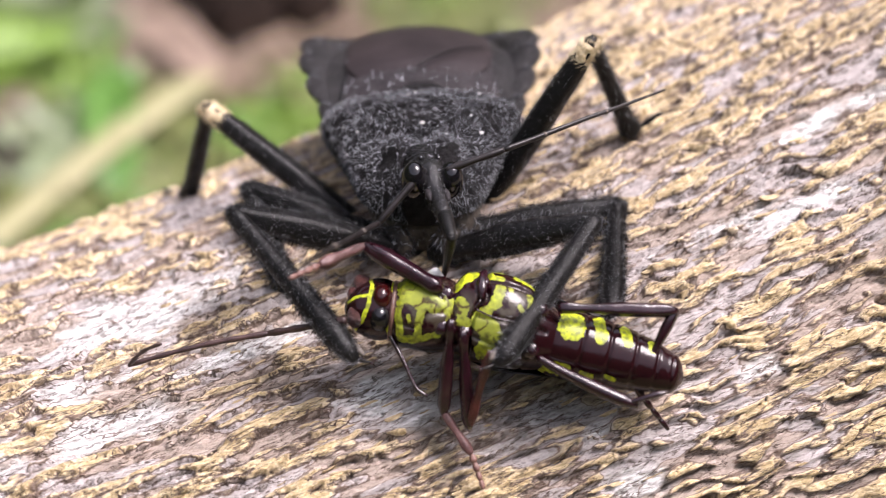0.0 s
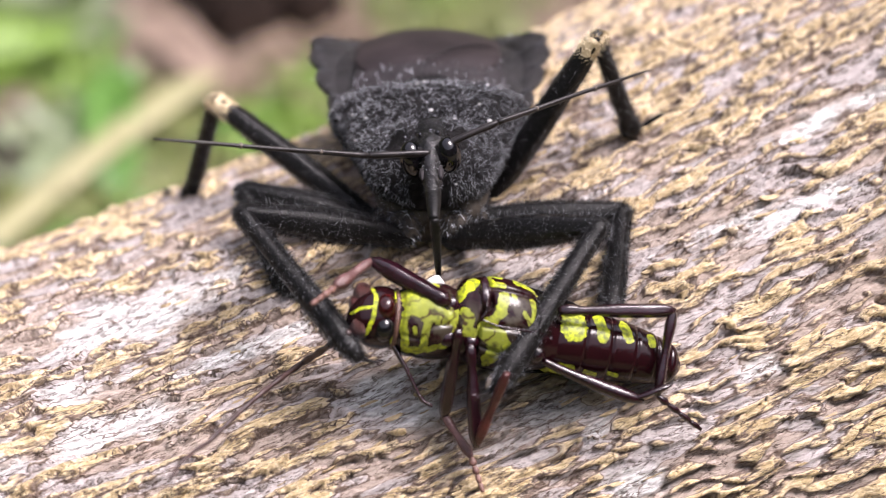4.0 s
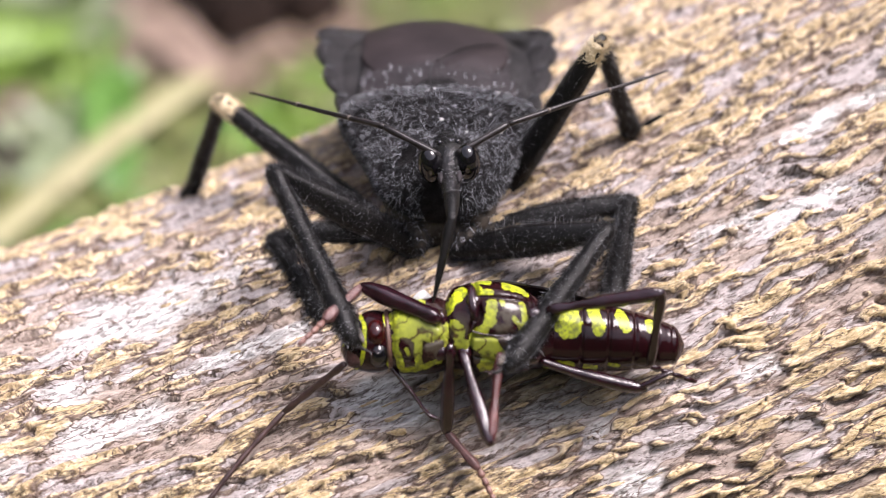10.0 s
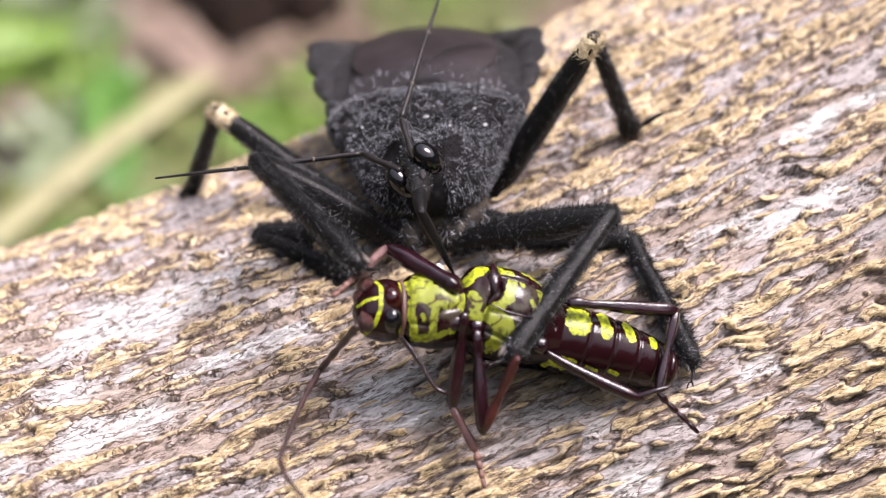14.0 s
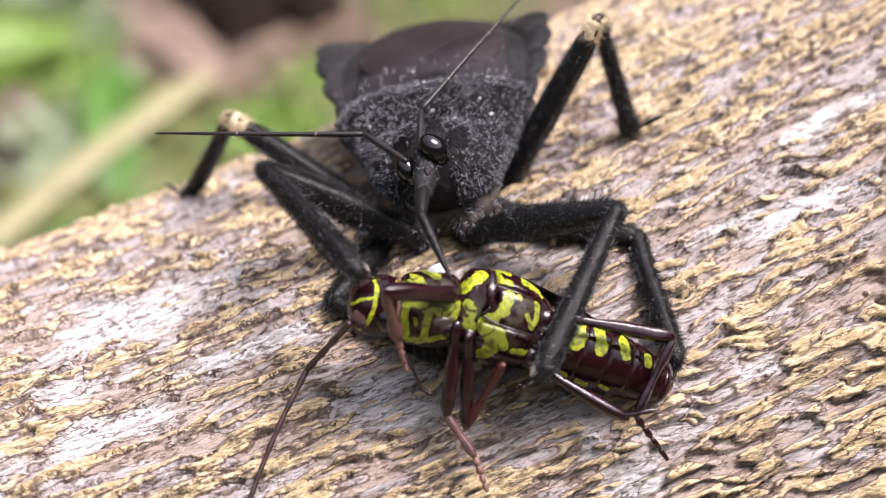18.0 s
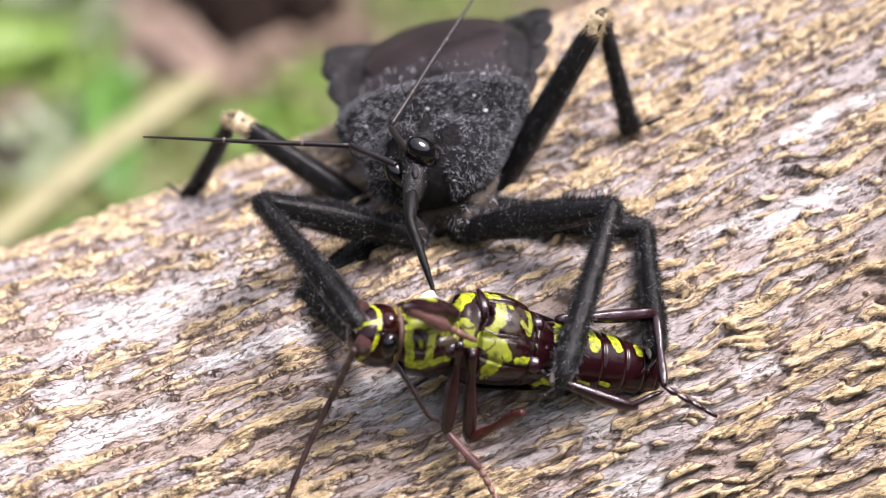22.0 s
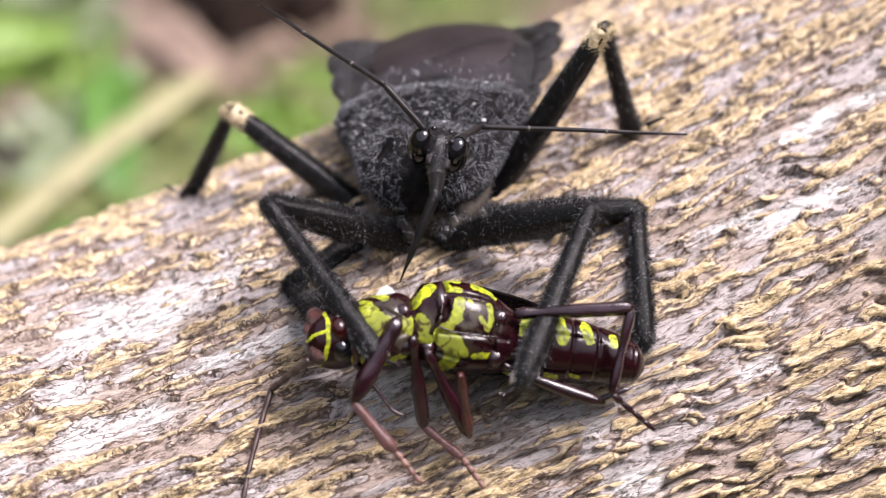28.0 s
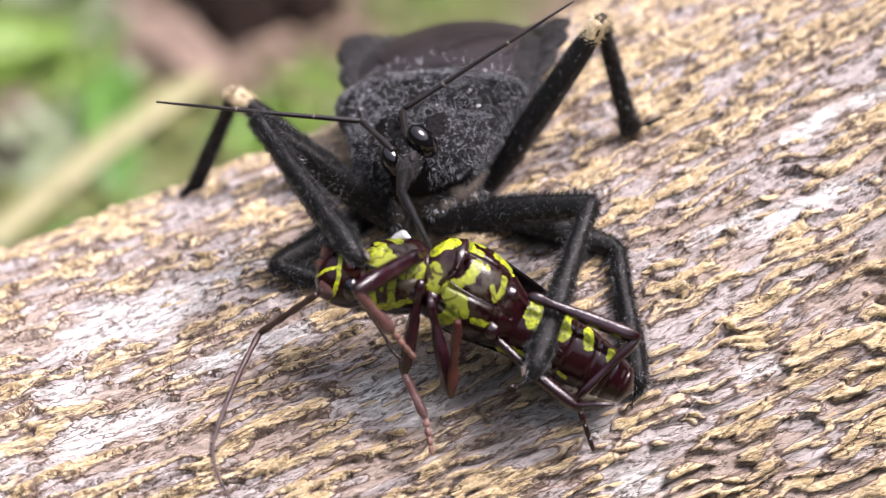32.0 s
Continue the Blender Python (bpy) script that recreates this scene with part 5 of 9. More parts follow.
# ---- what moves
def motions():
    walk(MOVE["bug"], [
        (0, mm(-0.842, 7.836, -0.418, 2.5, -3.0, -1.1)),
        (2, mm(-0.666, 8.069, -0.149, 0.5, -2.2, -1.6)),
        (3, mm(-0.643, 8.163, -0.181, -0.2, -2.5, -1.8)),
        (5.5, mm(-0.189, 8.022, 0.125, -1.7, -1.2, -1.1)),
        (6, mm(-0.099, 8.084, 0.146, -1.8, -1.0, -0.7)),
        (7, mm(0.097, 8.192, 0.083, -0.3, -1.3, -0.5)),
        (8, mm(0.055, 8.131, 0.084, -0.4, -1.4, -0.9)),
        (8.5, mm(0.006, 8.172, -0.046, 0.2, -0.6, -0.5)),
        (9, mm(-0.016, 8.184, -0.115, 0.5, 0.2, -0.3)),
        (10, mm(-0.131, 8.096, -0.385, 3.2, -0.1, -1.2)),
        (11, mm(-0.135, 7.958, -0.434, 4.1, 0.3, -0.7)),
        (12, mm(-0.342, 7.867, -0.323, 2.2, 1.1, -0.6)),
        (12.5, mm(-0.473, 7.826, -0.33, 2.1, 0.5, -0.7)),
        (13, mm(-0.457, 7.687, -0.661, 5.2, 0.8, -0.4)),
        (13.5, mm(-0.567, 7.81, -0.556, 4.0, -1.0, -0.8)),
        (14, mm(-0.581, 8.209, -0.386, 1.1, -5.1, -1.6)),
        (14.5, mm(-0.361, 8.183, -0.236, 2.0, -7.7, -1.1)),
        (16.5, mm(-0.133, 8.635, -0.283, 1.6, -10.2, -1.6)),
        (17, mm(-0.128, 8.599, -0.254, 1.4, -10.4, -1.5)),
        (18, mm(-0.114, 8.416, -0.176, 1.5, -10.4, -1.6)),
        (19, mm(-0.317, 8.536, -0.173, 0.7, -12.9, -2.6)),
        (20, mm(-0.285, 8.74, -0.235, 0.1, -12.7, -2.7)),
        (21, mm(-0.255, 8.754, -0.207, 0.7, -13.2, -3.7)),
        (22, mm(-0.177, 8.725, -0.253, 1.6, -13.5, -4.0)),
        (23, mm(0.001, 8.566, -0.348, 2.9, -13.2, -4.7)),
        (24, mm(0.031, 8.709, -0.54, 4.3, -12.4, -5.0)),
        (25, mm(0.019, 8.854, -0.617, 4.8, -12.3, -5.7)),
        (27.5, mm(-0.032, 8.72, -0.568, 4.0, -11.3, -5.8)),
        (28, mm(-0.316, 8.527, -0.38, 1.6, -9.7, -7.5)),
        (29, mm(-0.468, 8.314, -0.165, 0.1, -8.2, -8.0)),
        (30, mm(-0.669, 8.627, -0.768, 5.4, -7.4, -10.5)),
        (30.5, mm(-0.671, 8.616, -0.772, 5.0, -7.3, -10.4)),
        (31, mm(-0.66, 8.871, -0.395, 1.1, -11.4, -10.0)),
        (32, mm(-0.398, 8.944, 0.028, -0.6, -10.5, -11.3)),
    ])
    walk(MOVE["head"], [
        (0, mm(0.208, -3.976, 2.056, -1.2, 9.6, 9.9)),
        (2, mm(0.268, -3.353, 2.202, 6.3, -0.4, 3.2)),
        (3, mm(0.253, -3.566, 2.407, 8.5, 1.6, 3.9)),
        (5.5, mm(0.245, -3.239, 1.757, 2.9, -20.4, -2.6)),
        (6, mm(0.115, -3.27, 1.699, 2.8, -21.3, -2.1)),
        (7, mm(-0.001, -3.189, 1.854, 4.9, -25.8, -3.4)),
        (8, mm(0.154, -3.265, 1.691, 0.1, -22.3, -2.1)),
        (8.5, mm(0.191, -3.628, 2.072, 0.5, -10.8, -1.9)),
        (9, mm(0.168, -3.362, 1.549, -0.4, -0.2, 0.3)),
        (10, mm(0.516, -3.253, 2.193, -3.9, -4.5, 1.0)),
        (11, mm(0.633, -3.605, 1.689, -9.6, -6.5, -3.2)),
        (12, mm(0.519, -3.28, 1.78, -2.2, -0.2, -2.7)),
        (12.5, mm(0.662, -3.763, 1.435, -8.5, -16.3, 0.0)),
        (13, mm(0.433, -3.395, 1.744, -13.4, -3.6, -0.9)),
        (13.5, mm(0.156, -2.84, 1.667, -10.2, -4.3, 0.5)),
        (14, mm(0.026, -3.312, 1.597, -9.9, -38.7, 11.1)),
        (14.5, mm(0.052, -3.261, 1.681, -8.0, -40.2, 8.9)),
        (16.5, mm(0.112, -3.216, 1.766, -4.0, -38.5, 6.8)),
        (17, mm(0.144, -3.225, 1.744, -3.8, -37.8, 5.2)),
        (18, mm(0.272, -3.1, 1.945, -0.2, -38.1, -0.6)),
        (19, mm(0.355, -3.315, 1.518, -5.5, -31.2, 10.2)),
        (20, mm(0.446, -3.166, 1.789, 1.6, -33.6, 0.4)),
        (21, mm(0.106, -3.179, 1.881, 4.3, -37.4, -0.3)),
        (22, mm(0.087, -3.158, 1.914, 3.4, -37.5, -0.6)),
        (23, mm(0.107, -3.139, 1.909, 0.0, -37.1, 1.3)),
        (24, mm(0.007, -3.234, 1.751, -6.2, -36.9, 7.8)),
        (25, mm(0.467, -2.911, 2.123, -1.8, -22.7, 1.9)),
        (27.5, mm(0.469, -2.861, 2.684, 0.8, 8.7, -0.6)),
        (28, mm(0.861, -3.106, 2.048, -7.5, 23.9, 1.9)),
        (29, mm(0.963, -3.17, 1.961, -8.1, 13.5, 3.9)),
        (30, mm(0.701, -2.967, 1.849, -12.6, -18.6, 10.4)),
        (30.5, mm(0.558, -3.099, 1.716, -10.7, -19.4, 9.4)),
        (31, mm(0.094, -3.242, 1.741, -5.4, -41.4, 14.7)),
        (32, mm(0.475, -3.32, 1.365, -5.8, -30.8, 10.8)),
    ])
    walk(MOVE["rostrum"], [
        (0, mm(1.475, -9.758, 2.746, -147.4, 68.7, 115.3)),
        (2, mm(0.742, -9.294, 2.147, -167.3, 78.8, 103.8)),
        (3, mm(0.783, -9.496, 2.118, -167.0, 77.9, 104.4)),
        (5.5, mm(0.001, -9.185, 2.083, 13.6, 65.3, -72.0)),
        (6, mm(-0.094, -9.217, 2.033, 8.5, 58.4, -78.5)),
        (7, mm(-0.267, -9.141, 1.992, 6.7, 53.6, -80.4)),
        (8, mm(-0.158, -9.187, 2.287, 5.8, 54.1, -81.0)),
        (8.5, mm(0.031, -9.559, 2.637, -2.5, 58.0, -92.1)),
        (9, mm(0.332, -9.286, 2.184, -21.3, 62.6, -115.9)),
        (10, mm(0.67, -9.124, 3.203, -16.7, 53.3, -110.2)),
        (11, mm(0.264, -9.338, 3.275, -17.6, 49.1, -112.4)),
        (12, mm(0.371, -9.18, 2.608, -17.7, 49.5, -112.7)),
        (12.5, mm(0.385, -9.539, 2.878, -15.0, 51.0, -108.5)),
        (13, mm(0.356, -9.023, 3.705, -9.3, 48.1, -102.4)),
        (13.5, mm(0.215, -8.57, 3.307, 4.9, 70.6, -82.6)),
        (14, mm(0.252, -9.115, 2.937, 71.5, 71.8, -1.3)),
        (14.5, mm(0.147, -9.105, 2.846, 106.5, 69.1, 39.7)),
        (16.5, mm(0.286, -9.109, 2.639, 21.2, 1.6, -64.5)),
        (17, mm(0.173, -9.121, 2.61, 21.1, 3.4, -64.0)),
        (18, mm(-0.068, -9.023, 2.516, 11.2, 23.2, -69.3)),
        (19, mm(0.905, -9.152, 2.587, 5.7, 19.0, -73.0)),
        (20, mm(0.357, -9.11, 2.224, 9.3, 21.6, -69.5)),
        (21, mm(0.087, -9.135, 2.082, 2.4, 39.6, -74.5)),
        (22, mm(-0.011, -9.11, 2.188, 2.7, 47.9, -73.4)),
        (23, mm(-0.01, -9.071, 2.466, 1.3, 49.2, -74.5)),
        (24, mm(0.175, -9.095, 2.821, -0.5, 47.9, -76.6)),
        (25, mm(0.488, -8.82, 2.896, -7.8, 38.2, -84.9)),
        (27.5, mm(0.616, -8.799, 3.168, -11.1, 7.7, -85.8)),
        (28, mm(1.735, -8.88, 3.238, -40.2, 44.3, -127.4)),
        (29, mm(1.818, -8.911, 3.315, -39.2, 46.2, -125.8)),
        (30, mm(1.259, -8.614, 3.671, -13.6, 27.4, -89.7)),
        (30.5, mm(1.059, -8.807, 3.356, -5.6, 3.9, -78.6)),
        (31, mm(0.943, -9.063, 2.697, 24.3, 6.1, -52.5)),
        (32, mm(1.085, -9.147, 2.458, 14.5, 14.5, -59.5)),
    ])
    walk(MOVE["fL_femur"], [
        (0, mm(-7.288, -6.412, 1.762, 58.3, 26.3, 12.9)),
        (2, mm(-7.117, -7.267, 1.317, 60.6, 22.7, 20.8)),
        (3, mm(-7.239, -7.018, 1.175, 60.4, 21.5, 18.3)),
        (5.5, mm(-6.995, -8.072, 0.752, 61.3, 17.7, 27.7)),
        (6, mm(-6.545, -8.479, -0.099, 57.5, 11.0, 32.8)),
        (7, mm(-6.688, -8.527, 0.106, 56.7, 12.5, 32.5)),
        (8, mm(-6.628, -5.959, 1.505, 61.1, 27.2, 9.9)),
        (8.5, mm(-5.668, -7.157, 2.641, 72.2, 38.6, 25.5)),
        (9, mm(-6.499, -5.903, 2.666, 64.3, 36.5, 9.6)),
        (10, mm(-6.401, -5.893, 2.924, 62.1, 38.8, 9.6)),
        (11, mm(-6.242, -7.478, 1.865, 61.4, 29.6, 25.9)),
        (12, mm(-5.791, -8.341, 1.554, 63.1, 26.9, 35.8)),
        (12.5, mm(-5.866, -8.352, 1.218, 60.8, 23.9, 35.4)),
        (13, mm(-5.982, -7.49, 2.187, 62.8, 33.1, 27.3)),
        (13.5, mm(-5.947, -6.528, 2.767, 64.9, 39.3, 17.7)),
        (14, mm(-6.589, -4.88, 3.016, 57.5, 38.8, -1.3)),
        (14.5, mm(-6.848, -4.744, 3.281, 55.7, 39.1, -2.6)),
        (16.5, mm(-6.547, -5.329, 3.49, 59.1, 41.9, 3.5)),
        (17, mm(-6.552, -5.495, 3.365, 60.0, 41.0, 5.2)),
        (18, mm(-6.613, -5.008, 3.046, 56.6, 38.8, 0.1)),
        (19, mm(-6.116, -5.115, 3.962, 59.0, 46.9, 1.3)),
        (20, mm(-6.052, -6.679, 3.067, 67.1, 40.5, 18.9)),
        (21, mm(-5.661, -7.519, 2.698, 69.9, 38.1, 29.2)),
        (22, mm(-6.15, -7.21, 2.912, 66.4, 38.0, 23.8)),
        (23, mm(-6.021, -7.707, 2.903, 66.8, 37.4, 29.1)),
        (24, mm(-5.809, -8.009, 3.059, 67.5, 38.5, 32.9)),
        (25, mm(-6.079, -7.16, 3.293, 64.1, 40.8, 23.7)),
        (27.5, mm(-4.8, -8.07, 3.352, 75.8, 44.6, 40.1)),
        (28, mm(-5.159, -8.135, 2.874, 73.3, 39.7, 38.0)),
        (29, mm(-5.471, -8.162, 2.408, 70.8, 35.1, 36.2)),
        (30, mm(-5.507, -7.148, 3.747, 66.7, 46.4, 26.2)),
        (30.5, mm(-5.59, -6.714, 3.939, 65.1, 48.0, 21.1)),
        (31, mm(-4.939, -7.344, 3.758, 75.7, 48.9, 31.7)),
        (32, mm(-5.122, -6.398, 4.466, 71.1, 54.1, 19.4)),
    ])
    walk(MOVE["fL_tibia"], [
        (0, mm(-7.288, -6.412, 1.762, 31.6, 19.6, -49.5)),
        (2, mm(-7.117, -7.267, 1.317, 32.9, 21.4, -49.1)),
        (3, mm(-7.239, -7.018, 1.175, 32.0, 18.9, -51.4)),
        (5.5, mm(-6.995, -8.072, 0.752, 37.5, 21.8, -45.5)),
        (6, mm(-6.545, -8.479, -0.099, 37.8, 17.5, -47.4)),
        (7, mm(-6.688, -8.527, 0.106, 35.8, 18.5, -48.2)),
        (8, mm(-6.628, -5.959, 1.505, 27.8, 10.0, -62.2)),
        (8.5, mm(-5.668, -7.157, 2.641, 31.8, 25.7, -51.7)),
        (9, mm(-6.499, -5.903, 2.666, 26.0, 24.6, -60.4)),
        (10, mm(-6.401, -5.893, 2.924, 22.7, 22.9, -62.1)),
        (11, mm(-6.242, -7.478, 1.865, 17.2, 19.5, -70.0)),
        (12, mm(-5.791, -8.341, 1.554, 17.0, 30.3, -70.0)),
        (12.5, mm(-5.866, -8.352, 1.218, 15.3, 30.2, -71.6)),
        (13, mm(-5.982, -7.49, 2.187, 16.0, 23.7, -70.9)),
        (13.5, mm(-5.947, -6.528, 2.767, 18.8, 21.1, -66.7)),
        (14, mm(-6.589, -4.88, 3.016, 31.9, 5.8, -54.7)),
        (14.5, mm(-6.848, -4.744, 3.281, 21.2, 12.9, -62.4)),
        (16.5, mm(-6.547, -5.329, 3.49, 22.7, 14.4, -58.5)),
        (17, mm(-6.552, -5.495, 3.365, 21.6, 16.4, -59.4)),
        (18, mm(-6.613, -5.008, 3.046, 26.0, 7.1, -57.5)),
        (19, mm(-6.116, -5.115, 3.962, 20.0, 17.0, -59.0)),
        (20, mm(-6.052, -6.679, 3.067, 22.5, 20.5, -55.7)),
        (21, mm(-5.661, -7.519, 2.698, 20.0, 17.2, -57.8)),
        (22, mm(-6.15, -7.21, 2.912, 21.8, 14.5, -55.6)),
        (23, mm(-6.021, -7.707, 2.903, 21.7, 16.0, -53.9)),
        (24, mm(-5.809, -8.009, 3.059, 21.3, 15.3, -53.6)),
        (25, mm(-6.079, -7.16, 3.293, 21.9, 11.7, -53.1)),
        (27.5, mm(-4.8, -8.07, 3.352, 28.8, 17.3, -43.8)),
        (28, mm(-5.159, -8.135, 2.874, 23.7, 25.9, -49.3)),
        (29, mm(-5.471, -8.162, 2.408, 22.6, 29.3, -51.3)),
        (30, mm(-5.507, -7.148, 3.747, 19.3, 21.1, -51.5)),
        (30.5, mm(-5.59, -6.714, 3.939, 20.0, 20.0, -51.2)),
        (31, mm(-4.939, -7.344, 3.758, 24.1, 23.8, -46.8)),
        (32, mm(-5.122, -6.398, 4.466, 23.8, 25.1, -47.4)),
    ])
    walk(MOVE["fR_femur"], [
        (0, mm(7.055, -6.202, 0.638, -56.6, 19.3, 169.1)),
        (2, mm(7.039, -7.191, 0.518, -58.8, 17.6, 160.0)),
        (3, mm(7.051, -7.341, 0.483, -59.4, 17.1, 158.8)),
        (5.5, mm(6.662, -7.618, 0.412, -61.1, 17.1, 155.0)),
        (6, mm(6.63, -7.784, 0.31, -60.6, 16.1, 153.4)),
        (7, mm(6.538, -7.88, 0.386, -59.2, 16.9, 152.2)),
        (8, mm(6.625, -7.782, 0.349, -59.2, 16.5, 153.4)),
        (8.5, mm(6.601, -7.755, 0.462, -59.0, 17.6, 153.6)),
        (9, mm(6.473, -7.497, 0.734, -60.2, 20.6, 155.3)),
        (10, mm(6.857, -6.648, 0.777, -56.5, 20.7, 164.4)),
        (11, mm(6.481, -7.641, 1.05, -57.4, 23.0, 154.0)),
        (12, mm(6.492, -7.541, 1.013, -59.4, 22.8, 155.0)),
        (12.5, mm(6.586, -7.206, 1.145, -60.0, 24.1, 158.4)),
        (13, mm(6.891, -6.791, 1.668, -57.3, 27.6, 163.2)),
        (13.5, mm(7.228, -6.508, 1.083, -56.0, 22.2, 166.6)),
        (14, mm(7.558, -6.413, 0.475, -57.6, 16.5, 168.1)),
        (14.5, mm(7.473, -6.641, 0.024, -55.6, 12.8, 165.9)),
        (16.5, mm(7.36, -6.544, 0.766, -59.1, 19.2, 166.5)),
        (17, mm(7.359, -6.653, 0.498, -58.5, 17.0, 165.6)),
        (18, mm(7.304, -6.876, 0.033, -56.5, 13.1, 163.5)),
        (19, mm(7.776, -6.36, -0.5, -56.3, 8.0, 168.9)),
        (20, mm(7.518, -6.803, -0.577, -56.2, 7.6, 164.7)),
        (21, mm(7.456, -6.566, -0.415, -56.7, 9.1, 166.5)),
        (22, mm(7.501, -6.402, -0.515, -55.6, 8.2, 168.1)),
        (23, mm(7.464, -6.283, 0.13, -56.7, 13.9, 169.0)),
        (24, mm(7.467, -6.183, 0.155, -55.1, 14.1, 169.9)),
        (25, mm(7.578, -6.112, 0.274, -55.1, 14.9, 170.7)),
        (27.5, mm(7.515, -6.464, 0.289, -55.7, 15.0, 167.6)),
        (28, mm(7.214, -6.576, 0.479, -59.5, 17.2, 165.9)),
        (29, mm(7.032, -6.641, 0.766, -62.5, 20.1, 164.9)),
        (30, mm(7.634, -5.308, 1.454, -57.9, 24.2, 177.9)),
        (30.5, mm(7.726, -5.286, 1.273, -57.4, 22.6, 178.1)),
        (31, mm(8.122, -5.766, -0.143, -58.0, 10.6, 174.3)),
        (32, mm(7.629, -5.842, -0.462, -58.9, 8.7, 173.1)),
    ])
    walk(MOVE["fR_tibia"], [
        (0, mm(7.055, -6.202, 0.638, -31.8, 8.4, -119.7)),
        (2, mm(7.039, -7.191, 0.518, -33.9, 18.4, -125.1)),
        (3, mm(7.051, -7.341, 0.483, -33.5, 20.5, -124.1)),
        (5.5, mm(6.662, -7.618, 0.412, -32.3, 25.7, -124.5)),
        (6, mm(6.63, -7.784, 0.31, -31.5, 25.3, -123.9)),
        (7, mm(6.538, -7.88, 0.386, -30.7, 23.7, -123.5)),
        (8, mm(6.625, -7.782, 0.349, -32.5, 22.1, -124.8)),
        (8.5, mm(6.601, -7.755, 0.462, -32.5, 19.4, -125.5)),
        (9, mm(6.473, -7.497, 0.734, -30.0, 17.8, -122.6)),
        (10, mm(6.857, -6.648, 0.777, -30.4, 8.2, -120.6)),
        (11, mm(6.481, -7.641, 1.05, -28.8, 16.8, -123.5)),
        (12, mm(6.492, -7.541, 1.013, -29.4, 18.2, -123.8)),
        (12.5, mm(6.586, -7.206, 1.145, -28.6, 18.4, -122.0)),
        (13, mm(6.891, -6.791, 1.668, -27.3, 16.4, -123.0)),
        (13.5, mm(7.228, -6.508, 1.083, -30.6, 11.9, -123.2)),
        (14, mm(7.558, -6.413, 0.475, -35.6, 11.8, -123.1)),
        (14.5, mm(7.473, -6.641, 0.024, -34.1, 12.5, -120.7)),
        (16.5, mm(7.36, -6.544, 0.766, -34.1, 15.4, -118.9)),
        (17, mm(7.359, -6.653, 0.498, -34.3, 14.8, -118.7)),
        (18, mm(7.304, -6.876, 0.033, -33.4, 16.2, -117.9)),
        (19, mm(7.776, -6.36, -0.5, -32.7, 15.7, -112.7)),
        (20, mm(7.518, -6.803, -0.577, -33.1, 17.6, -113.8)),
        (21, mm(7.456, -6.566, -0.415, -31.2, 21.0, -111.2)),
        (22, mm(7.501, -6.402, -0.515, -31.3, 19.2, -110.8)),
        (23, mm(7.464, -6.283, 0.13, -29.2, 23.7, -109.8)),
        (24, mm(7.467, -6.183, 0.155, -28.1, 19.6, -108.2)),
        (25, mm(7.578, -6.112, 0.274, -29.7, 16.1, -108.8)),
        (27.5, mm(7.515, -6.464, 0.289, -31.8, 16.0, -111.8)),
        (28, mm(7.214, -6.576, 0.479, -31.3, 18.9, -109.9)),
        (29, mm(7.032, -6.641, 0.766, -26.9, 25.9, -106.1)),
        (30, mm(7.634, -5.308, 1.454, -26.9, 14.3, -103.6)),
        (30.5, mm(7.726, -5.286, 1.273, -27.7, 13.8, -104.4)),
        (31, mm(8.122, -5.766, -0.143, -35.4, 13.3, -108.3)),
        (32, mm(7.629, -5.842, -0.462, -30.3, 21.0, -103.2)),
    ])
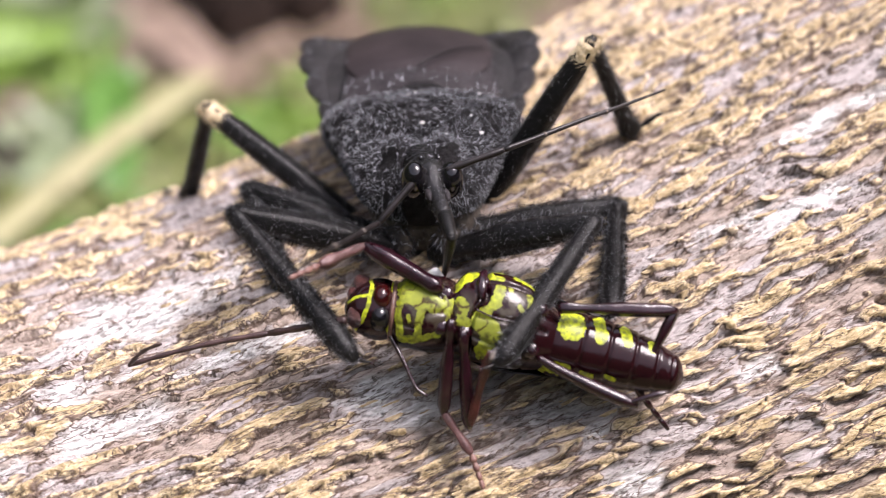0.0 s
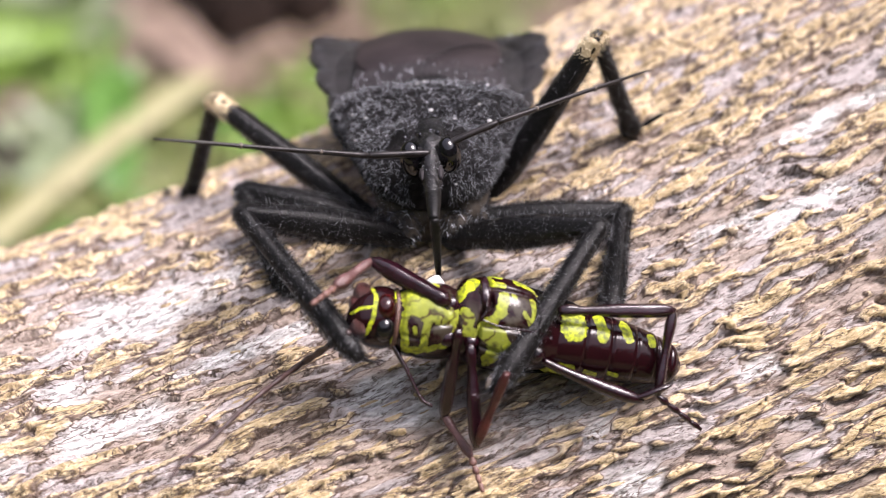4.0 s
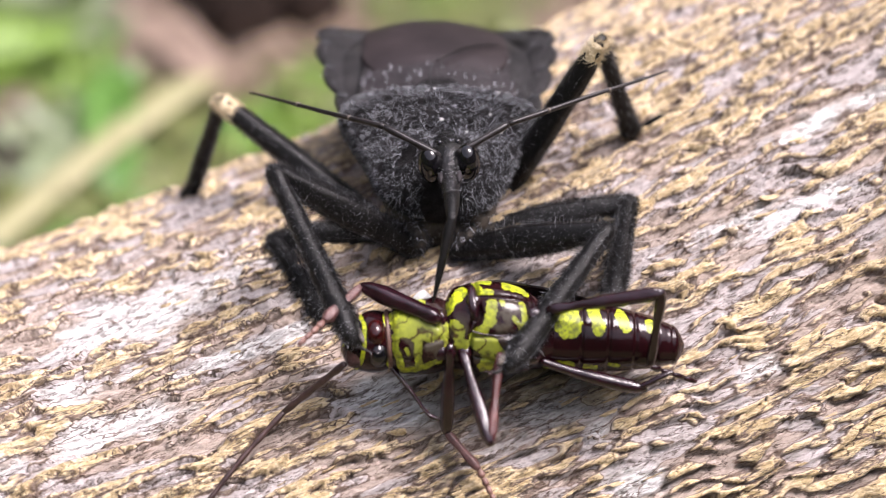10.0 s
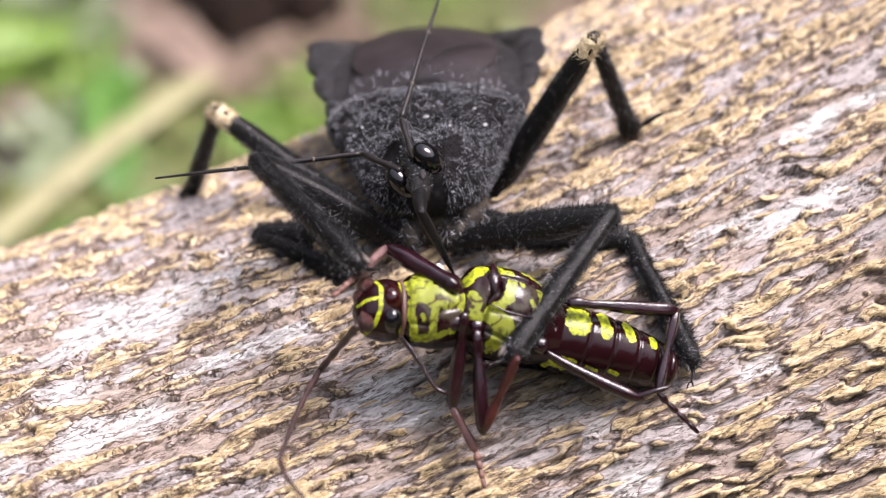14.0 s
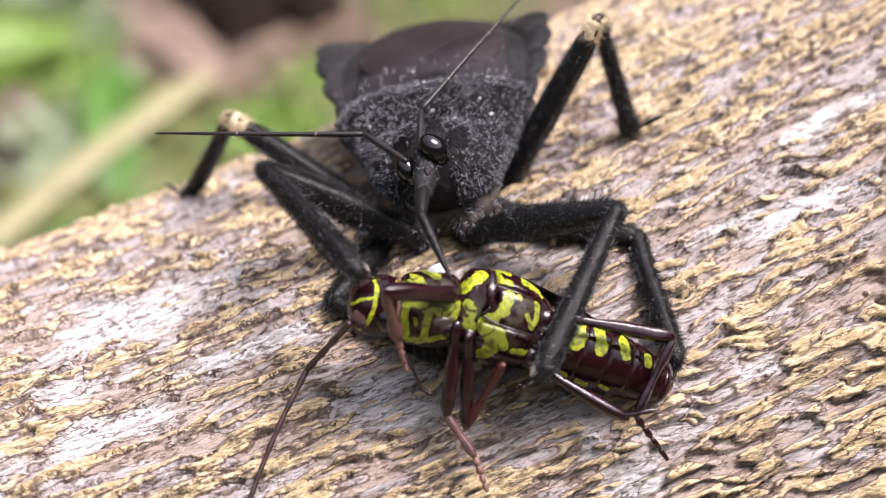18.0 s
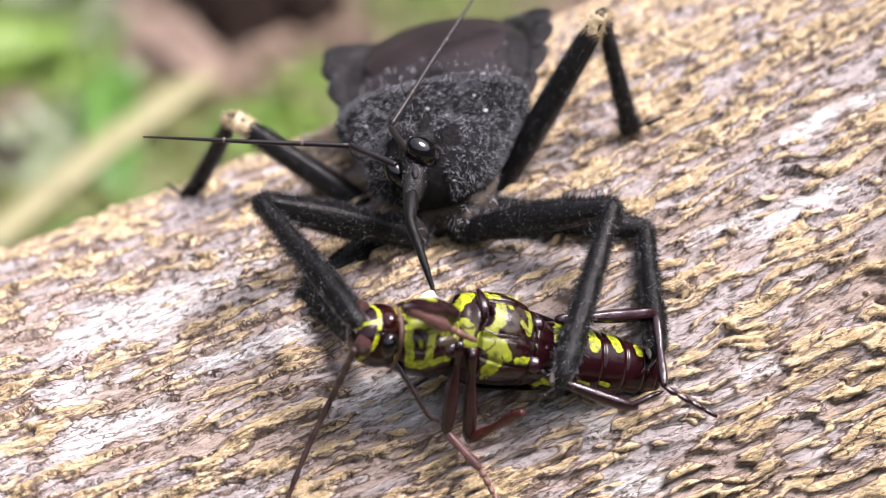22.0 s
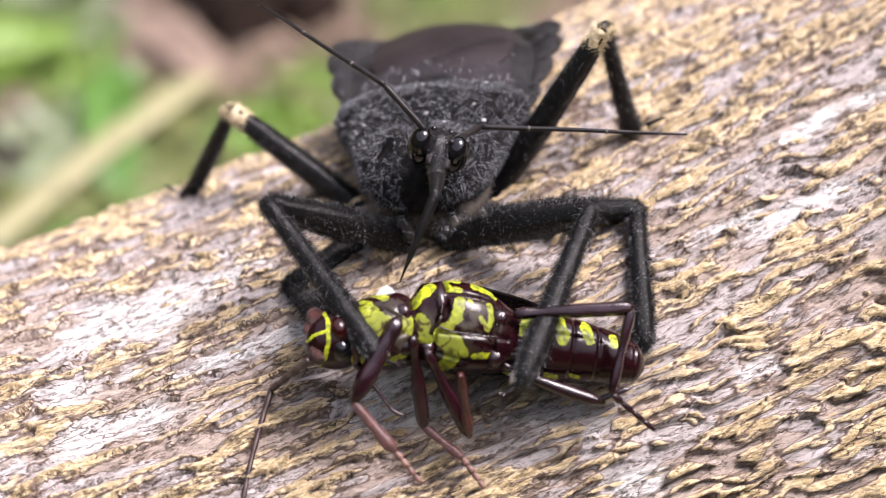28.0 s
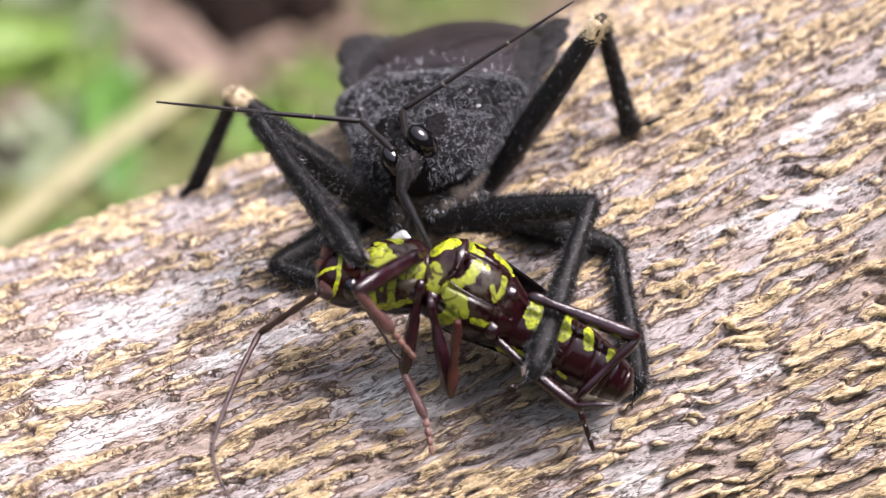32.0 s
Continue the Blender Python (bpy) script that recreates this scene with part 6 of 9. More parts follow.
    walk(MOVE["mL_femur"], [
        (0, mm(-7.691, -1.436, -0.515, 47.7, 12.5, -20.7)),
        (2, mm(-7.975, -2.13, -0.806, 52.1, 9.6, -13.4)),
        (3, mm(-8.046, -2.424, -0.649, 53.3, 11.1, -10.4)),
        (5.5, mm(-8.229, -2.081, -1.088, 54.8, 6.6, -13.3)),
        (6, mm(-7.969, -2.04, -1.168, 54.8, 6.1, -14.2)),
        (7, mm(-8.023, -1.932, -0.946, 52.9, 8.2, -15.1)),
        (8, mm(-8.077, -2.913, -0.795, 54.8, 9.8, -5.6)),
        (8.5, mm(-7.914, -3.376, -0.88, 54.9, 9.3, -1.1)),
        (9, mm(-7.225, -3.365, -2.816, 55.3, -11.6, -1.4)),
        (10, mm(-7.082, -3.582, -2.286, 52.0, -5.8, 1.1)),
        (11, mm(-6.637, -4.534, -1.963, 50.0, -2.1, 13.5)),
        (12, mm(-7.092, -4.895, -2.679, 50.3, -9.9, 16.3)),
        (12.5, mm(-6.815, -5.24, -2.618, 49.3, -9.5, 21.1)),
        (13, mm(-6.949, -5.17, -1.733, 48.2, 0.8, 19.8)),
        (13.5, mm(-7.163, -4.106, -2.069, 50.7, -3.1, 7.2)),
        (14, mm(-7.523, -3.185, -1.794, 53.9, 0.1, -3.3)),
        (14.5, mm(-7.277, -4.688, -0.283, 55.8, 16.4, 13.5)),
        (16.5, mm(-4.428, -8.424, -1.477, 38.8, 3.4, 66.4)),
        (17, mm(-4.432, -8.456, -1.468, 39.1, 3.5, 66.5)),
        (18, mm(-4.619, -7.963, -1.911, 39.2, -1.3, 62.3)),
        (19, mm(-4.283, -8.467, -0.898, 46.2, 9.5, 68.0)),
        (20, mm(-4.796, -7.852, -1.753, 45.2, 0.5, 60.0)),
        (21, mm(-5.782, -7.131, -1.829, 51.2, -0.3, 46.1)),
        (22, mm(-5.711, -7.373, -1.791, 50.0, 0.1, 48.5)),
        (23, mm(-6.428, -6.73, -1.298, 53.5, 5.4, 38.0)),
        (24, mm(-6.348, -6.928, -1.013, 52.6, 8.4, 40.2)),
        (25, mm(-5.537, -7.801, -1.06, 49.3, 7.8, 52.9)),
        (27.5, mm(-5.539, -7.043, -1.239, 50.7, 6.6, 47.4)),
        (28, mm(-5.665, -7.022, -1.98, 50.1, -2.1, 46.2)),
        (29, mm(-5.857, -6.006, -2.347, 52.9, -7.1, 35.1)),
        (30, mm(-7.264, -4.93, -1.308, 51.6, 5.4, 16.1)),
        (30.5, mm(-7.231, -4.9, -1.189, 52.0, 6.8, 15.9)),
        (31, mm(-5.391, -7.645, -0.657, 57.6, 12.4, 53.1)),
        (32, mm(-5.521, -7.665, -1.654, 53.9, 1.6, 52.1)),
    ])
    walk(MOVE["mL_tibia"], [
        (0, mm(-7.691, -1.436, -0.515, 17.6, 21.2, -67.3)),
        (2, mm(-7.975, -2.13, -0.806, 23.1, 23.6, -61.4)),
        (3, mm(-8.046, -2.424, -0.649, 22.7, 25.7, -61.4)),
        (5.5, mm(-8.229, -2.081, -1.088, 22.1, 27.3, -64.1)),
        (6, mm(-7.969, -2.04, -1.168, 21.2, 27.1, -65.7)),
        (7, mm(-8.023, -1.932, -0.946, 20.0, 25.8, -66.7)),
        (8, mm(-8.077, -2.913, -0.795, 23.8, 28.3, -61.2)),
        (8.5, mm(-7.914, -3.376, -0.88, 31.0, 25.5, -52.8)),
        (9, mm(-7.225, -3.365, -2.816, 33.1, 5.1, -59.1)),
        (10, mm(-7.082, -3.582, -2.286, 28.5, 5.1, -60.8)),
        (11, mm(-6.637, -4.534, -1.963, 38.0, 7.0, -45.3)),
        (12, mm(-7.092, -4.895, -2.679, 41.4, 4.9, -44.4)),
        (12.5, mm(-6.815, -5.24, -2.618, 43.6, 5.3, -39.1)),
        (13, mm(-6.949, -5.17, -1.733, 40.7, 7.9, -37.8)),
        (13.5, mm(-7.163, -4.106, -2.069, 40.2, 2.9, -43.0)),
        (14, mm(-7.523, -3.185, -1.794, 44.8, 4.4, -35.2)),
        (14.5, mm(-7.277, -4.688, -0.283, 34.3, 25.6, -41.2)),
        (16.5, mm(-4.428, -8.424, -1.477, 46.5, 22.0, -19.0)),
        (17, mm(-4.432, -8.456, -1.468, 45.5, 23.7, -21.1)),
        (18, mm(-4.619, -7.963, -1.911, 42.7, 15.6, -29.3)),
        (19, mm(-4.283, -8.467, -0.898, 50.9, 36.6, -9.7)),
        (20, mm(-4.796, -7.852, -1.753, 42.6, 17.6, -29.1)),
        (21, mm(-5.782, -7.131, -1.829, 36.1, 1.0, -47.5)),
        (22, mm(-5.711, -7.373, -1.791, 33.3, -2.7, -51.6)),
        (23, mm(-6.428, -6.73, -1.298, 37.1, 2.7, -41.2)),
        (24, mm(-6.348, -6.928, -1.013, 39.1, 5.6, -33.6)),
        (25, mm(-5.537, -7.801, -1.06, 34.8, -1.4, -44.1)),
        (27.5, mm(-5.539, -7.043, -1.239, 41.8, -9.0, -42.9)),
        (28, mm(-5.665, -7.022, -1.98, 35.2, -12.1, -56.0)),
        (29, mm(-5.857, -6.006, -2.347, 26.4, -0.1, -57.3)),
        (30, mm(-7.264, -4.93, -1.308, 29.0, -4.1, -49.7)),
        (30.5, mm(-7.231, -4.9, -1.189, 27.8, 0.9, -48.8)),
        (31, mm(-5.391, -7.645, -0.657, 49.7, 22.8, -7.3)),
        (32, mm(-5.521, -7.665, -1.654, 51.3, 19.2, -7.3)),
    ])
    walk(MOVE["mR_femur"], [
        (0, mm(8.261, -3.044, -0.923, -52.9, 7.3, -176.5)),
        (2, mm(8.288, -3.482, -1.27, -54.9, 4.0, 179.4)),
        (3, mm(8.28, -3.522, -1.322, -55.5, 3.6, 179.0)),
        (5.5, mm(7.99, -3.419, -1.459, -56.8, 2.4, 180.0)),
        (6, mm(7.978, -3.506, -1.421, -56.9, 2.8, 179.1)),
        (7, mm(7.839, -3.671, -1.312, -55.5, 3.9, 177.4)),
        (8, mm(7.898, -3.534, -1.301, -55.7, 4.0, 178.8)),
        (8.5, mm(8.03, -3.509, -1.014, -55.1, 6.7, 179.1)),
        (9, mm(7.908, -3.559, -0.809, -55.0, 8.9, 178.6)),
        (10, mm(8.083, -3.208, -0.386, -52.4, 12.6, -178.0)),
        (11, mm(8.107, -2.513, -0.107, -50.4, 14.9, -171.3)),
        (12, mm(8.317, -3.363, -0.418, -53.3, 11.8, -179.5)),
        (12.5, mm(7.37, -2.246, 2.066, -52.8, 35.4, -167.2)),
        (13, mm(8.148, -2.815, 0.646, -50.3, 21.4, -174.2)),
        (13.5, mm(8.469, -4.062, -0.547, -52.0, 10.4, 174.1)),
        (14, mm(8.391, -5.06, -1.867, -52.2, -1.5, 165.1)),
        (14.5, mm(8.243, -5.158, -2.31, -50.1, -5.5, 163.9)),
        (16.5, mm(7.978, -5.391, -2.579, -48.8, -8.2, 161.1)),
        (17, mm(7.952, -5.354, -2.657, -49.0, -8.9, 161.4)),
        (18, mm(7.926, -5.167, -2.729, -49.2, -9.7, 163.0)),
        (19, mm(8.351, -4.944, -3.081, -50.2, -12.3, 166.1)),
        (20, mm(8.345, -5.261, -3.065, -49.8, -12.0, 163.3)),
        (21, mm(8.498, -4.901, -3.188, -50.2, -12.9, 166.7)),
        (22, mm(8.461, -4.81, -2.995, -49.8, -11.4, 167.5)),
        (23, mm(8.48, -4.613, -2.756, -49.5, -9.4, 169.2)),
        (24, mm(8.564, -4.755, -2.342, -48.4, -5.6, 168.1)),
        (25, mm(8.548, -4.819, -2.194, -48.1, -4.3, 167.6)),
        (27.5, mm(8.762, -4.531, -2.111, -49.7, -3.5, 170.4)),
        (28, mm(8.741, -3.41, -1.781, -54.4, -0.7, -179.9)),
        (29, mm(8.683, -3.258, -1.733, -55.8, -0.3, -178.6)),
        (30, mm(8.954, -4.03, -1.33, -50.2, 3.1, 174.8)),
        (30.5, mm(8.759, -4.893, -1.688, -48.1, 0.1, 167.3)),
        (31, mm(8.624, -5.024, -2.939, -48.9, -10.6, 166.0)),
        (32, mm(8.229, -4.805, -3.347, -49.6, -14.9, 167.0)),
    ])
    walk(MOVE["mR_tibia"], [
        (0, mm(8.261, -3.044, -0.923, -11.5, 6.0, -96.8)),
        (2, mm(8.288, -3.482, -1.27, -14.2, 6.1, -98.8)),
        (3, mm(8.28, -3.522, -1.322, -14.6, 6.8, -98.5)),
        (5.5, mm(7.99, -3.419, -1.459, -17.4, 4.1, -101.3)),
        (6, mm(7.978, -3.506, -1.421, -18.2, 4.5, -102.6)),
        (7, mm(7.839, -3.671, -1.312, -17.8, 3.1, -102.3)),
        (8, mm(7.898, -3.534, -1.301, -17.6, 4.2, -102.0)),
        (8.5, mm(8.03, -3.509, -1.014, -17.2, 4.3, -102.9)),
        (9, mm(7.908, -3.559, -0.809, -14.8, 3.6, -101.6)),
        (10, mm(8.083, -3.208, -0.386, -14.0, 2.5, -100.6)),
        (11, mm(8.107, -2.513, -0.107, -6.3, 5.4, -95.2)),
        (12, mm(8.317, -3.363, -0.418, 0.2, 0.3, -90.0)),
        (12.5, mm(7.37, -2.246, 2.066, 16.9, 26.2, -70.3)),
        (13, mm(8.148, -2.815, 0.646, 15.4, 16.0, -73.0)),
        (13.5, mm(8.469, -4.062, -0.547, 15.9, 16.0, -71.2)),
        (14, mm(8.391, -5.06, -1.867, 13.8, 19.3, -70.5)),
        (14.5, mm(8.243, -5.158, -2.31, 5.6, 19.5, -77.7)),
        (16.5, mm(7.978, -5.391, -2.579, 1.3, 16.5, -80.0)),
        (17, mm(7.952, -5.354, -2.657, -0.4, 18.9, -81.6)),
        (18, mm(7.926, -5.167, -2.729, -0.4, 18.8, -81.6)),
        (19, mm(8.351, -4.944, -3.081, -6.5, 25.4, -85.3)),
        (20, mm(8.345, -5.261, -3.065, -9.3, 24.7, -88.3)),
        (21, mm(8.498, -4.901, -3.188, -13.3, 19.9, -90.4)),
        (22, mm(8.461, -4.81, -2.995, -14.8, 15.1, -90.8)),
        (23, mm(8.48, -4.613, -2.756, -16.2, 13.6, -91.7)),
        (24, mm(8.564, -4.755, -2.342, -15.9, 15.1, -92.3)),
        (25, mm(8.548, -4.819, -2.194, -14.7, 15.1, -90.4)),
        (27.5, mm(8.762, -4.531, -2.111, -14.6, 20.8, -91.8)),
        (28, mm(8.741, -3.41, -1.781, -11.7, 26.9, -88.4)),
        (29, mm(8.683, -3.258, -1.733, -7.6, 30.7, -84.7)),
        (30, mm(8.954, -4.03, -1.33, -3.6, 23.0, -77.6)),
        (30.5, mm(8.759, -4.893, -1.688, -2.2, 23.9, -76.2)),
        (31, mm(8.624, -5.024, -2.939, -9.2, 28.5, -82.2)),
        (32, mm(8.229, -4.805, -3.347, -6.3, 28.7, -78.5)),
    ])
    walk(MOVE["hL_femur"], [
        (0, mm(-9.688, 2.029, 1.534, 41.9, 26.9, -30.2)),
        (2, mm(-9.779, 2.124, 1.259, 43.5, 24.9, -30.5)),
        (3, mm(-9.772, 2.033, 1.373, 44.1, 25.7, -29.9)),
        (5.5, mm(-9.97, 2.569, 0.888, 45.3, 21.5, -32.5)),
        (6, mm(-9.975, 2.618, 0.814, 45.5, 21.0, -32.8)),
        (7, mm(-10.048, 2.599, 0.846, 44.5, 21.1, -32.4)),
        (8, mm(-10.058, 2.602, 0.875, 44.4, 21.2, -32.4)),
        (8.5, mm(-10.018, 2.406, 0.774, 44.8, 20.9, -31.4)),
        (9, mm(-10.074, 2.484, 0.747, 44.9, 20.6, -31.6)),
        (10, mm(-9.986, 2.398, 0.947, 42.0, 22.1, -31.4)),
        (11, mm(-9.984, 2.408, 0.84, 41.8, 21.4, -31.5)),
        (12, mm(-9.94, 2.533, 0.73, 43.3, 20.7, -32.5)),
        (12.5, mm(-9.877, 2.486, 0.834, 43.0, 21.5, -32.4)),
        (13, mm(-9.853, 2.455, 0.928, 40.7, 22.2, -32.3)),
        (13.5, mm(-9.709, 2.148, 1.128, 41.4, 24.2, -30.9)),
        (14, mm(-9.535, 1.555, 1.762, 43.2, 29.5, -27.6)),
        (14.5, mm(-9.451, 1.612, 1.884, 41.6, 30.4, -28.3)),
        (16.5, mm(-9.272, 1.194, 2.244, 42.1, 33.9, -25.9)),
        (17, mm(-9.241, 1.207, 2.215, 42.1, 33.8, -26.1)),
        (18, mm(-9.272, 1.289, 2.099, 41.7, 32.9, -26.6)),
        (19, mm(-9.026, 1.068, 2.532, 41.3, 36.7, -25.8)),
        (20, mm(-9.067, 0.729, 2.609, 43.6, 37.5, -22.9)),
        (21, mm(-8.996, 0.669, 2.614, 42.7, 38.0, -22.7)),
        (22, mm(-8.99, 0.645, 2.624, 42.0, 38.1, -22.5)),
        (23, mm(-9.06, 0.64, 2.601, 41.0, 37.7, -22.2)),
        (24, mm(-9.033, 0.519, 2.669, 40.6, 38.4, -21.2)),
        (25, mm(-9.033, 0.32, 2.773, 41.0, 39.3, -19.5)),
        (27.5, mm(-9.112, 0.526, 2.603, 40.8, 37.6, -21.1)),
        (28, mm(-9.19, 0.721, 2.304, 41.4, 35.3, -22.4)),
        (29, mm(-9.354, 1.167, 1.986, 41.0, 32.1, -25.4)),
        (30, mm(-9.115, 0.353, 2.508, 39.3, 37.4, -19.6)),
        (30.5, mm(-9.155, 0.486, 2.509, 39.0, 37.0, -20.6)),
        (31, mm(-8.914, 0.223, 2.723, 42.1, 39.6, -19.1)),
        (32, mm(-9.376, 1.038, 2.149, 39.9, 33.2, -24.3)),
    ])
    walk(MOVE["hL_tibia"], [
        (0, mm(-9.688, 2.029, 1.534, -111.3, 65.5, 141.4)),
        (2, mm(-9.779, 2.124, 1.259, -107.7, 66.4, 146.8)),
        (3, mm(-9.772, 2.033, 1.373, -107.3, 65.9, 147.7)),
        (5.5, mm(-9.97, 2.569, 0.888, -103.0, 65.6, 150.8)),
        (6, mm(-9.975, 2.618, 0.814, -101.5, 65.3, 151.7)),
        (7, mm(-10.048, 2.599, 0.846, -95.7, 65.0, 156.5)),
        (8, mm(-10.058, 2.602, 0.875, -96.4, 65.0, 156.3)),
        (8.5, mm(-10.018, 2.406, 0.774, -99.1, 65.2, 152.3)),
        (9, mm(-10.074, 2.484, 0.747, -100.2, 67.0, 151.8)),
        (10, mm(-9.986, 2.398, 0.947, -94.4, 67.6, 157.7)),
        (11, mm(-9.984, 2.408, 0.84, -96.7, 67.5, 153.8)),
        (12, mm(-9.94, 2.533, 0.73, -104.4, 68.8, 147.9)),
        (12.5, mm(-9.877, 2.486, 0.834, -106.3, 68.4, 146.3)),
        (13, mm(-9.853, 2.455, 0.928, -103.2, 68.7, 147.0)),
        (13.5, mm(-9.709, 2.148, 1.128, -104.4, 65.8, 145.3)),
        (14, mm(-9.535, 1.555, 1.762, -103.2, 60.2, 146.5)),
        (14.5, mm(-9.451, 1.612, 1.884, -95.8, 56.0, 150.0)),
        (16.5, mm(-9.272, 1.194, 2.244, -88.9, 51.3, 155.0)),
        (17, mm(-9.241, 1.207, 2.215, -88.7, 50.5, 154.6)),
        (18, mm(-9.272, 1.289, 2.099, -88.8, 50.1, 153.8)),
        (19, mm(-9.026, 1.068, 2.532, -88.7, 48.1, 155.8)),
        (20, mm(-9.067, 0.729, 2.609, -90.7, 48.2, 153.9)),
        (21, mm(-8.996, 0.669, 2.614, -88.1, 47.2, 157.2)),
        (22, mm(-8.99, 0.645, 2.624, -85.8, 46.3, 158.2)),
        (23, mm(-9.06, 0.64, 2.601, -83.3, 45.5, 159.2)),
        (24, mm(-9.033, 0.519, 2.669, -81.4, 46.4, 160.8)),
        (25, mm(-9.033, 0.32, 2.773, -81.5, 47.0, 161.8)),
        (27.5, mm(-9.112, 0.526, 2.603, -83.0, 48.7, 162.5)),
        (28, mm(-9.19, 0.721, 2.304, -87.8, 52.3, 164.7)),
        (29, mm(-9.354, 1.167, 1.986, -89.8, 55.9, 167.1)),
        (30, mm(-9.115, 0.353, 2.508, -86.1, 57.9, 171.2)),
        (30.5, mm(-9.155, 0.486, 2.509, -85.6, 58.4, 172.5)),
        (31, mm(-8.914, 0.223, 2.723, -89.1, 52.7, 168.7)),
        (32, mm(-9.376, 1.038, 2.149, -79.3, 54.3, -174.6)),
    ])
    walk(MOVE["hR_femur"], [
        (0, mm(7.306, -0.029, 5.324, -57.9, 55.5, -164.1)),
        (2, mm(7.204, -0.243, 5.276, -60.8, 56.1, -166.2)),
        (3, mm(7.214, -0.369, 5.269, -62.7, 56.2, -167.8)),
        (5.5, mm(6.835, -0.423, 5.264, -62.9, 58.4, -167.4)),
        (6, mm(6.767, -0.469, 5.27, -63.0, 58.9, -167.8)),
        (7, mm(6.747, -0.421, 5.365, -61.9, 59.3, -167.1)),
        (8, mm(6.731, -0.356, 5.32, -61.5, 59.1, -166.2)),
        (8.5, mm(6.687, -0.591, 5.498, -63.2, 60.3, -169.2)),
        (9, mm(6.554, -0.644, 5.61, -63.2, 61.5, -169.6)),
        (10, mm(6.695, -0.345, 5.797, -59.5, 60.9, -165.9)),
        (11, mm(6.614, -0.286, 5.832, -57.8, 61.4, -164.9)),
        (12, mm(6.601, -0.444, 5.739, -59.9, 61.4, -166.9)),
        (12.5, mm(6.752, -0.421, 5.65, -60.0, 60.2, -167.1)),
        (13, mm(6.713, -0.023, 5.96, -54.1, 60.8, -161.8)),
        (13.5, mm(6.957, -0.31, 5.645, -58.5, 58.9, -166.3)),
        (14, mm(7.367, -0.32, 5.157, -62.5, 54.9, -167.6)),
        (14.5, mm(7.47, 0.252, 4.842, -57.8, 52.2, -161.5)),
        (16.5, mm(7.63, 0.437, 4.663, -58.3, 50.3, -160.2)),
        (17, mm(7.634, 0.442, 4.612, -58.4, 50.0, -160.2)),
        (18, mm(7.603, 0.641, 4.531, -56.9, 49.5, -158.0)),
        (19, mm(7.901, 1.215, 4.103, -55.8, 44.9, -153.9)),
        (20, mm(7.877, 1.042, 4.224, -57.2, 45.9, -155.4)),
        (21, mm(8.011, 0.994, 4.146, -58.3, 45.0, -156.3)),
        (22, mm(8.064, 1.084, 4.156, -57.6, 44.7, -155.7)),
        (23, mm(8.047, 0.972, 4.336, -58.0, 45.8, -156.7)),
        (24, mm(8.08, 0.864, 4.587, -57.9, 47.0, -157.8)),
        (25, mm(8.138, 0.779, 4.668, -58.6, 47.3, -158.7)),
        (27.5, mm(8.044, 0.937, 4.755, -57.8, 47.8, -157.0)),
        (28, mm(7.953, 0.589, 4.721, -61.8, 48.7, -159.8)),
        (29, mm(7.873, 0.538, 4.662, -62.4, 48.9, -160.1)),
        (30, mm(8.05, 0.71, 5.108, -60.0, 49.7, -159.1)),
        (30.5, mm(8.09, 0.72, 5.156, -60.2, 49.7, -159.1)),
        (31, mm(8.209, 0.807, 4.433, -63.2, 45.9, -158.7)),
        (32, mm(7.887, 1.107, 4.298, -62.4, 46.1, -154.8)),
    ])
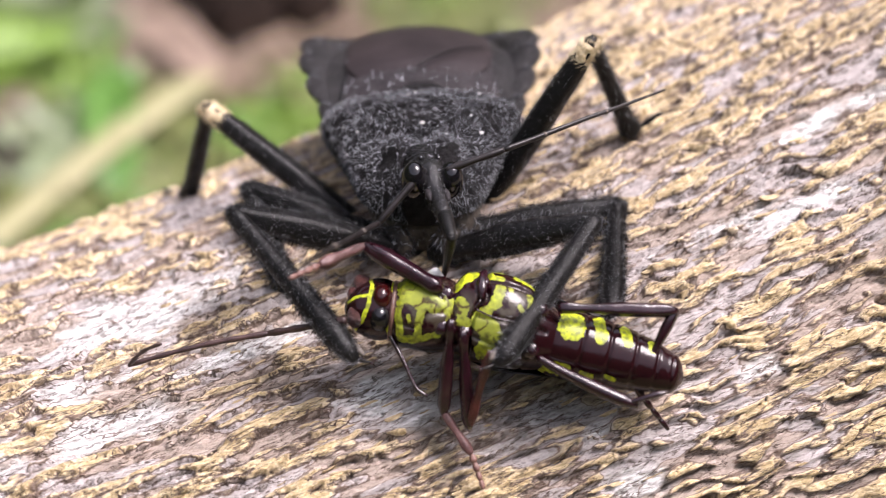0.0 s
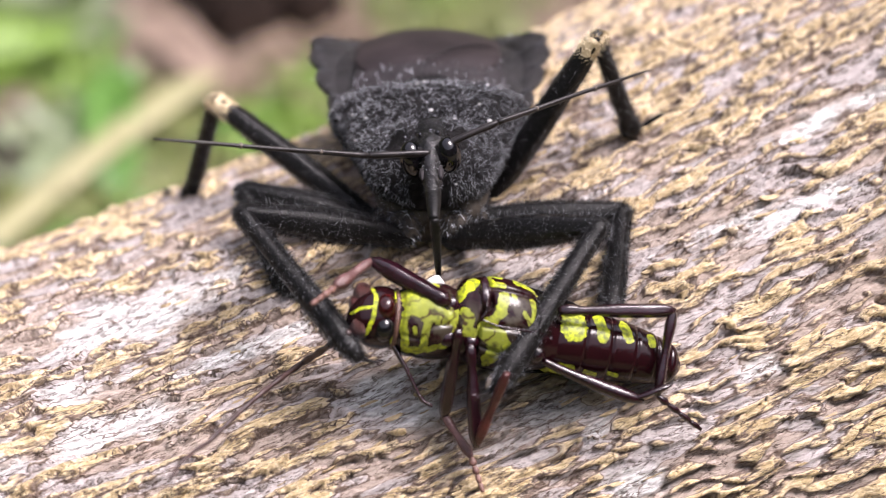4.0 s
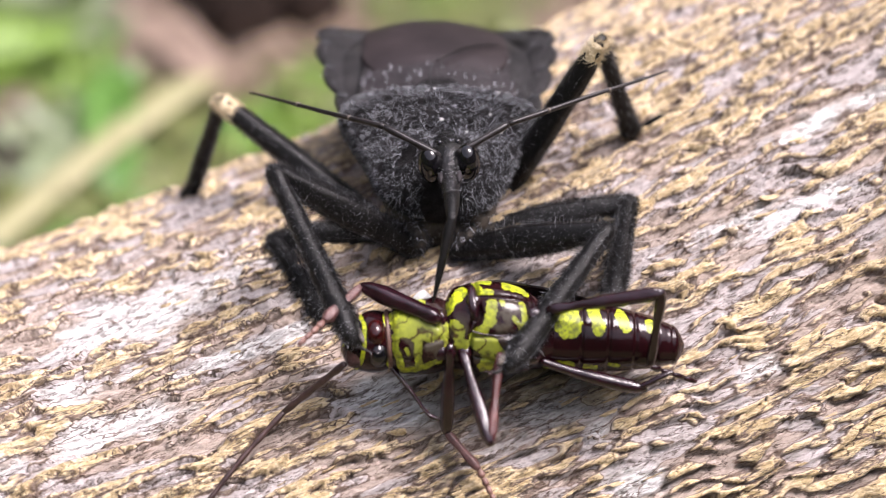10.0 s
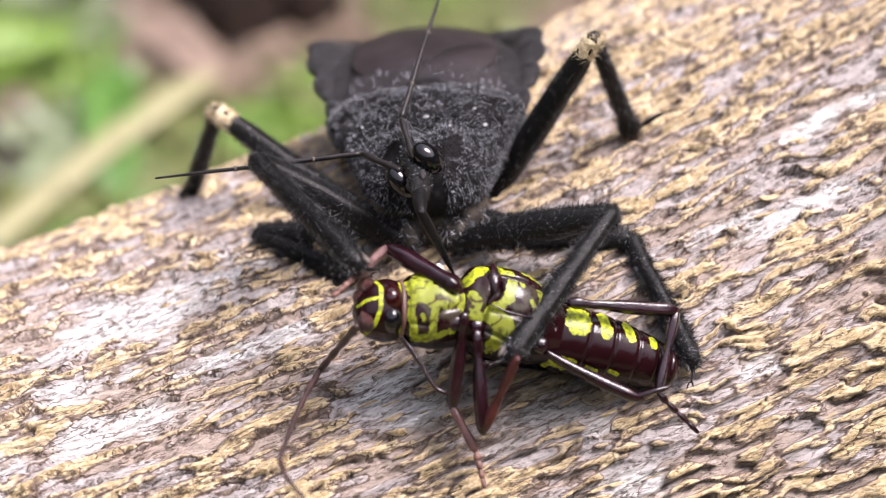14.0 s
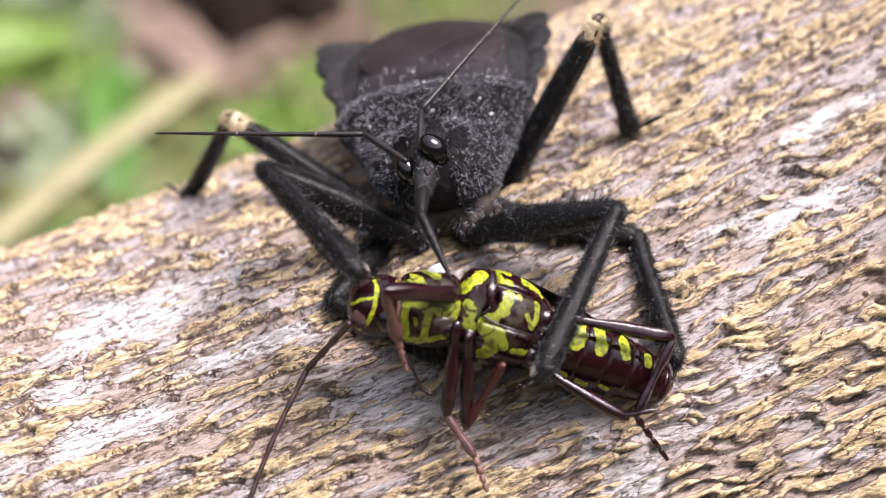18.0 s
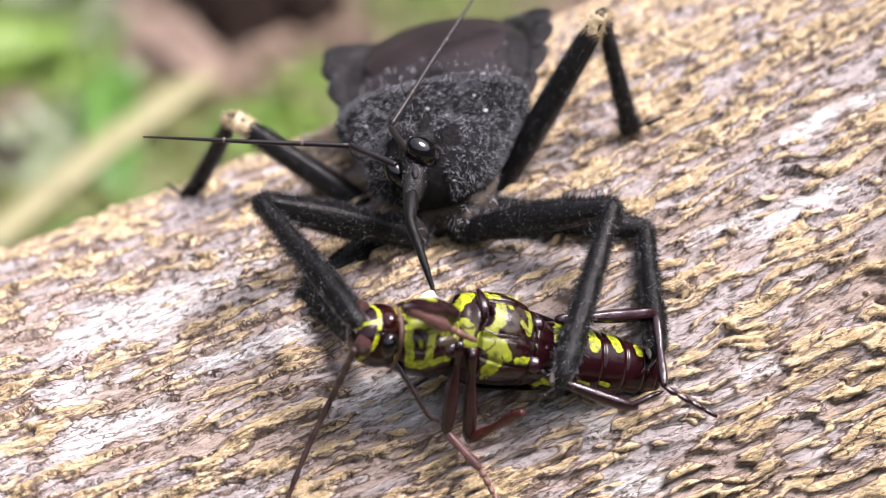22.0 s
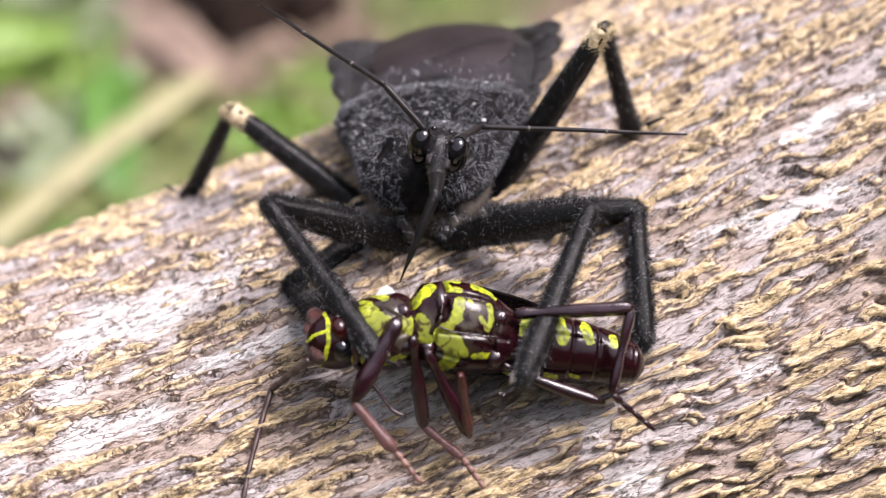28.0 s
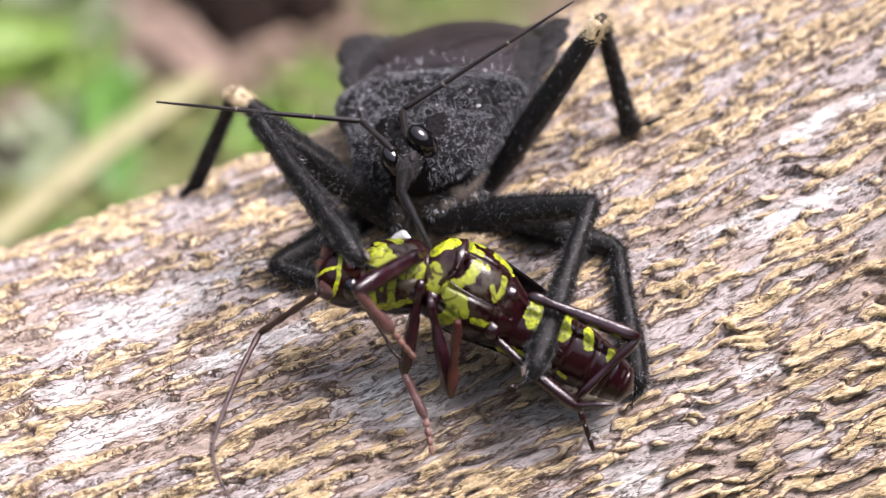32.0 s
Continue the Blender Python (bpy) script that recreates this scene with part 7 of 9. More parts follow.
    walk(MOVE["hR_tibia"], [
        (0, mm(7.306, -0.029, 5.324, 100.3, 66.6, 33.3)),
        (2, mm(7.204, -0.243, 5.276, 104.7, 67.2, 35.6)),
        (3, mm(7.214, -0.369, 5.269, 106.6, 67.0, 37.7)),
        (5.5, mm(6.835, -0.423, 5.264, 112.1, 67.3, 40.2)),
        (6, mm(6.767, -0.469, 5.27, 111.9, 67.8, 39.0)),
        (7, mm(6.747, -0.421, 5.365, 112.2, 70.4, 37.9)),
        (8, mm(6.731, -0.356, 5.32, 111.3, 69.7, 38.0)),
        (8.5, mm(6.687, -0.591, 5.498, 111.6, 68.0, 39.3)),
        (9, mm(6.554, -0.644, 5.61, 108.4, 66.5, 37.0)),
        (10, mm(6.695, -0.345, 5.797, 105.5, 67.1, 36.6)),
        (11, mm(6.614, -0.286, 5.832, 103.7, 66.2, 35.6)),
        (12, mm(6.601, -0.444, 5.739, 103.4, 63.0, 36.7)),
        (12.5, mm(6.752, -0.421, 5.65, 103.7, 62.9, 37.5)),
        (13, mm(6.713, -0.023, 5.96, 98.1, 64.1, 32.8)),
        (13.5, mm(6.957, -0.31, 5.645, 102.4, 64.2, 37.7)),
        (14, mm(7.367, -0.32, 5.157, 107.2, 69.6, 38.2)),
        (14.5, mm(7.47, 0.252, 4.842, 99.1, 76.3, 26.1)),
        (16.5, mm(7.63, 0.437, 4.663, 78.3, 81.9, 2.7)),
        (17, mm(7.634, 0.442, 4.612, 80.3, 82.0, 4.6)),
        (18, mm(7.603, 0.641, 4.531, 79.6, 82.1, 4.0)),
        (19, mm(7.901, 1.215, 4.103, 39.8, 82.3, -35.6)),
        (20, mm(7.877, 1.042, 4.224, 40.5, 82.1, -35.0)),
        (21, mm(8.011, 0.994, 4.146, 43.2, 84.7, -31.8)),
        (22, mm(8.064, 1.084, 4.156, 30.0, 85.4, -45.2)),
        (23, mm(8.047, 0.972, 4.336, 70.5, 88.2, -4.3)),
        (24, mm(8.08, 0.864, 4.587, 67.9, 88.1, -6.8)),
        (25, mm(8.138, 0.779, 4.668, 77.7, 88.4, 3.6)),
        (27.5, mm(8.044, 0.937, 4.755, 81.2, 87.0, 7.4)),
        (28, mm(7.953, 0.589, 4.721, 125.5, 79.3, 56.4)),
        (29, mm(7.873, 0.538, 4.662, 126.2, 75.1, 58.7)),
        (30, mm(8.05, 0.71, 5.108, 115.9, 75.3, 53.9)),
        (30.5, mm(8.09, 0.72, 5.156, 117.7, 75.6, 54.9)),
        (31, mm(8.209, 0.807, 4.433, 116.9, 80.2, 50.6)),
        (32, mm(7.887, 1.107, 4.298, 111.0, 81.5, 44.1)),
    ])
    walk(MOVE["aL_scape"], [
        (0, mm(-1.437, -7.626, 1.944, 39.8, -30.0, 40.2)),
        (2, mm(-1.965, -7.09, 3.022, 48.8, -2.0, 36.9)),
        (3, mm(-1.884, -7.292, 3.574, 54.1, 8.1, 36.6)),
        (5.5, mm(-2.748, -4.409, 2.298, 56.2, -7.0, -25.0)),
        (6, mm(-2.873, -4.461, 2.268, 56.1, -6.1, -24.7)),
        (7, mm(-3.07, -4.344, 2.528, 52.2, -0.2, -25.8)),
        (8, mm(-2.857, -4.348, 2.965, 49.6, 9.0, -26.2)),
        (8.5, mm(-2.9, -5.125, 4.158, 51.8, 23.0, -15.0)),
        (9, mm(-2.329, -4.527, 3.489, 48.1, 18.7, -25.2)),
        (10, mm(-2.116, -4.396, 4.13, 46.1, 16.2, -23.5)),
        (11, mm(-2.173, -4.506, 3.813, 45.1, 16.4, -25.1)),
        (12, mm(-2.036, -4.223, 3.674, 45.4, 15.9, -29.2)),
        (12.5, mm(-2.091, -4.384, 3.005, 45.0, 7.1, -34.5)),
        (13, mm(-2.151, -3.994, 3.602, 43.8, 6.5, -30.9)),
        (13.5, mm(-2.432, -3.652, 2.829, 49.7, -7.6, -28.1)),
        (14, mm(-2.476, -3.77, 2.371, 43.1, -3.4, -45.7)),
        (14.5, mm(-2.493, -3.7, 2.604, 38.0, 2.4, -46.5)),
        (16.5, mm(-2.568, -3.9, 2.821, 39.3, 7.3, -39.9)),
        (17, mm(-2.613, -3.99, 3.112, 38.5, 14.8, -37.4)),
        (18, mm(-2.491, -3.685, 3.216, 35.0, 15.1, -42.5)),
        (19, mm(-2.008, -3.914, 3.016, 34.1, 13.6, -43.4)),
        (20, mm(-2.196, -3.977, 3.373, 35.2, 22.5, -38.9)),
        (21, mm(-2.578, -3.969, 3.098, 35.1, 17.0, -39.5)),
        (22, mm(-2.799, -4.049, 2.937, 39.3, 11.4, -34.5)),
        (23, mm(-2.974, -4.363, 3.188, 42.6, 14.9, -24.3)),
        (24, mm(-2.906, -4.341, 3.264, 39.5, 16.2, -27.2)),
        (25, mm(-1.665, -3.637, 4.488, 23.1, 35.7, -46.4)),
        (27.5, mm(-1.685, -4.113, 6.052, 38.0, 46.4, -25.8)),
        (28, mm(-0.553, -4.213, 5.593, 38.0, 47.8, -27.4)),
        (29, mm(-0.371, -4.009, 5.154, 30.7, 43.4, -38.9)),
        (30, mm(-1.445, -3.429, 4.092, 25.2, 21.6, -43.7)),
        (30.5, mm(-1.657, -3.5, 3.553, 26.7, 13.1, -44.8)),
        (31, mm(-2.425, -4.183, 3.079, 35.6, 14.8, -35.4)),
        (32, mm(-1.778, -3.878, 2.86, 28.9, 13.3, -45.6)),
    ])
    walk(MOVE["aL_flagellum"], [
        (0, mm(-1.437, -7.626, 1.944, -49.5, -26.5, -104.3)),
        (2, mm(-1.965, -7.09, 3.022, -50.8, -21.0, -111.2)),
        (3, mm(-1.884, -7.292, 3.574, -67.3, -27.8, -115.4)),
        (5.5, mm(-2.748, -4.409, 2.298, -60.0, 15.3, 150.9)),
        (6, mm(-2.873, -4.461, 2.268, -58.9, 12.8, 154.6)),
        (7, mm(-3.07, -4.344, 2.528, -55.4, 8.3, 155.6)),
        (8, mm(-2.857, -4.348, 2.965, -53.9, 8.0, 147.3)),
        (8.5, mm(-2.9, -5.125, 4.158, -52.1, 10.3, 138.5)),
        (9, mm(-2.329, -4.527, 3.489, -50.9, 11.1, 133.5)),
        (10, mm(-2.116, -4.396, 4.13, -49.8, 12.2, 139.1)),
        (11, mm(-2.173, -4.506, 3.813, -49.8, 13.7, 138.7)),
        (12, mm(-2.036, -4.223, 3.674, -50.2, 10.8, 137.9)),
        (12.5, mm(-2.091, -4.384, 3.005, -49.7, 10.9, 136.3)),
        (13, mm(-2.151, -3.994, 3.602, -50.6, 18.3, 134.7)),
        (13.5, mm(-2.432, -3.652, 2.829, -50.7, 4.1, 166.2)),
        (14, mm(-2.476, -3.77, 2.371, -54.2, -1.2, -171.8)),
        (14.5, mm(-2.493, -3.7, 2.604, -53.7, -5.0, -173.3)),
        (16.5, mm(-2.568, -3.9, 2.821, -54.4, -8.9, -173.9)),
        (17, mm(-2.613, -3.99, 3.112, -54.6, -9.7, -174.3)),
        (18, mm(-2.491, -3.685, 3.216, -54.3, -12.3, -176.1)),
        (19, mm(-2.008, -3.914, 3.016, -55.2, -17.8, -176.9)),
        (20, mm(-2.196, -3.977, 3.373, -55.6, -18.3, -177.2)),
        (21, mm(-2.578, -3.969, 3.098, -55.4, -18.1, -175.9)),
        (22, mm(-2.799, -4.049, 2.937, -54.7, -17.2, -175.0)),
        (23, mm(-2.974, -4.363, 3.188, -53.8, -15.1, -173.1)),
        (24, mm(-2.906, -4.341, 3.264, -52.5, -13.6, -172.4)),
        (25, mm(-1.665, -3.637, 4.488, -49.0, -27.3, 176.3)),
        (27.5, mm(-1.685, -4.113, 6.052, -42.4, -12.4, 156.3)),
        (28, mm(-0.553, -4.213, 5.593, -34.2, -10.4, 138.5)),
        (29, mm(-0.371, -4.009, 5.154, -37.3, -11.1, 141.2)),
        (30, mm(-1.445, -3.429, 4.092, -49.0, -22.6, -179.0)),
        (30.5, mm(-1.657, -3.5, 3.553, -51.0, -16.5, -172.8)),
        (31, mm(-2.425, -4.183, 3.079, -56.8, -6.9, -163.3)),
        (32, mm(-1.778, -3.878, 2.86, -57.8, -16.1, -168.6)),
    ])
    walk(MOVE["aR_scape"], [
        (0, mm(3.551, -5.294, 3.618, -51.1, 10.4, -164.2)),
        (2, mm(3.202, -4.943, 3.666, -53.0, 12.6, -164.9)),
        (3, mm(3.227, -5.174, 3.682, -53.8, 10.7, -164.6)),
        (5.5, mm(2.281, -4.525, 4.176, -51.0, 29.5, -156.4)),
        (6, mm(2.149, -4.548, 4.252, -50.7, 31.9, -156.3)),
        (7, mm(1.97, -4.492, 4.26, -49.7, 30.1, -156.5)),
        (8, mm(2.268, -4.537, 4.17, -51.0, 27.6, -158.6)),
        (8.5, mm(2.666, -5.1, 4.189, -52.0, 20.7, -163.6)),
        (9, mm(3.197, -4.976, 3.53, -53.0, 17.1, -168.6)),
        (10, mm(2.851, -4.092, 4.123, -44.2, 14.6, -148.4)),
        (11, mm(3.012, -4.708, 3.75, -47.4, 12.5, -159.6)),
        (12, mm(3.023, -4.485, 4.233, -47.2, 27.2, -157.3)),
        (12.5, mm(3.081, -4.881, 4.208, -49.1, 26.2, -160.9)),
        (13, mm(2.801, -4.147, 4.746, -42.6, 30.1, -152.6)),
        (13.5, mm(1.033, -2.48, 3.448, -16.2, 5.9, -103.8)),
        (14, mm(-0.744, -3.093, 3.519, 9.2, 12.0, -76.3)),
        (14.5, mm(-0.914, -3.067, 3.383, 11.4, 8.2, -73.3)),
        (16.5, mm(-0.492, -3.041, 3.518, 0.6, 11.6, -80.7)),
        (17, mm(-0.272, -3.086, 3.751, -5.2, 18.0, -86.3)),
        (18, mm(-0.089, -2.944, 3.534, -11.2, 10.3, -91.2)),
        (19, mm(0.294, -3.024, 2.838, -14.1, -1.3, -88.0)),
        (20, mm(0.089, -3.004, 3.175, -10.9, 6.0, -87.1)),
        (21, mm(-0.936, -3.196, 2.89, 9.6, -0.7, -70.9)),
        (22, mm(-1.162, -3.205, 3.004, 14.2, 0.6, -66.5)),
        (23, mm(-1.316, -3.24, 3.06, 19.4, -0.5, -61.6)),
        (24, mm(-1.12, -3.139, 3.175, 11.2, 1.7, -67.0)),
        (25, mm(0.294, -2.7, 3.517, -12.9, 2.7, -86.0)),
        (27.5, mm(2.24, -3.027, 4.094, -39.7, 8.9, -121.1)),
        (28, mm(2.731, -2.967, 2.549, -52.7, -15.5, -112.0)),
        (29, mm(2.851, -3.094, 2.564, -58.1, -17.4, -117.0)),
        (30, mm(0.636, -2.525, 3.129, -14.1, -9.0, -82.7)),
        (30.5, mm(0.548, -2.669, 3.213, -14.4, -2.1, -84.9)),
        (31, mm(-1.012, -3.29, 3.417, 11.8, 9.5, -62.7)),
        (32, mm(-0.185, -3.114, 2.866, -0.8, 2.8, -72.5)),
    ])
    walk(MOVE["aR_flagellum"], [
        (0, mm(3.551, -5.294, 3.618, 49.2, 3.6, 35.9)),
        (2, mm(3.202, -4.943, 3.666, 50.5, 3.6, 38.8)),
        (3, mm(3.227, -5.174, 3.682, 51.2, 3.5, 39.2)),
        (5.5, mm(2.281, -4.525, 4.176, 51.3, 4.8, 43.6)),
        (6, mm(2.149, -4.548, 4.252, 48.1, 8.2, 55.0)),
        (7, mm(1.97, -4.492, 4.26, 49.0, 9.9, 52.6)),
        (8, mm(2.268, -4.537, 4.17, 49.7, 5.6, 45.2)),
        (8.5, mm(2.666, -5.1, 4.189, 51.3, 6.0, 38.3)),
        (9, mm(3.197, -4.976, 3.53, 52.3, 6.2, 33.0)),
        (10, mm(2.851, -4.092, 4.123, 47.5, 2.6, 35.2)),
        (11, mm(3.012, -4.708, 3.75, 48.4, 8.5, 36.8)),
        (12, mm(3.023, -4.485, 4.233, 44.2, -1.3, 41.1)),
        (12.5, mm(3.081, -4.881, 4.208, 40.8, -1.9, 48.0)),
        (13, mm(2.801, -4.147, 4.746, 35.7, -3.5, 50.1)),
        (13.5, mm(1.033, -2.48, 3.448, 31.2, -12.9, 55.6)),
        (14, mm(-0.744, -3.093, 3.519, 17.6, -14.3, 78.0)),
        (14.5, mm(-0.914, -3.067, 3.383, 23.1, -9.6, 74.4)),
        (16.5, mm(-0.492, -3.041, 3.518, 35.3, -8.0, 63.0)),
        (17, mm(-0.272, -3.086, 3.751, 36.2, -7.1, 62.6)),
        (18, mm(-0.089, -2.944, 3.534, 40.3, -8.7, 55.2)),
        (19, mm(0.294, -3.024, 2.838, 44.8, -12.0, 49.7)),
        (20, mm(0.089, -3.004, 3.175, 41.1, -7.7, 60.0)),
        (21, mm(-0.936, -3.196, 2.89, 38.9, -14.7, 60.4)),
        (22, mm(-1.162, -3.205, 3.004, 38.4, -13.4, 61.5)),
        (23, mm(-1.316, -3.24, 3.06, 34.6, -9.9, 68.2)),
        (24, mm(-1.12, -3.139, 3.175, 31.8, -6.8, 72.0)),
        (25, mm(0.294, -2.7, 3.517, 46.6, -3.3, 47.1)),
        (27.5, mm(2.24, -3.027, 4.094, 53.3, 4.9, 19.5)),
        (28, mm(2.731, -2.967, 2.549, 54.0, 10.0, 3.5)),
        (29, mm(2.851, -3.094, 2.564, 55.5, 8.2, 4.3)),
        (30, mm(0.636, -2.525, 3.129, 50.8, -1.9, 27.4)),
        (30.5, mm(0.548, -2.669, 3.213, 50.1, 10.0, 53.0)),
        (31, mm(-1.012, -3.29, 3.417, 35.8, -5.4, 75.6)),
        (32, mm(-0.185, -3.114, 2.866, 56.6, -17.2, 29.0)),
    ])
    walk(MOVE["beetle"], [
        (0, mm(2.256, -2.559, -1.874, 42.4, 7.7, -11.9)),
        (2, mm(2.213, -2.558, -1.988, 47.8, 9.1, -5.2)),
        (3, mm(2.22, -2.554, -1.993, 47.6, 9.8, -4.3)),
        (5.5, mm(2.298, -2.575, -2.13, 54.6, 12.0, 6.7)),
        (6, mm(2.272, -2.624, -2.174, 57.7, 11.9, 10.0)),
        (7, mm(2.199, -2.661, -2.223, 62.3, 7.0, 11.1)),
        (8, mm(2.165, -2.595, -2.112, 62.8, 7.5, 7.6)),
        (8.5, mm(2.209, -2.634, -2.147, 62.4, 5.0, 0.8)),
        (9, mm(2.13, -2.671, -2.025, 55.6, 0.4, -2.2)),
        (10, mm(2.116, -2.715, -2.041, 54.6, 1.1, -2.0)),
        (11, mm(1.73, -2.916, -2.544, 67.0, -1.5, 15.8)),
        (12, mm(1.556, -2.73, -2.201, 70.1, -5.5, 12.6)),
        (12.5, mm(1.795, -2.753, -2.304, 59.8, -14.6, 16.7)),
        (13, mm(1.943, -2.866, -2.444, 58.3, -5.0, 12.9)),
        (13.5, mm(2.141, -2.682, -2.2, 51.4, 5.6, 4.2)),
        (14, mm(2.396, -2.39, -1.736, 41.9, 15.3, -3.1)),
        (14.5, mm(2.416, -2.12, -1.217, 52.8, 19.6, -10.1)),
        (16.5, mm(2.445, -2.098, -1.114, 51.6, 21.7, -14.5)),
        (17, mm(2.406, -2.163, -1.234, 50.3, 21.6, -13.2)),
        (18, mm(2.259, -2.501, -1.798, 53.4, 18.3, -6.8)),
        (19, mm(2.377, -2.311, -1.466, 48.7, 17.7, -10.5)),
        (20, mm(2.199, -2.38, -1.626, 54.2, 18.4, -8.6)),
        (21, mm(1.849, -2.75, -2.2, 46.3, 16.0, 3.0)),
        (22, mm(1.944, -2.932, -2.465, 41.2, 15.2, 6.3)),
        (23, mm(2.009, -3.073, -2.642, 42.7, 15.9, 10.3)),
        (24, mm(2.004, -3.127, -2.771, 44.1, 15.3, 12.7)),
        (25, mm(1.748, -2.972, -2.498, 39.2, 13.4, 6.4)),
        (27.5, mm(1.433, -2.737, -2.045, 51.6, 16.4, -1.0)),
        (28, mm(0.716, -2.846, -1.988, 50.5, 7.3, -3.3)),
        (29, mm(0.469, -2.888, -2.072, 44.6, 4.5, -4.1)),
        (30, mm(0.749, -2.766, -1.83, 48.8, 6.6, -8.4)),
        (30.5, mm(0.79, -2.662, -1.709, 54.0, 11.1, -9.9)),
        (31, mm(1.163, -2.288, -0.957, 43.3, 20.6, -19.0)),
        (32, mm(1.032, -2.062, -0.809, 47.5, 21.3, -18.1)),
    ])
    walk(MOVE["forebody"], [
        (0, mm(-1.743, -0.119, 0.2, 0.0, 3.4, 7.1)),
        (2, mm(-1.743, -0.119, 0.2, 0.0, 3.7, 3.8)),
        (3, mm(-1.743, -0.119, 0.2, 0.0, 3.9, 3.5)),
        (5.5, mm(-1.743, -0.119, 0.2, 0.0, 6.4, 4.0)),
        (6, mm(-1.743, -0.119, 0.2, 0.0, 7.4, 7.6)),
        (7, mm(-1.743, -0.119, 0.2, -0.0, 7.0, 7.2)),
        (8, mm(-1.743, -0.119, 0.2, 0.0, 7.0, 6.6)),
        (8.5, mm(-1.743, -0.119, 0.2, 0.0, 3.1, 1.6)),
        (9, mm(-1.743, -0.119, 0.2, 0.0, 3.5, 6.6)),
        (10, mm(-1.743, -0.119, 0.2, 0.0, 3.6, 6.8)),
        (11, mm(-1.743, -0.119, 0.2, -0.0, 3.0, 4.6)),
        (12, mm(-1.743, -0.119, 0.2, -0.0, 5.3, 12.9)),
        (12.5, mm(-1.743, -0.119, 0.2, -0.0, 2.5, -1.5)),
        (13, mm(-1.743, -0.119, 0.2, 0.0, 4.3, 9.1)),
        (13.5, mm(-1.743, -0.119, 0.2, 0.0, 4.1, 2.8)),
        (14, mm(-1.743, -0.119, 0.2, 0.0, 3.9, 13.2)),
        (14.5, mm(-1.743, -0.119, 0.2, -0.0, 4.0, 18.0)),
        (16.5, mm(-1.743, -0.119, 0.2, 0.0, 3.3, 15.3)),
        (17, mm(-1.743, -0.119, 0.2, -0.0, 3.1, 15.3)),
        (18, mm(-1.743, -0.119, 0.2, -0.0, 3.6, 12.7)),
        (19, mm(-1.743, -0.119, 0.2, 0.0, 3.6, 1.0)),
        (20, mm(-1.743, -0.119, 0.2, 0.0, 3.9, 6.0)),
        (21, mm(-1.743, -0.119, 0.2, -0.0, 7.0, 4.1)),
        (22, mm(-1.743, -0.119, 0.2, 0.0, 7.7, 5.5)),
        (23, mm(-1.743, -0.119, 0.2, -0.0, 12.1, 6.9)),
        (24, mm(-1.743, -0.119, 0.2, -0.0, 13.5, 13.5)),
        (25, mm(-1.743, -0.119, 0.2, 0.0, 14.3, 5.1)),
        (27.5, mm(-1.743, -0.119, 0.2, 0.0, 6.8, 19.7)),
        (28, mm(-1.743, -0.119, 0.2, 0.0, 3.1, 13.4)),
        (29, mm(-1.743, -0.119, 0.2, -0.0, 1.4, 16.1)),
        (30, mm(-1.743, -0.119, 0.2, 0.0, 2.0, 19.7)),
        (30.5, mm(-1.743, -0.119, 0.2, 0.0, 3.4, 21.8)),
        (31, mm(-1.743, -0.119, 0.2, -0.0, 3.3, 7.5)),
        (32, mm(-1.743, -0.119, 0.2, 0.0, 2.0, 26.7)),
    ])
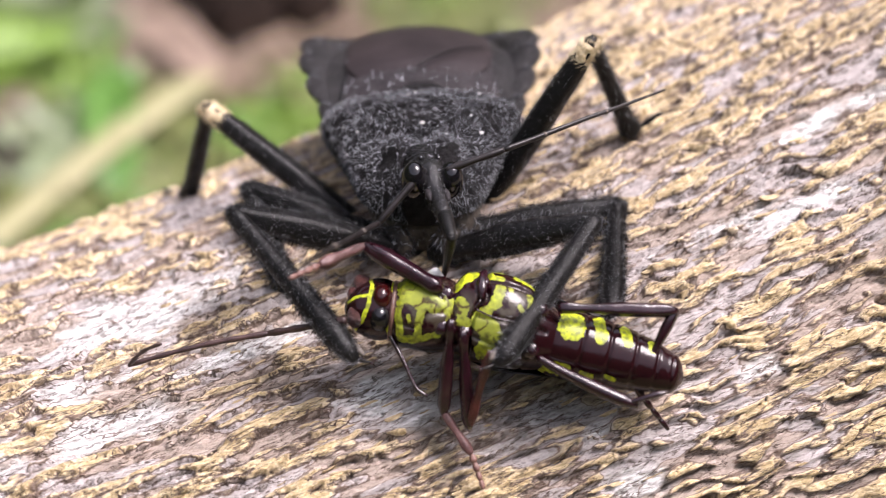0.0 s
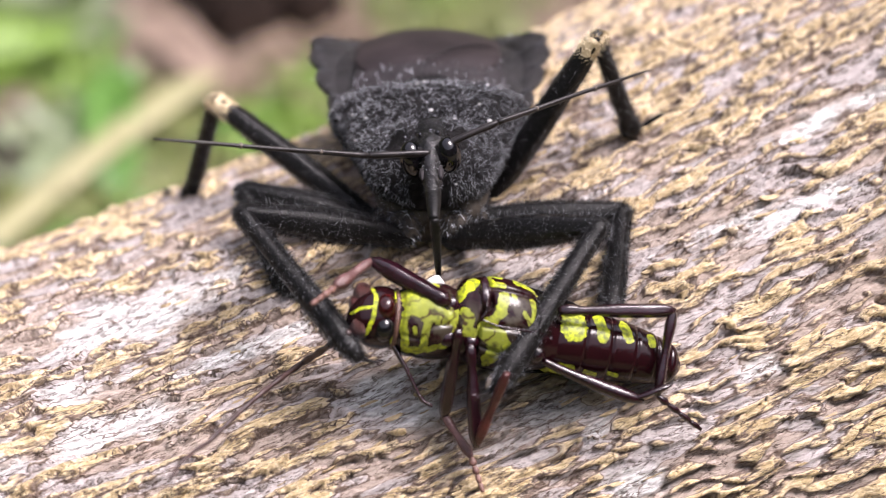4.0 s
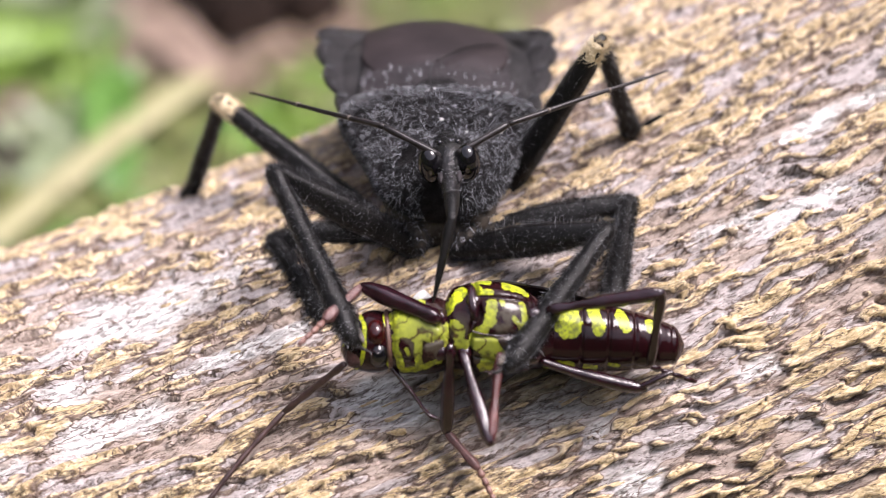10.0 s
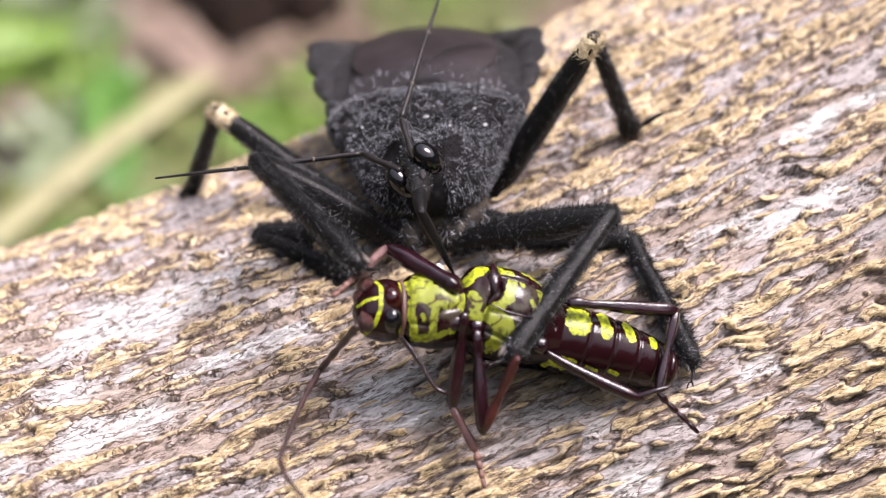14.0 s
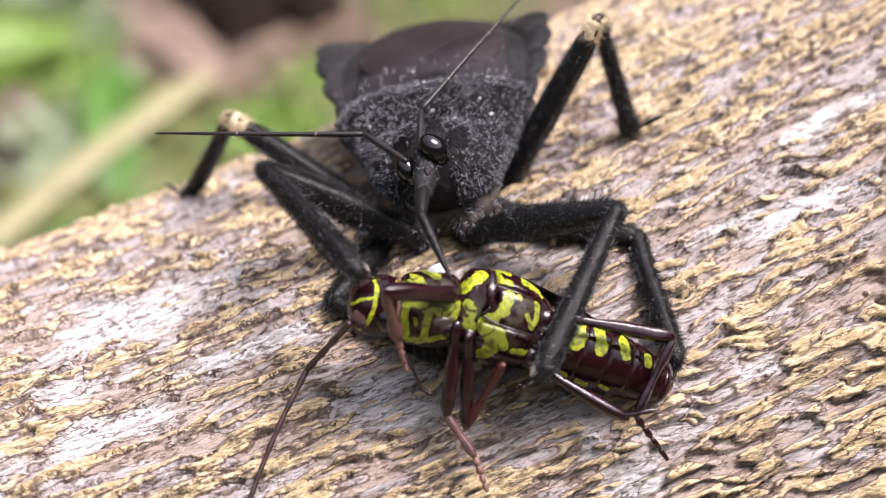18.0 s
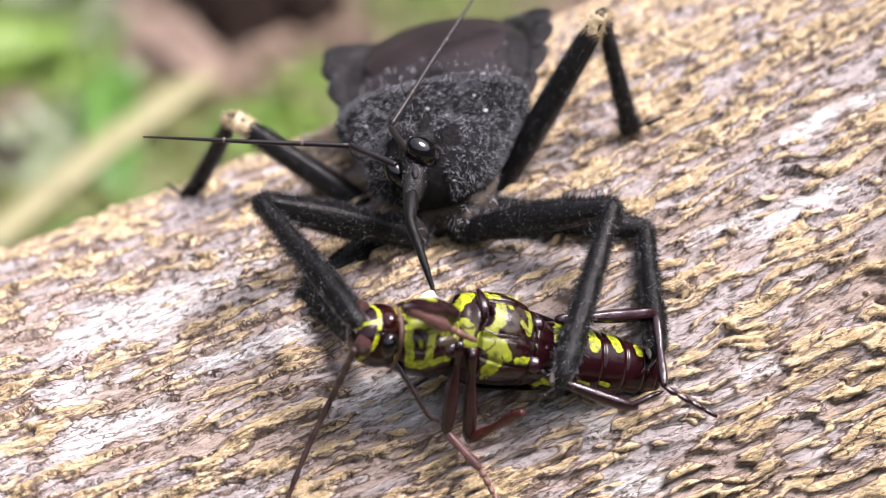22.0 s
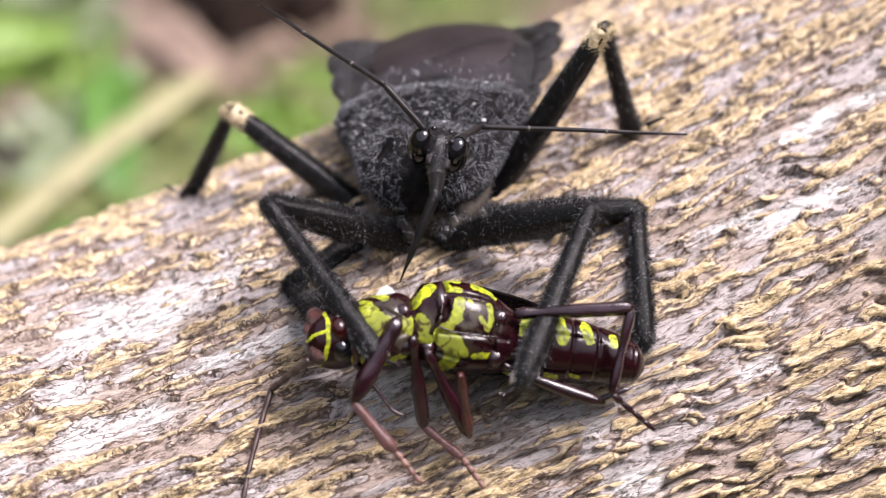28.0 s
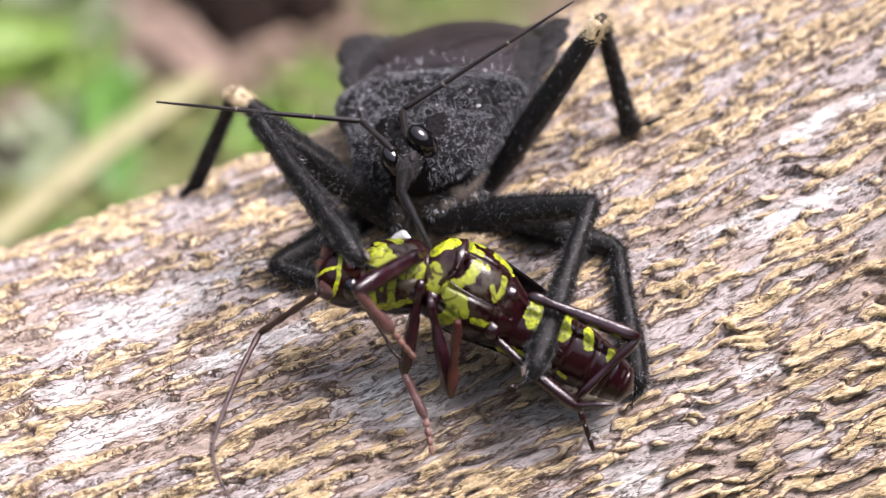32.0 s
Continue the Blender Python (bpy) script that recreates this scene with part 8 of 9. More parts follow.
    walk(MOVE["bf_femur"], [
        (0, mm(-5.762, 1.622, 1.351, 9.4, -6.0, -17.4)),
        (2, mm(-5.529, 1.738, 0.814, 7.2, -14.8, -19.7)),
        (3, mm(-5.445, 1.769, 0.657, 7.9, -17.5, -20.6)),
        (5.5, mm(-5.049, 1.76, -0.065, 6.8, -30.3, -22.6)),
        (6, mm(-4.805, 1.56, -0.406, 4.8, -37.7, -21.3)),
        (7, mm(-4.562, 1.675, -0.585, -0.2, -41.8, -25.6)),
        (8, mm(-4.84, 1.598, -0.303, -2.8, -35.9, -21.6)),
        (8.5, mm(-5.402, 0.807, 0.092, -7.5, -27.3, -4.1)),
        (9, mm(-5.282, 1.775, 0.499, -1.2, -20.8, -22.4)),
        (10, mm(-5.279, 1.617, 0.491, -0.0, -21.3, -19.9)),
        (11, mm(-5.499, 1.588, -0.164, -8.9, -29.2, -17.8)),
        (12, mm(-5.355, 1.082, -0.088, -15.5, -30.5, -11.1)),
        (12.5, mm(-5.393, 1.862, 0.166, -5.8, -24.5, -21.5)),
        (13, mm(-5.759, 1.658, 0.271, -2.0, -21.9, -18.2)),
        (13.5, mm(-5.677, 1.413, 0.381, 5.7, -20.9, -13.7)),
        (14, mm(-5.113, 1.651, 0.154, 16.6, -27.7, -23.1)),
        (14.5, mm(-5.415, 0.365, 0.159, 1.1, -27.5, 1.0)),
        (16.5, mm(-4.874, -0.351, 3.834, 2.3, 36.6, 17.8)),
        (17, mm(-4.918, -0.347, 3.816, 5.3, 36.7, 17.3)),
        (18, mm(-4.924, -0.144, 3.799, 0.2, 38.0, 13.5)),
        (19, mm(-4.616, 0.053, 4.017, 6.5, 42.9, 12.5)),
        (20, mm(-4.514, -0.249, 3.995, -1.7, 43.5, 19.4)),
        (21, mm(-4.421, -0.009, 4.089, 13.3, 45.0, 14.3)),
        (22, mm(-4.57, 0.014, 3.991, 22.3, 42.1, 12.7)),
        (23, mm(-4.312, 0.057, 4.063, 22.9, 44.6, 12.6)),
        (24, mm(-4.009, 0.173, 4.396, 31.3, 53.2, 10.6)),
        (25, mm(-3.672, 0.011, 4.54, 39.2, 56.9, 18.4)),
        (27.5, mm(-3.493, -2.194, 3.31, -7.5, 28.5, 66.2)),
        (28, mm(-3.715, -3.06, 1.823, 0.2, 1.4, 69.1)),
        (29, mm(-4.001, -3.192, 1.588, 4.8, -1.8, 66.6)),
        (30, mm(-4.853, -2.086, 2.012, 6.1, 4.9, 45.9)),
        (30.5, mm(-4.663, -1.928, 1.101, 1.1, -11.1, 45.9)),
        (31, mm(-4.347, -2.445, 0.829, 6.7, -14.0, 55.5)),
        (32, mm(-3.703, -1.848, 3.922, 4.5, 42.0, 60.9)),
    ])
    walk(MOVE["bf_tibia"], [
        (0, mm(-5.762, 1.622, 1.351, -15.6, -39.1, -131.0)),
        (2, mm(-5.529, 1.738, 0.814, -5.9, -43.5, -131.2)),
        (3, mm(-5.445, 1.769, 0.657, -5.0, -42.4, -132.0)),
        (5.5, mm(-5.049, 1.76, -0.065, 13.7, -46.8, -133.6)),
        (6, mm(-4.805, 1.56, -0.406, 23.5, -53.1, -135.9)),
        (7, mm(-4.562, 1.675, -0.585, 28.6, -58.0, -142.1)),
        (8, mm(-4.84, 1.598, -0.303, 24.9, -59.3, -134.6)),
        (8.5, mm(-5.402, 0.807, 0.092, 19.9, -68.8, -145.2)),
        (9, mm(-5.282, 1.775, 0.499, -1.1, -46.0, -131.2)),
        (10, mm(-5.279, 1.617, 0.491, -1.3, -40.8, -133.0)),
        (11, mm(-5.499, 1.588, -0.164, 40.0, -62.8, -157.1)),
        (12, mm(-5.355, 1.082, -0.088, 40.0, -63.1, -174.0)),
        (12.5, mm(-5.393, 1.862, 0.166, 27.9, -70.2, -168.9)),
        (13, mm(-5.759, 1.658, 0.271, 37.0, -76.5, -132.1)),
        (13.5, mm(-5.677, 1.413, 0.381, 10.1, -56.8, -112.5)),
        (14, mm(-5.113, 1.651, 0.154, -2.1, -33.9, -120.6)),
        (14.5, mm(-5.415, 0.365, 0.159, 4.4, -44.6, -100.2)),
        (16.5, mm(-4.874, -0.351, 3.834, 6.0, 41.4, -58.6)),
        (17, mm(-4.918, -0.347, 3.816, 6.0, 42.3, -58.1)),
        (18, mm(-4.924, -0.144, 3.799, 6.0, 34.0, -54.4)),
        (19, mm(-4.616, 0.053, 4.017, 6.7, 38.6, -30.2)),
        (20, mm(-4.514, -0.249, 3.995, 2.8, 26.1, -41.5)),
        (21, mm(-4.421, -0.009, 4.089, 16.9, 34.9, -11.7)),
        (22, mm(-4.57, 0.014, 3.991, 22.6, 31.1, -6.6)),
        (23, mm(-4.312, 0.057, 4.063, 18.6, 16.3, -5.3)),
        (24, mm(-4.009, 0.173, 4.396, 18.8, 10.8, -13.0)),
        (25, mm(-3.672, 0.011, 4.54, 20.5, 19.8, -2.4)),
        (27.5, mm(-3.493, -2.194, 3.31, 8.8, 14.4, -33.8)),
        (28, mm(-3.715, -3.06, 1.823, 4.3, -1.0, -41.8)),
        (29, mm(-4.001, -3.192, 1.588, 6.5, 6.5, -46.4)),
        (30, mm(-4.853, -2.086, 2.012, -0.1, 2.2, -62.0)),
        (30.5, mm(-4.663, -1.928, 1.101, -1.6, -18.2, -58.8)),
        (31, mm(-4.347, -2.445, 0.829, 4.8, -30.5, -41.5)),
        (32, mm(-3.703, -1.848, 3.922, 3.3, 35.4, -21.8)),
    ])
    walk(MOVE["ba_femur"], [
        (0, mm(-1.381, -3.718, 0.031, 3.8, -27.0, 97.9)),
        (2, mm(-1.688, -3.541, -0.26, -1.4, -32.9, 92.3)),
        (3, mm(-1.703, -3.538, -0.174, -2.6, -31.7, 92.0)),
        (5.5, mm(-1.61, -3.666, -0.093, -14.0, -29.4, 93.7)),
        (6, mm(-1.681, -3.664, -0.071, -17.2, -29.1, 92.3)),
        (7, mm(-1.929, -3.96, 0.404, -14.8, -19.9, 87.8)),
        (8, mm(-1.931, -3.958, 0.446, -11.9, -19.3, 87.8)),
        (8.5, mm(-1.937, -3.83, 0.273, -4.3, -22.7, 87.5)),
        (9, mm(-1.887, -3.883, 0.335, 1.6, -21.5, 88.5)),
        (10, mm(-1.848, -3.855, 0.28, 1.1, -22.5, 89.2)),
        (11, mm(-1.91, -4.084, 0.597, -14.1, -16.4, 88.2)),
        (12, mm(-1.83, -4.17, 1.263, -7.8, -5.5, 89.5)),
        (12.5, mm(-2.832, -2.641, 4.115, -10.8, 48.5, 62.4)),
        (13, mm(-2.173, -3.821, 0.084, -9.2, -25.5, 83.3)),
        (13.5, mm(-1.686, -3.64, -0.109, -7.6, -29.9, 92.2)),
        (14, mm(-1.317, -3.699, 0.1, -8.5, -26.0, 99.1)),
        (14.5, mm(-1.102, -3.811, 0.579, -3.6, -17.6, 102.6)),
        (16.5, mm(-0.551, -3.725, 0.779, -1.5, -13.9, 112.2)),
        (17, mm(-0.6, -3.697, 0.701, -3.0, -15.4, 111.6)),
        (18, mm(-1.006, -3.905, 0.791, -5.4, -13.6, 103.8)),
        (19, mm(-1.14, -3.81, 0.441, -3.0, -19.9, 101.9)),
        (20, mm(-1.096, -3.789, 0.54, -3.8, -18.3, 102.7)),
        (21, mm(-1.255, -3.481, -0.253, -14.5, -32.9, 101.0)),
        (22, mm(-1.481, -3.523, -0.3, -16.2, -33.5, 96.4)),
        (23, mm(-1.298, -3.409, -0.488, -21.7, -36.8, 100.4)),
        (24, mm(-1.034, -3.426, -0.536, -24.7, -36.7, 105.5)),
        (25, mm(-1.33, -3.382, -0.538, -16.8, -37.8, 99.8)),
        (27.5, mm(-1.071, -3.173, -0.508, -11.7, -38.9, 106.3)),
        (28, mm(-0.97, -3.677, 0.285, -2.7, -22.8, 105.4)),
        (29, mm(-0.937, -3.561, 0.048, -2.3, -27.2, 106.6)),
        (30, mm(-0.778, -3.785, 0.541, 1.2, -17.9, 108.2)),
        (30.5, mm(-0.77, -3.795, 0.779, 1.7, -14.0, 108.2)),
        (31, mm(-0.906, -3.721, 0.343, 0.6, -21.6, 106.3)),
        (32, mm(-0.883, -3.722, 0.476, 0.6, -19.4, 106.7)),
    ])
    walk(MOVE["ba_tibia"], [
        (0, mm(-1.381, -3.718, 0.031, 4.8, 3.1, -42.3)),
        (2, mm(-1.688, -3.541, -0.26, 5.5, -8.6, -47.6)),
        (3, mm(-1.703, -3.538, -0.174, 6.6, -9.0, -47.7)),
        (5.5, mm(-1.61, -3.666, -0.093, 11.5, -26.0, -52.0)),
        (6, mm(-1.681, -3.664, -0.071, 11.9, -31.9, -51.9)),
        (7, mm(-1.929, -3.96, 0.404, 5.2, -40.3, -45.0)),
        (8, mm(-1.931, -3.958, 0.446, 2.3, -30.3, -43.6)),
        (8.5, mm(-1.937, -3.83, 0.273, -2.9, -24.6, -43.8)),
        (9, mm(-1.887, -3.883, 0.335, -1.6, -13.5, -45.8)),
        (10, mm(-1.848, -3.855, 0.28, -0.5, -13.2, -45.6)),
        (11, mm(-1.91, -4.084, 0.597, -6.7, -51.4, -28.8)),
        (12, mm(-1.83, -4.17, 1.263, -10.5, -35.7, -32.3)),
        (12.5, mm(-2.832, -2.641, 4.115, 1.1, 33.4, -63.8)),
        (13, mm(-2.173, -3.821, 0.084, 2.0, -34.2, -42.7)),
        (13.5, mm(-1.686, -3.64, -0.109, 7.9, -16.9, -47.8)),
        (14, mm(-1.317, -3.699, 0.1, 13.7, -1.6, -49.1)),
        (14.5, mm(-1.102, -3.811, 0.579, 3.0, -10.6, -42.5)),
        (16.5, mm(-0.551, -3.725, 0.779, 1.3, -8.2, -24.4)),
        (17, mm(-0.6, -3.697, 0.701, 3.4, -8.3, -25.2)),
        (18, mm(-1.006, -3.905, 0.791, 4.2, -9.7, -37.2)),
        (19, mm(-1.14, -3.81, 0.441, 5.3, -6.6, -32.9)),
        (20, mm(-1.096, -3.789, 0.54, 2.2, -11.8, -34.9)),
        (21, mm(-1.255, -3.481, -0.253, 15.8, -14.9, -43.3)),
        (22, mm(-1.481, -3.523, -0.3, 21.1, -10.7, -43.4)),
        (23, mm(-1.298, -3.409, -0.488, 23.9, -21.7, -45.7)),
        (24, mm(-1.034, -3.426, -0.536, 28.7, -38.5, -55.3)),
        (25, mm(-1.33, -3.382, -0.538, 22.1, -13.2, -47.7)),
        (27.5, mm(-1.071, -3.173, -0.508, 9.0, -20.2, -38.8)),
        (28, mm(-0.97, -3.677, 0.285, 4.6, -8.0, -31.3)),
        (29, mm(-0.937, -3.561, 0.048, 8.6, -1.8, -29.7)),
        (30, mm(-0.778, -3.785, 0.541, 3.3, -0.8, -29.5)),
        (30.5, mm(-0.77, -3.795, 0.779, -0.9, -4.9, -28.4)),
        (31, mm(-0.906, -3.721, 0.343, 4.3, 0.6, -37.5)),
        (32, mm(-0.883, -3.722, 0.476, 1.9, -4.2, -36.9)),
    ])
    walk(MOVE["bb_femur"], [
        (0, mm(-0.312, -4.01, 0.064, 1.8, -25.0, 106.9)),
        (2, mm(-0.311, -4.467, 0.874, -2.7, -11.0, 104.9)),
        (3, mm(-0.345, -4.47, 0.874, -3.9, -11.0, 104.4)),
        (5.5, mm(-0.434, -4.402, 1.054, -12.6, -8.6, 103.3)),
        (6, mm(-0.438, -4.361, 1.266, -14.5, -5.3, 103.4)),
        (7, mm(-0.452, -4.48, 2.007, -11.4, 6.3, 102.7)),
        (8, mm(-0.269, -4.401, 1.609, -8.3, 0.1, 105.8)),
        (8.5, mm(-0.149, -4.286, 1.089, -1.1, -8.1, 108.1)),
        (9, mm(-0.193, -4.238, 1.205, 1.7, -6.4, 107.7)),
        (10, mm(-0.212, -3.823, 3.263, 0.9, 27.9, 109.7)),
        (11, mm(-0.518, -4.364, 1.959, -9.1, 5.7, 102.1)),
        (12, mm(-0.778, -4.361, 2.484, -4.8, 14.1, 98.0)),
        (12.5, mm(-0.875, -4.361, 0.799, -4.2, -12.8, 96.4)),
        (13, mm(-0.491, -4.396, 1.28, -6.5, -5.1, 102.4)),
        (13.5, mm(-0.376, -4.297, 0.757, -7.6, -13.4, 104.6)),
        (14, mm(-0.05, -4.421, 0.678, -10.3, -13.8, 108.9)),
        (14.5, mm(-0.14, -4.15, 0.4, -3.6, -19.1, 108.9)),
        (16.5, mm(0.511, -3.636, 0.195, -1.6, -23.1, 122.7)),
        (17, mm(0.555, -3.669, 0.334, -3.4, -20.7, 123.0)),
        (18, mm(-0.113, -4.102, 0.522, -5.5, -17.4, 109.6)),
        (19, mm(0.12, -3.92, 0.371, -3.9, -20.1, 114.4)),
        (20, mm(0.191, -4.03, 0.487, -3.5, -17.7, 114.7)),
        (21, mm(-0.308, -3.97, -0.117, -15.0, -27.8, 107.2)),
        (22, mm(-0.507, -3.706, -0.505, -18.8, -35.6, 105.0)),
        (23, mm(-0.64, -3.44, -0.728, -23.4, -41.3, 103.7)),
        (24, mm(-0.714, -3.393, -0.773, -25.2, -42.5, 102.4)),
        (25, mm(-0.418, -3.613, -0.565, -18.9, -37.0, 107.2)),
        (27.5, mm(0.328, -3.991, 0.387, -10.1, -19.1, 117.0)),
        (28, mm(0.768, -3.758, 0.426, -3.9, -18.4, 125.1)),
        (29, mm(0.895, -3.586, 0.163, -5.9, -22.5, 128.5)),
        (30, mm(0.958, -3.782, 0.596, -0.9, -15.3, 127.3)),
        (30.5, mm(1.168, -3.589, 0.937, 1.4, -10.3, 131.8)),
        (31, mm(1.008, -3.795, 0.494, -2.5, -16.6, 127.8)),
        (32, mm(1.079, -3.643, 0.753, -1.1, -13.1, 130.2)),
    ])
    walk(MOVE["bb_tibia"], [
        (0, mm(-0.312, -4.01, 0.064, 6.9, -37.5, 85.3)),
        (2, mm(-0.311, -4.467, 0.874, 0.2, -30.1, 81.0)),
        (3, mm(-0.345, -4.47, 0.874, -1.1, -30.5, 80.8)),
        (5.5, mm(-0.434, -4.402, 1.054, -13.1, -34.1, 75.4)),
        (6, mm(-0.438, -4.361, 1.266, -16.0, -28.9, 72.4)),
        (7, mm(-0.452, -4.48, 2.007, -15.5, -18.0, 70.8)),
        (8, mm(-0.269, -4.401, 1.609, -13.2, -21.2, 74.7)),
        (8.5, mm(-0.149, -4.286, 1.089, -4.9, -29.5, 86.2)),
        (9, mm(-0.193, -4.238, 1.205, 1.6, -14.7, 86.6)),
        (10, mm(-0.212, -3.823, 3.263, 1.1, 18.7, 85.3)),
        (11, mm(-0.518, -4.364, 1.959, -15.7, -11.3, 76.8)),
        (12, mm(-0.778, -4.361, 2.484, -11.2, 0.3, 75.6)),
        (12.5, mm(-0.875, -4.361, 0.799, -9.4, -35.6, 71.0)),
        (13, mm(-0.491, -4.396, 1.28, -9.5, -25.8, 78.6)),
        (13.5, mm(-0.376, -4.297, 0.757, -6.5, -33.9, 78.0)),
        (14, mm(-0.05, -4.421, 0.678, -4.9, -35.5, 83.1)),
        (14.5, mm(-0.14, -4.15, 0.4, -4.2, -42.5, 86.0)),
        (16.5, mm(0.511, -3.636, 0.195, -1.7, -39.1, 98.5)),
        (17, mm(0.555, -3.669, 0.334, -3.1, -36.2, 99.8)),
        (18, mm(-0.113, -4.102, 0.522, -5.8, -34.3, 84.3)),
        (19, mm(0.12, -3.92, 0.371, -2.2, -35.5, 90.4)),
        (20, mm(0.191, -4.03, 0.487, -4.7, -38.9, 92.4)),
        (21, mm(-0.308, -3.97, -0.117, -8.4, -58.5, 64.7)),
        (22, mm(-0.507, -3.706, -0.505, 4.6, -66.3, 39.0)),
        (23, mm(-0.64, -3.44, -0.728, 8.4, -65.3, 23.5)),
        (24, mm(-0.714, -3.393, -0.773, 8.1, -65.1, 18.9)),
        (25, mm(-0.418, -3.613, -0.565, 7.6, -61.9, 36.9)),
        (27.5, mm(0.328, -3.991, 0.387, -12.6, -51.8, 90.3)),
        (28, mm(0.768, -3.758, 0.426, -3.7, -45.4, 108.5)),
        (29, mm(0.895, -3.586, 0.163, -5.0, -51.9, 115.3)),
        (30, mm(0.958, -3.782, 0.596, 1.0, -39.3, 111.3)),
        (30.5, mm(1.168, -3.589, 0.937, 1.8, -31.4, 113.6)),
        (31, mm(1.008, -3.795, 0.494, -0.1, -45.7, 110.4)),
        (32, mm(1.079, -3.643, 0.753, 0.1, -34.7, 112.9)),
    ])
    walk(MOVE["bh_femur"], [
        (0, mm(6.244, 1.966, 1.095, -12.1, -4.2, -167.4)),
        (2, mm(6.203, 1.774, 1.354, -6.7, -0.6, -169.9)),
        (3, mm(6.181, 1.748, 1.641, -6.8, 3.4, -170.2)),
        (5.5, mm(6.3, 1.654, 0.893, -0.0, -6.9, -171.8)),
        (6, mm(6.231, 1.689, 0.924, 3.5, -6.6, -171.1)),
        (7, mm(6.194, 1.655, 0.833, 8.9, -7.9, -171.5)),
        (8, mm(6.174, 1.685, 0.742, 8.9, -9.2, -171.1)),
        (8.5, mm(6.222, 1.671, 0.663, 7.8, -10.1, -171.4)),
        (9, mm(5.901, 1.748, 2.592, 0.3, 17.3, -169.5)),
        (10, mm(5.876, 1.827, 2.639, -0.6, 18.0, -168.3)),
        (11, mm(6.099, 1.734, 1.259, 15.2, -2.0, -170.2)),
        (12, mm(6.172, 1.72, 1.201, 17.4, -2.8, -170.6)),
        (12.5, mm(6.148, 1.667, 0.944, 8.6, -6.4, -171.3)),
        (13, mm(6.227, 1.607, 0.99, 5.7, -5.7, -172.2)),
        (13.5, mm(6.321, 1.699, 0.723, -3.0, -9.1, -171.2)),
        (14, mm(6.296, 1.855, 1.025, -12.3, -5.1, -169.1)),
        (14.5, mm(6.203, 1.692, 1.142, -0.6, -3.6, -171.0)),
        (16.5, mm(6.31, 1.46, 1.294, -0.8, -1.5, -174.4)),
        (17, mm(6.287, 1.403, 1.369, -2.5, -0.4, -175.2)),
        (18, mm(6.229, 1.633, 1.273, -0.6, -1.8, -171.9)),
        (19, mm(6.216, 1.866, 0.901, -4.6, -6.9, -168.7)),
        (20, mm(6.116, 1.823, 1.253, 0.6, -2.1, -169.0)),
        (21, mm(6.23, 2.024, 0.865, -7.7, -7.3, -166.6)),
        (22, mm(6.27, 2, 0.895, -12.8, -6.8, -167.1)),
        (23, mm(6.242, 2.022, 0.924, -11.0, -6.5, -166.7)),
        (24, mm(6.154, 1.987, 0.98, -9.2, -5.8, -166.9)),
        (25, mm(6.218, 2.095, 0.549, -14.9, -11.4, -165.6)),
        (27.5, mm(6.107, 1.827, 1.446, -2.6, 0.7, -168.9)),
        (28, mm(6.086, 1.794, 1.759, -4.1, 5.1, -169.3)),
        (29, mm(6.164, 1.525, 1.735, -10.3, 4.7, -173.3)),
        (30, mm(5.785, 2.712, 0.963, -6.3, -6.2, -155.5)),
        (30.5, mm(6.091, 2.055, 0.983, -0.2, -5.8, -165.7)),
        (31, mm(6.139, 1.982, 1.127, -8.0, -3.8, -166.9)),
        (32, mm(6.304, 1.543, 1.11, -3.8, -4.0, -173.3)),
    ])
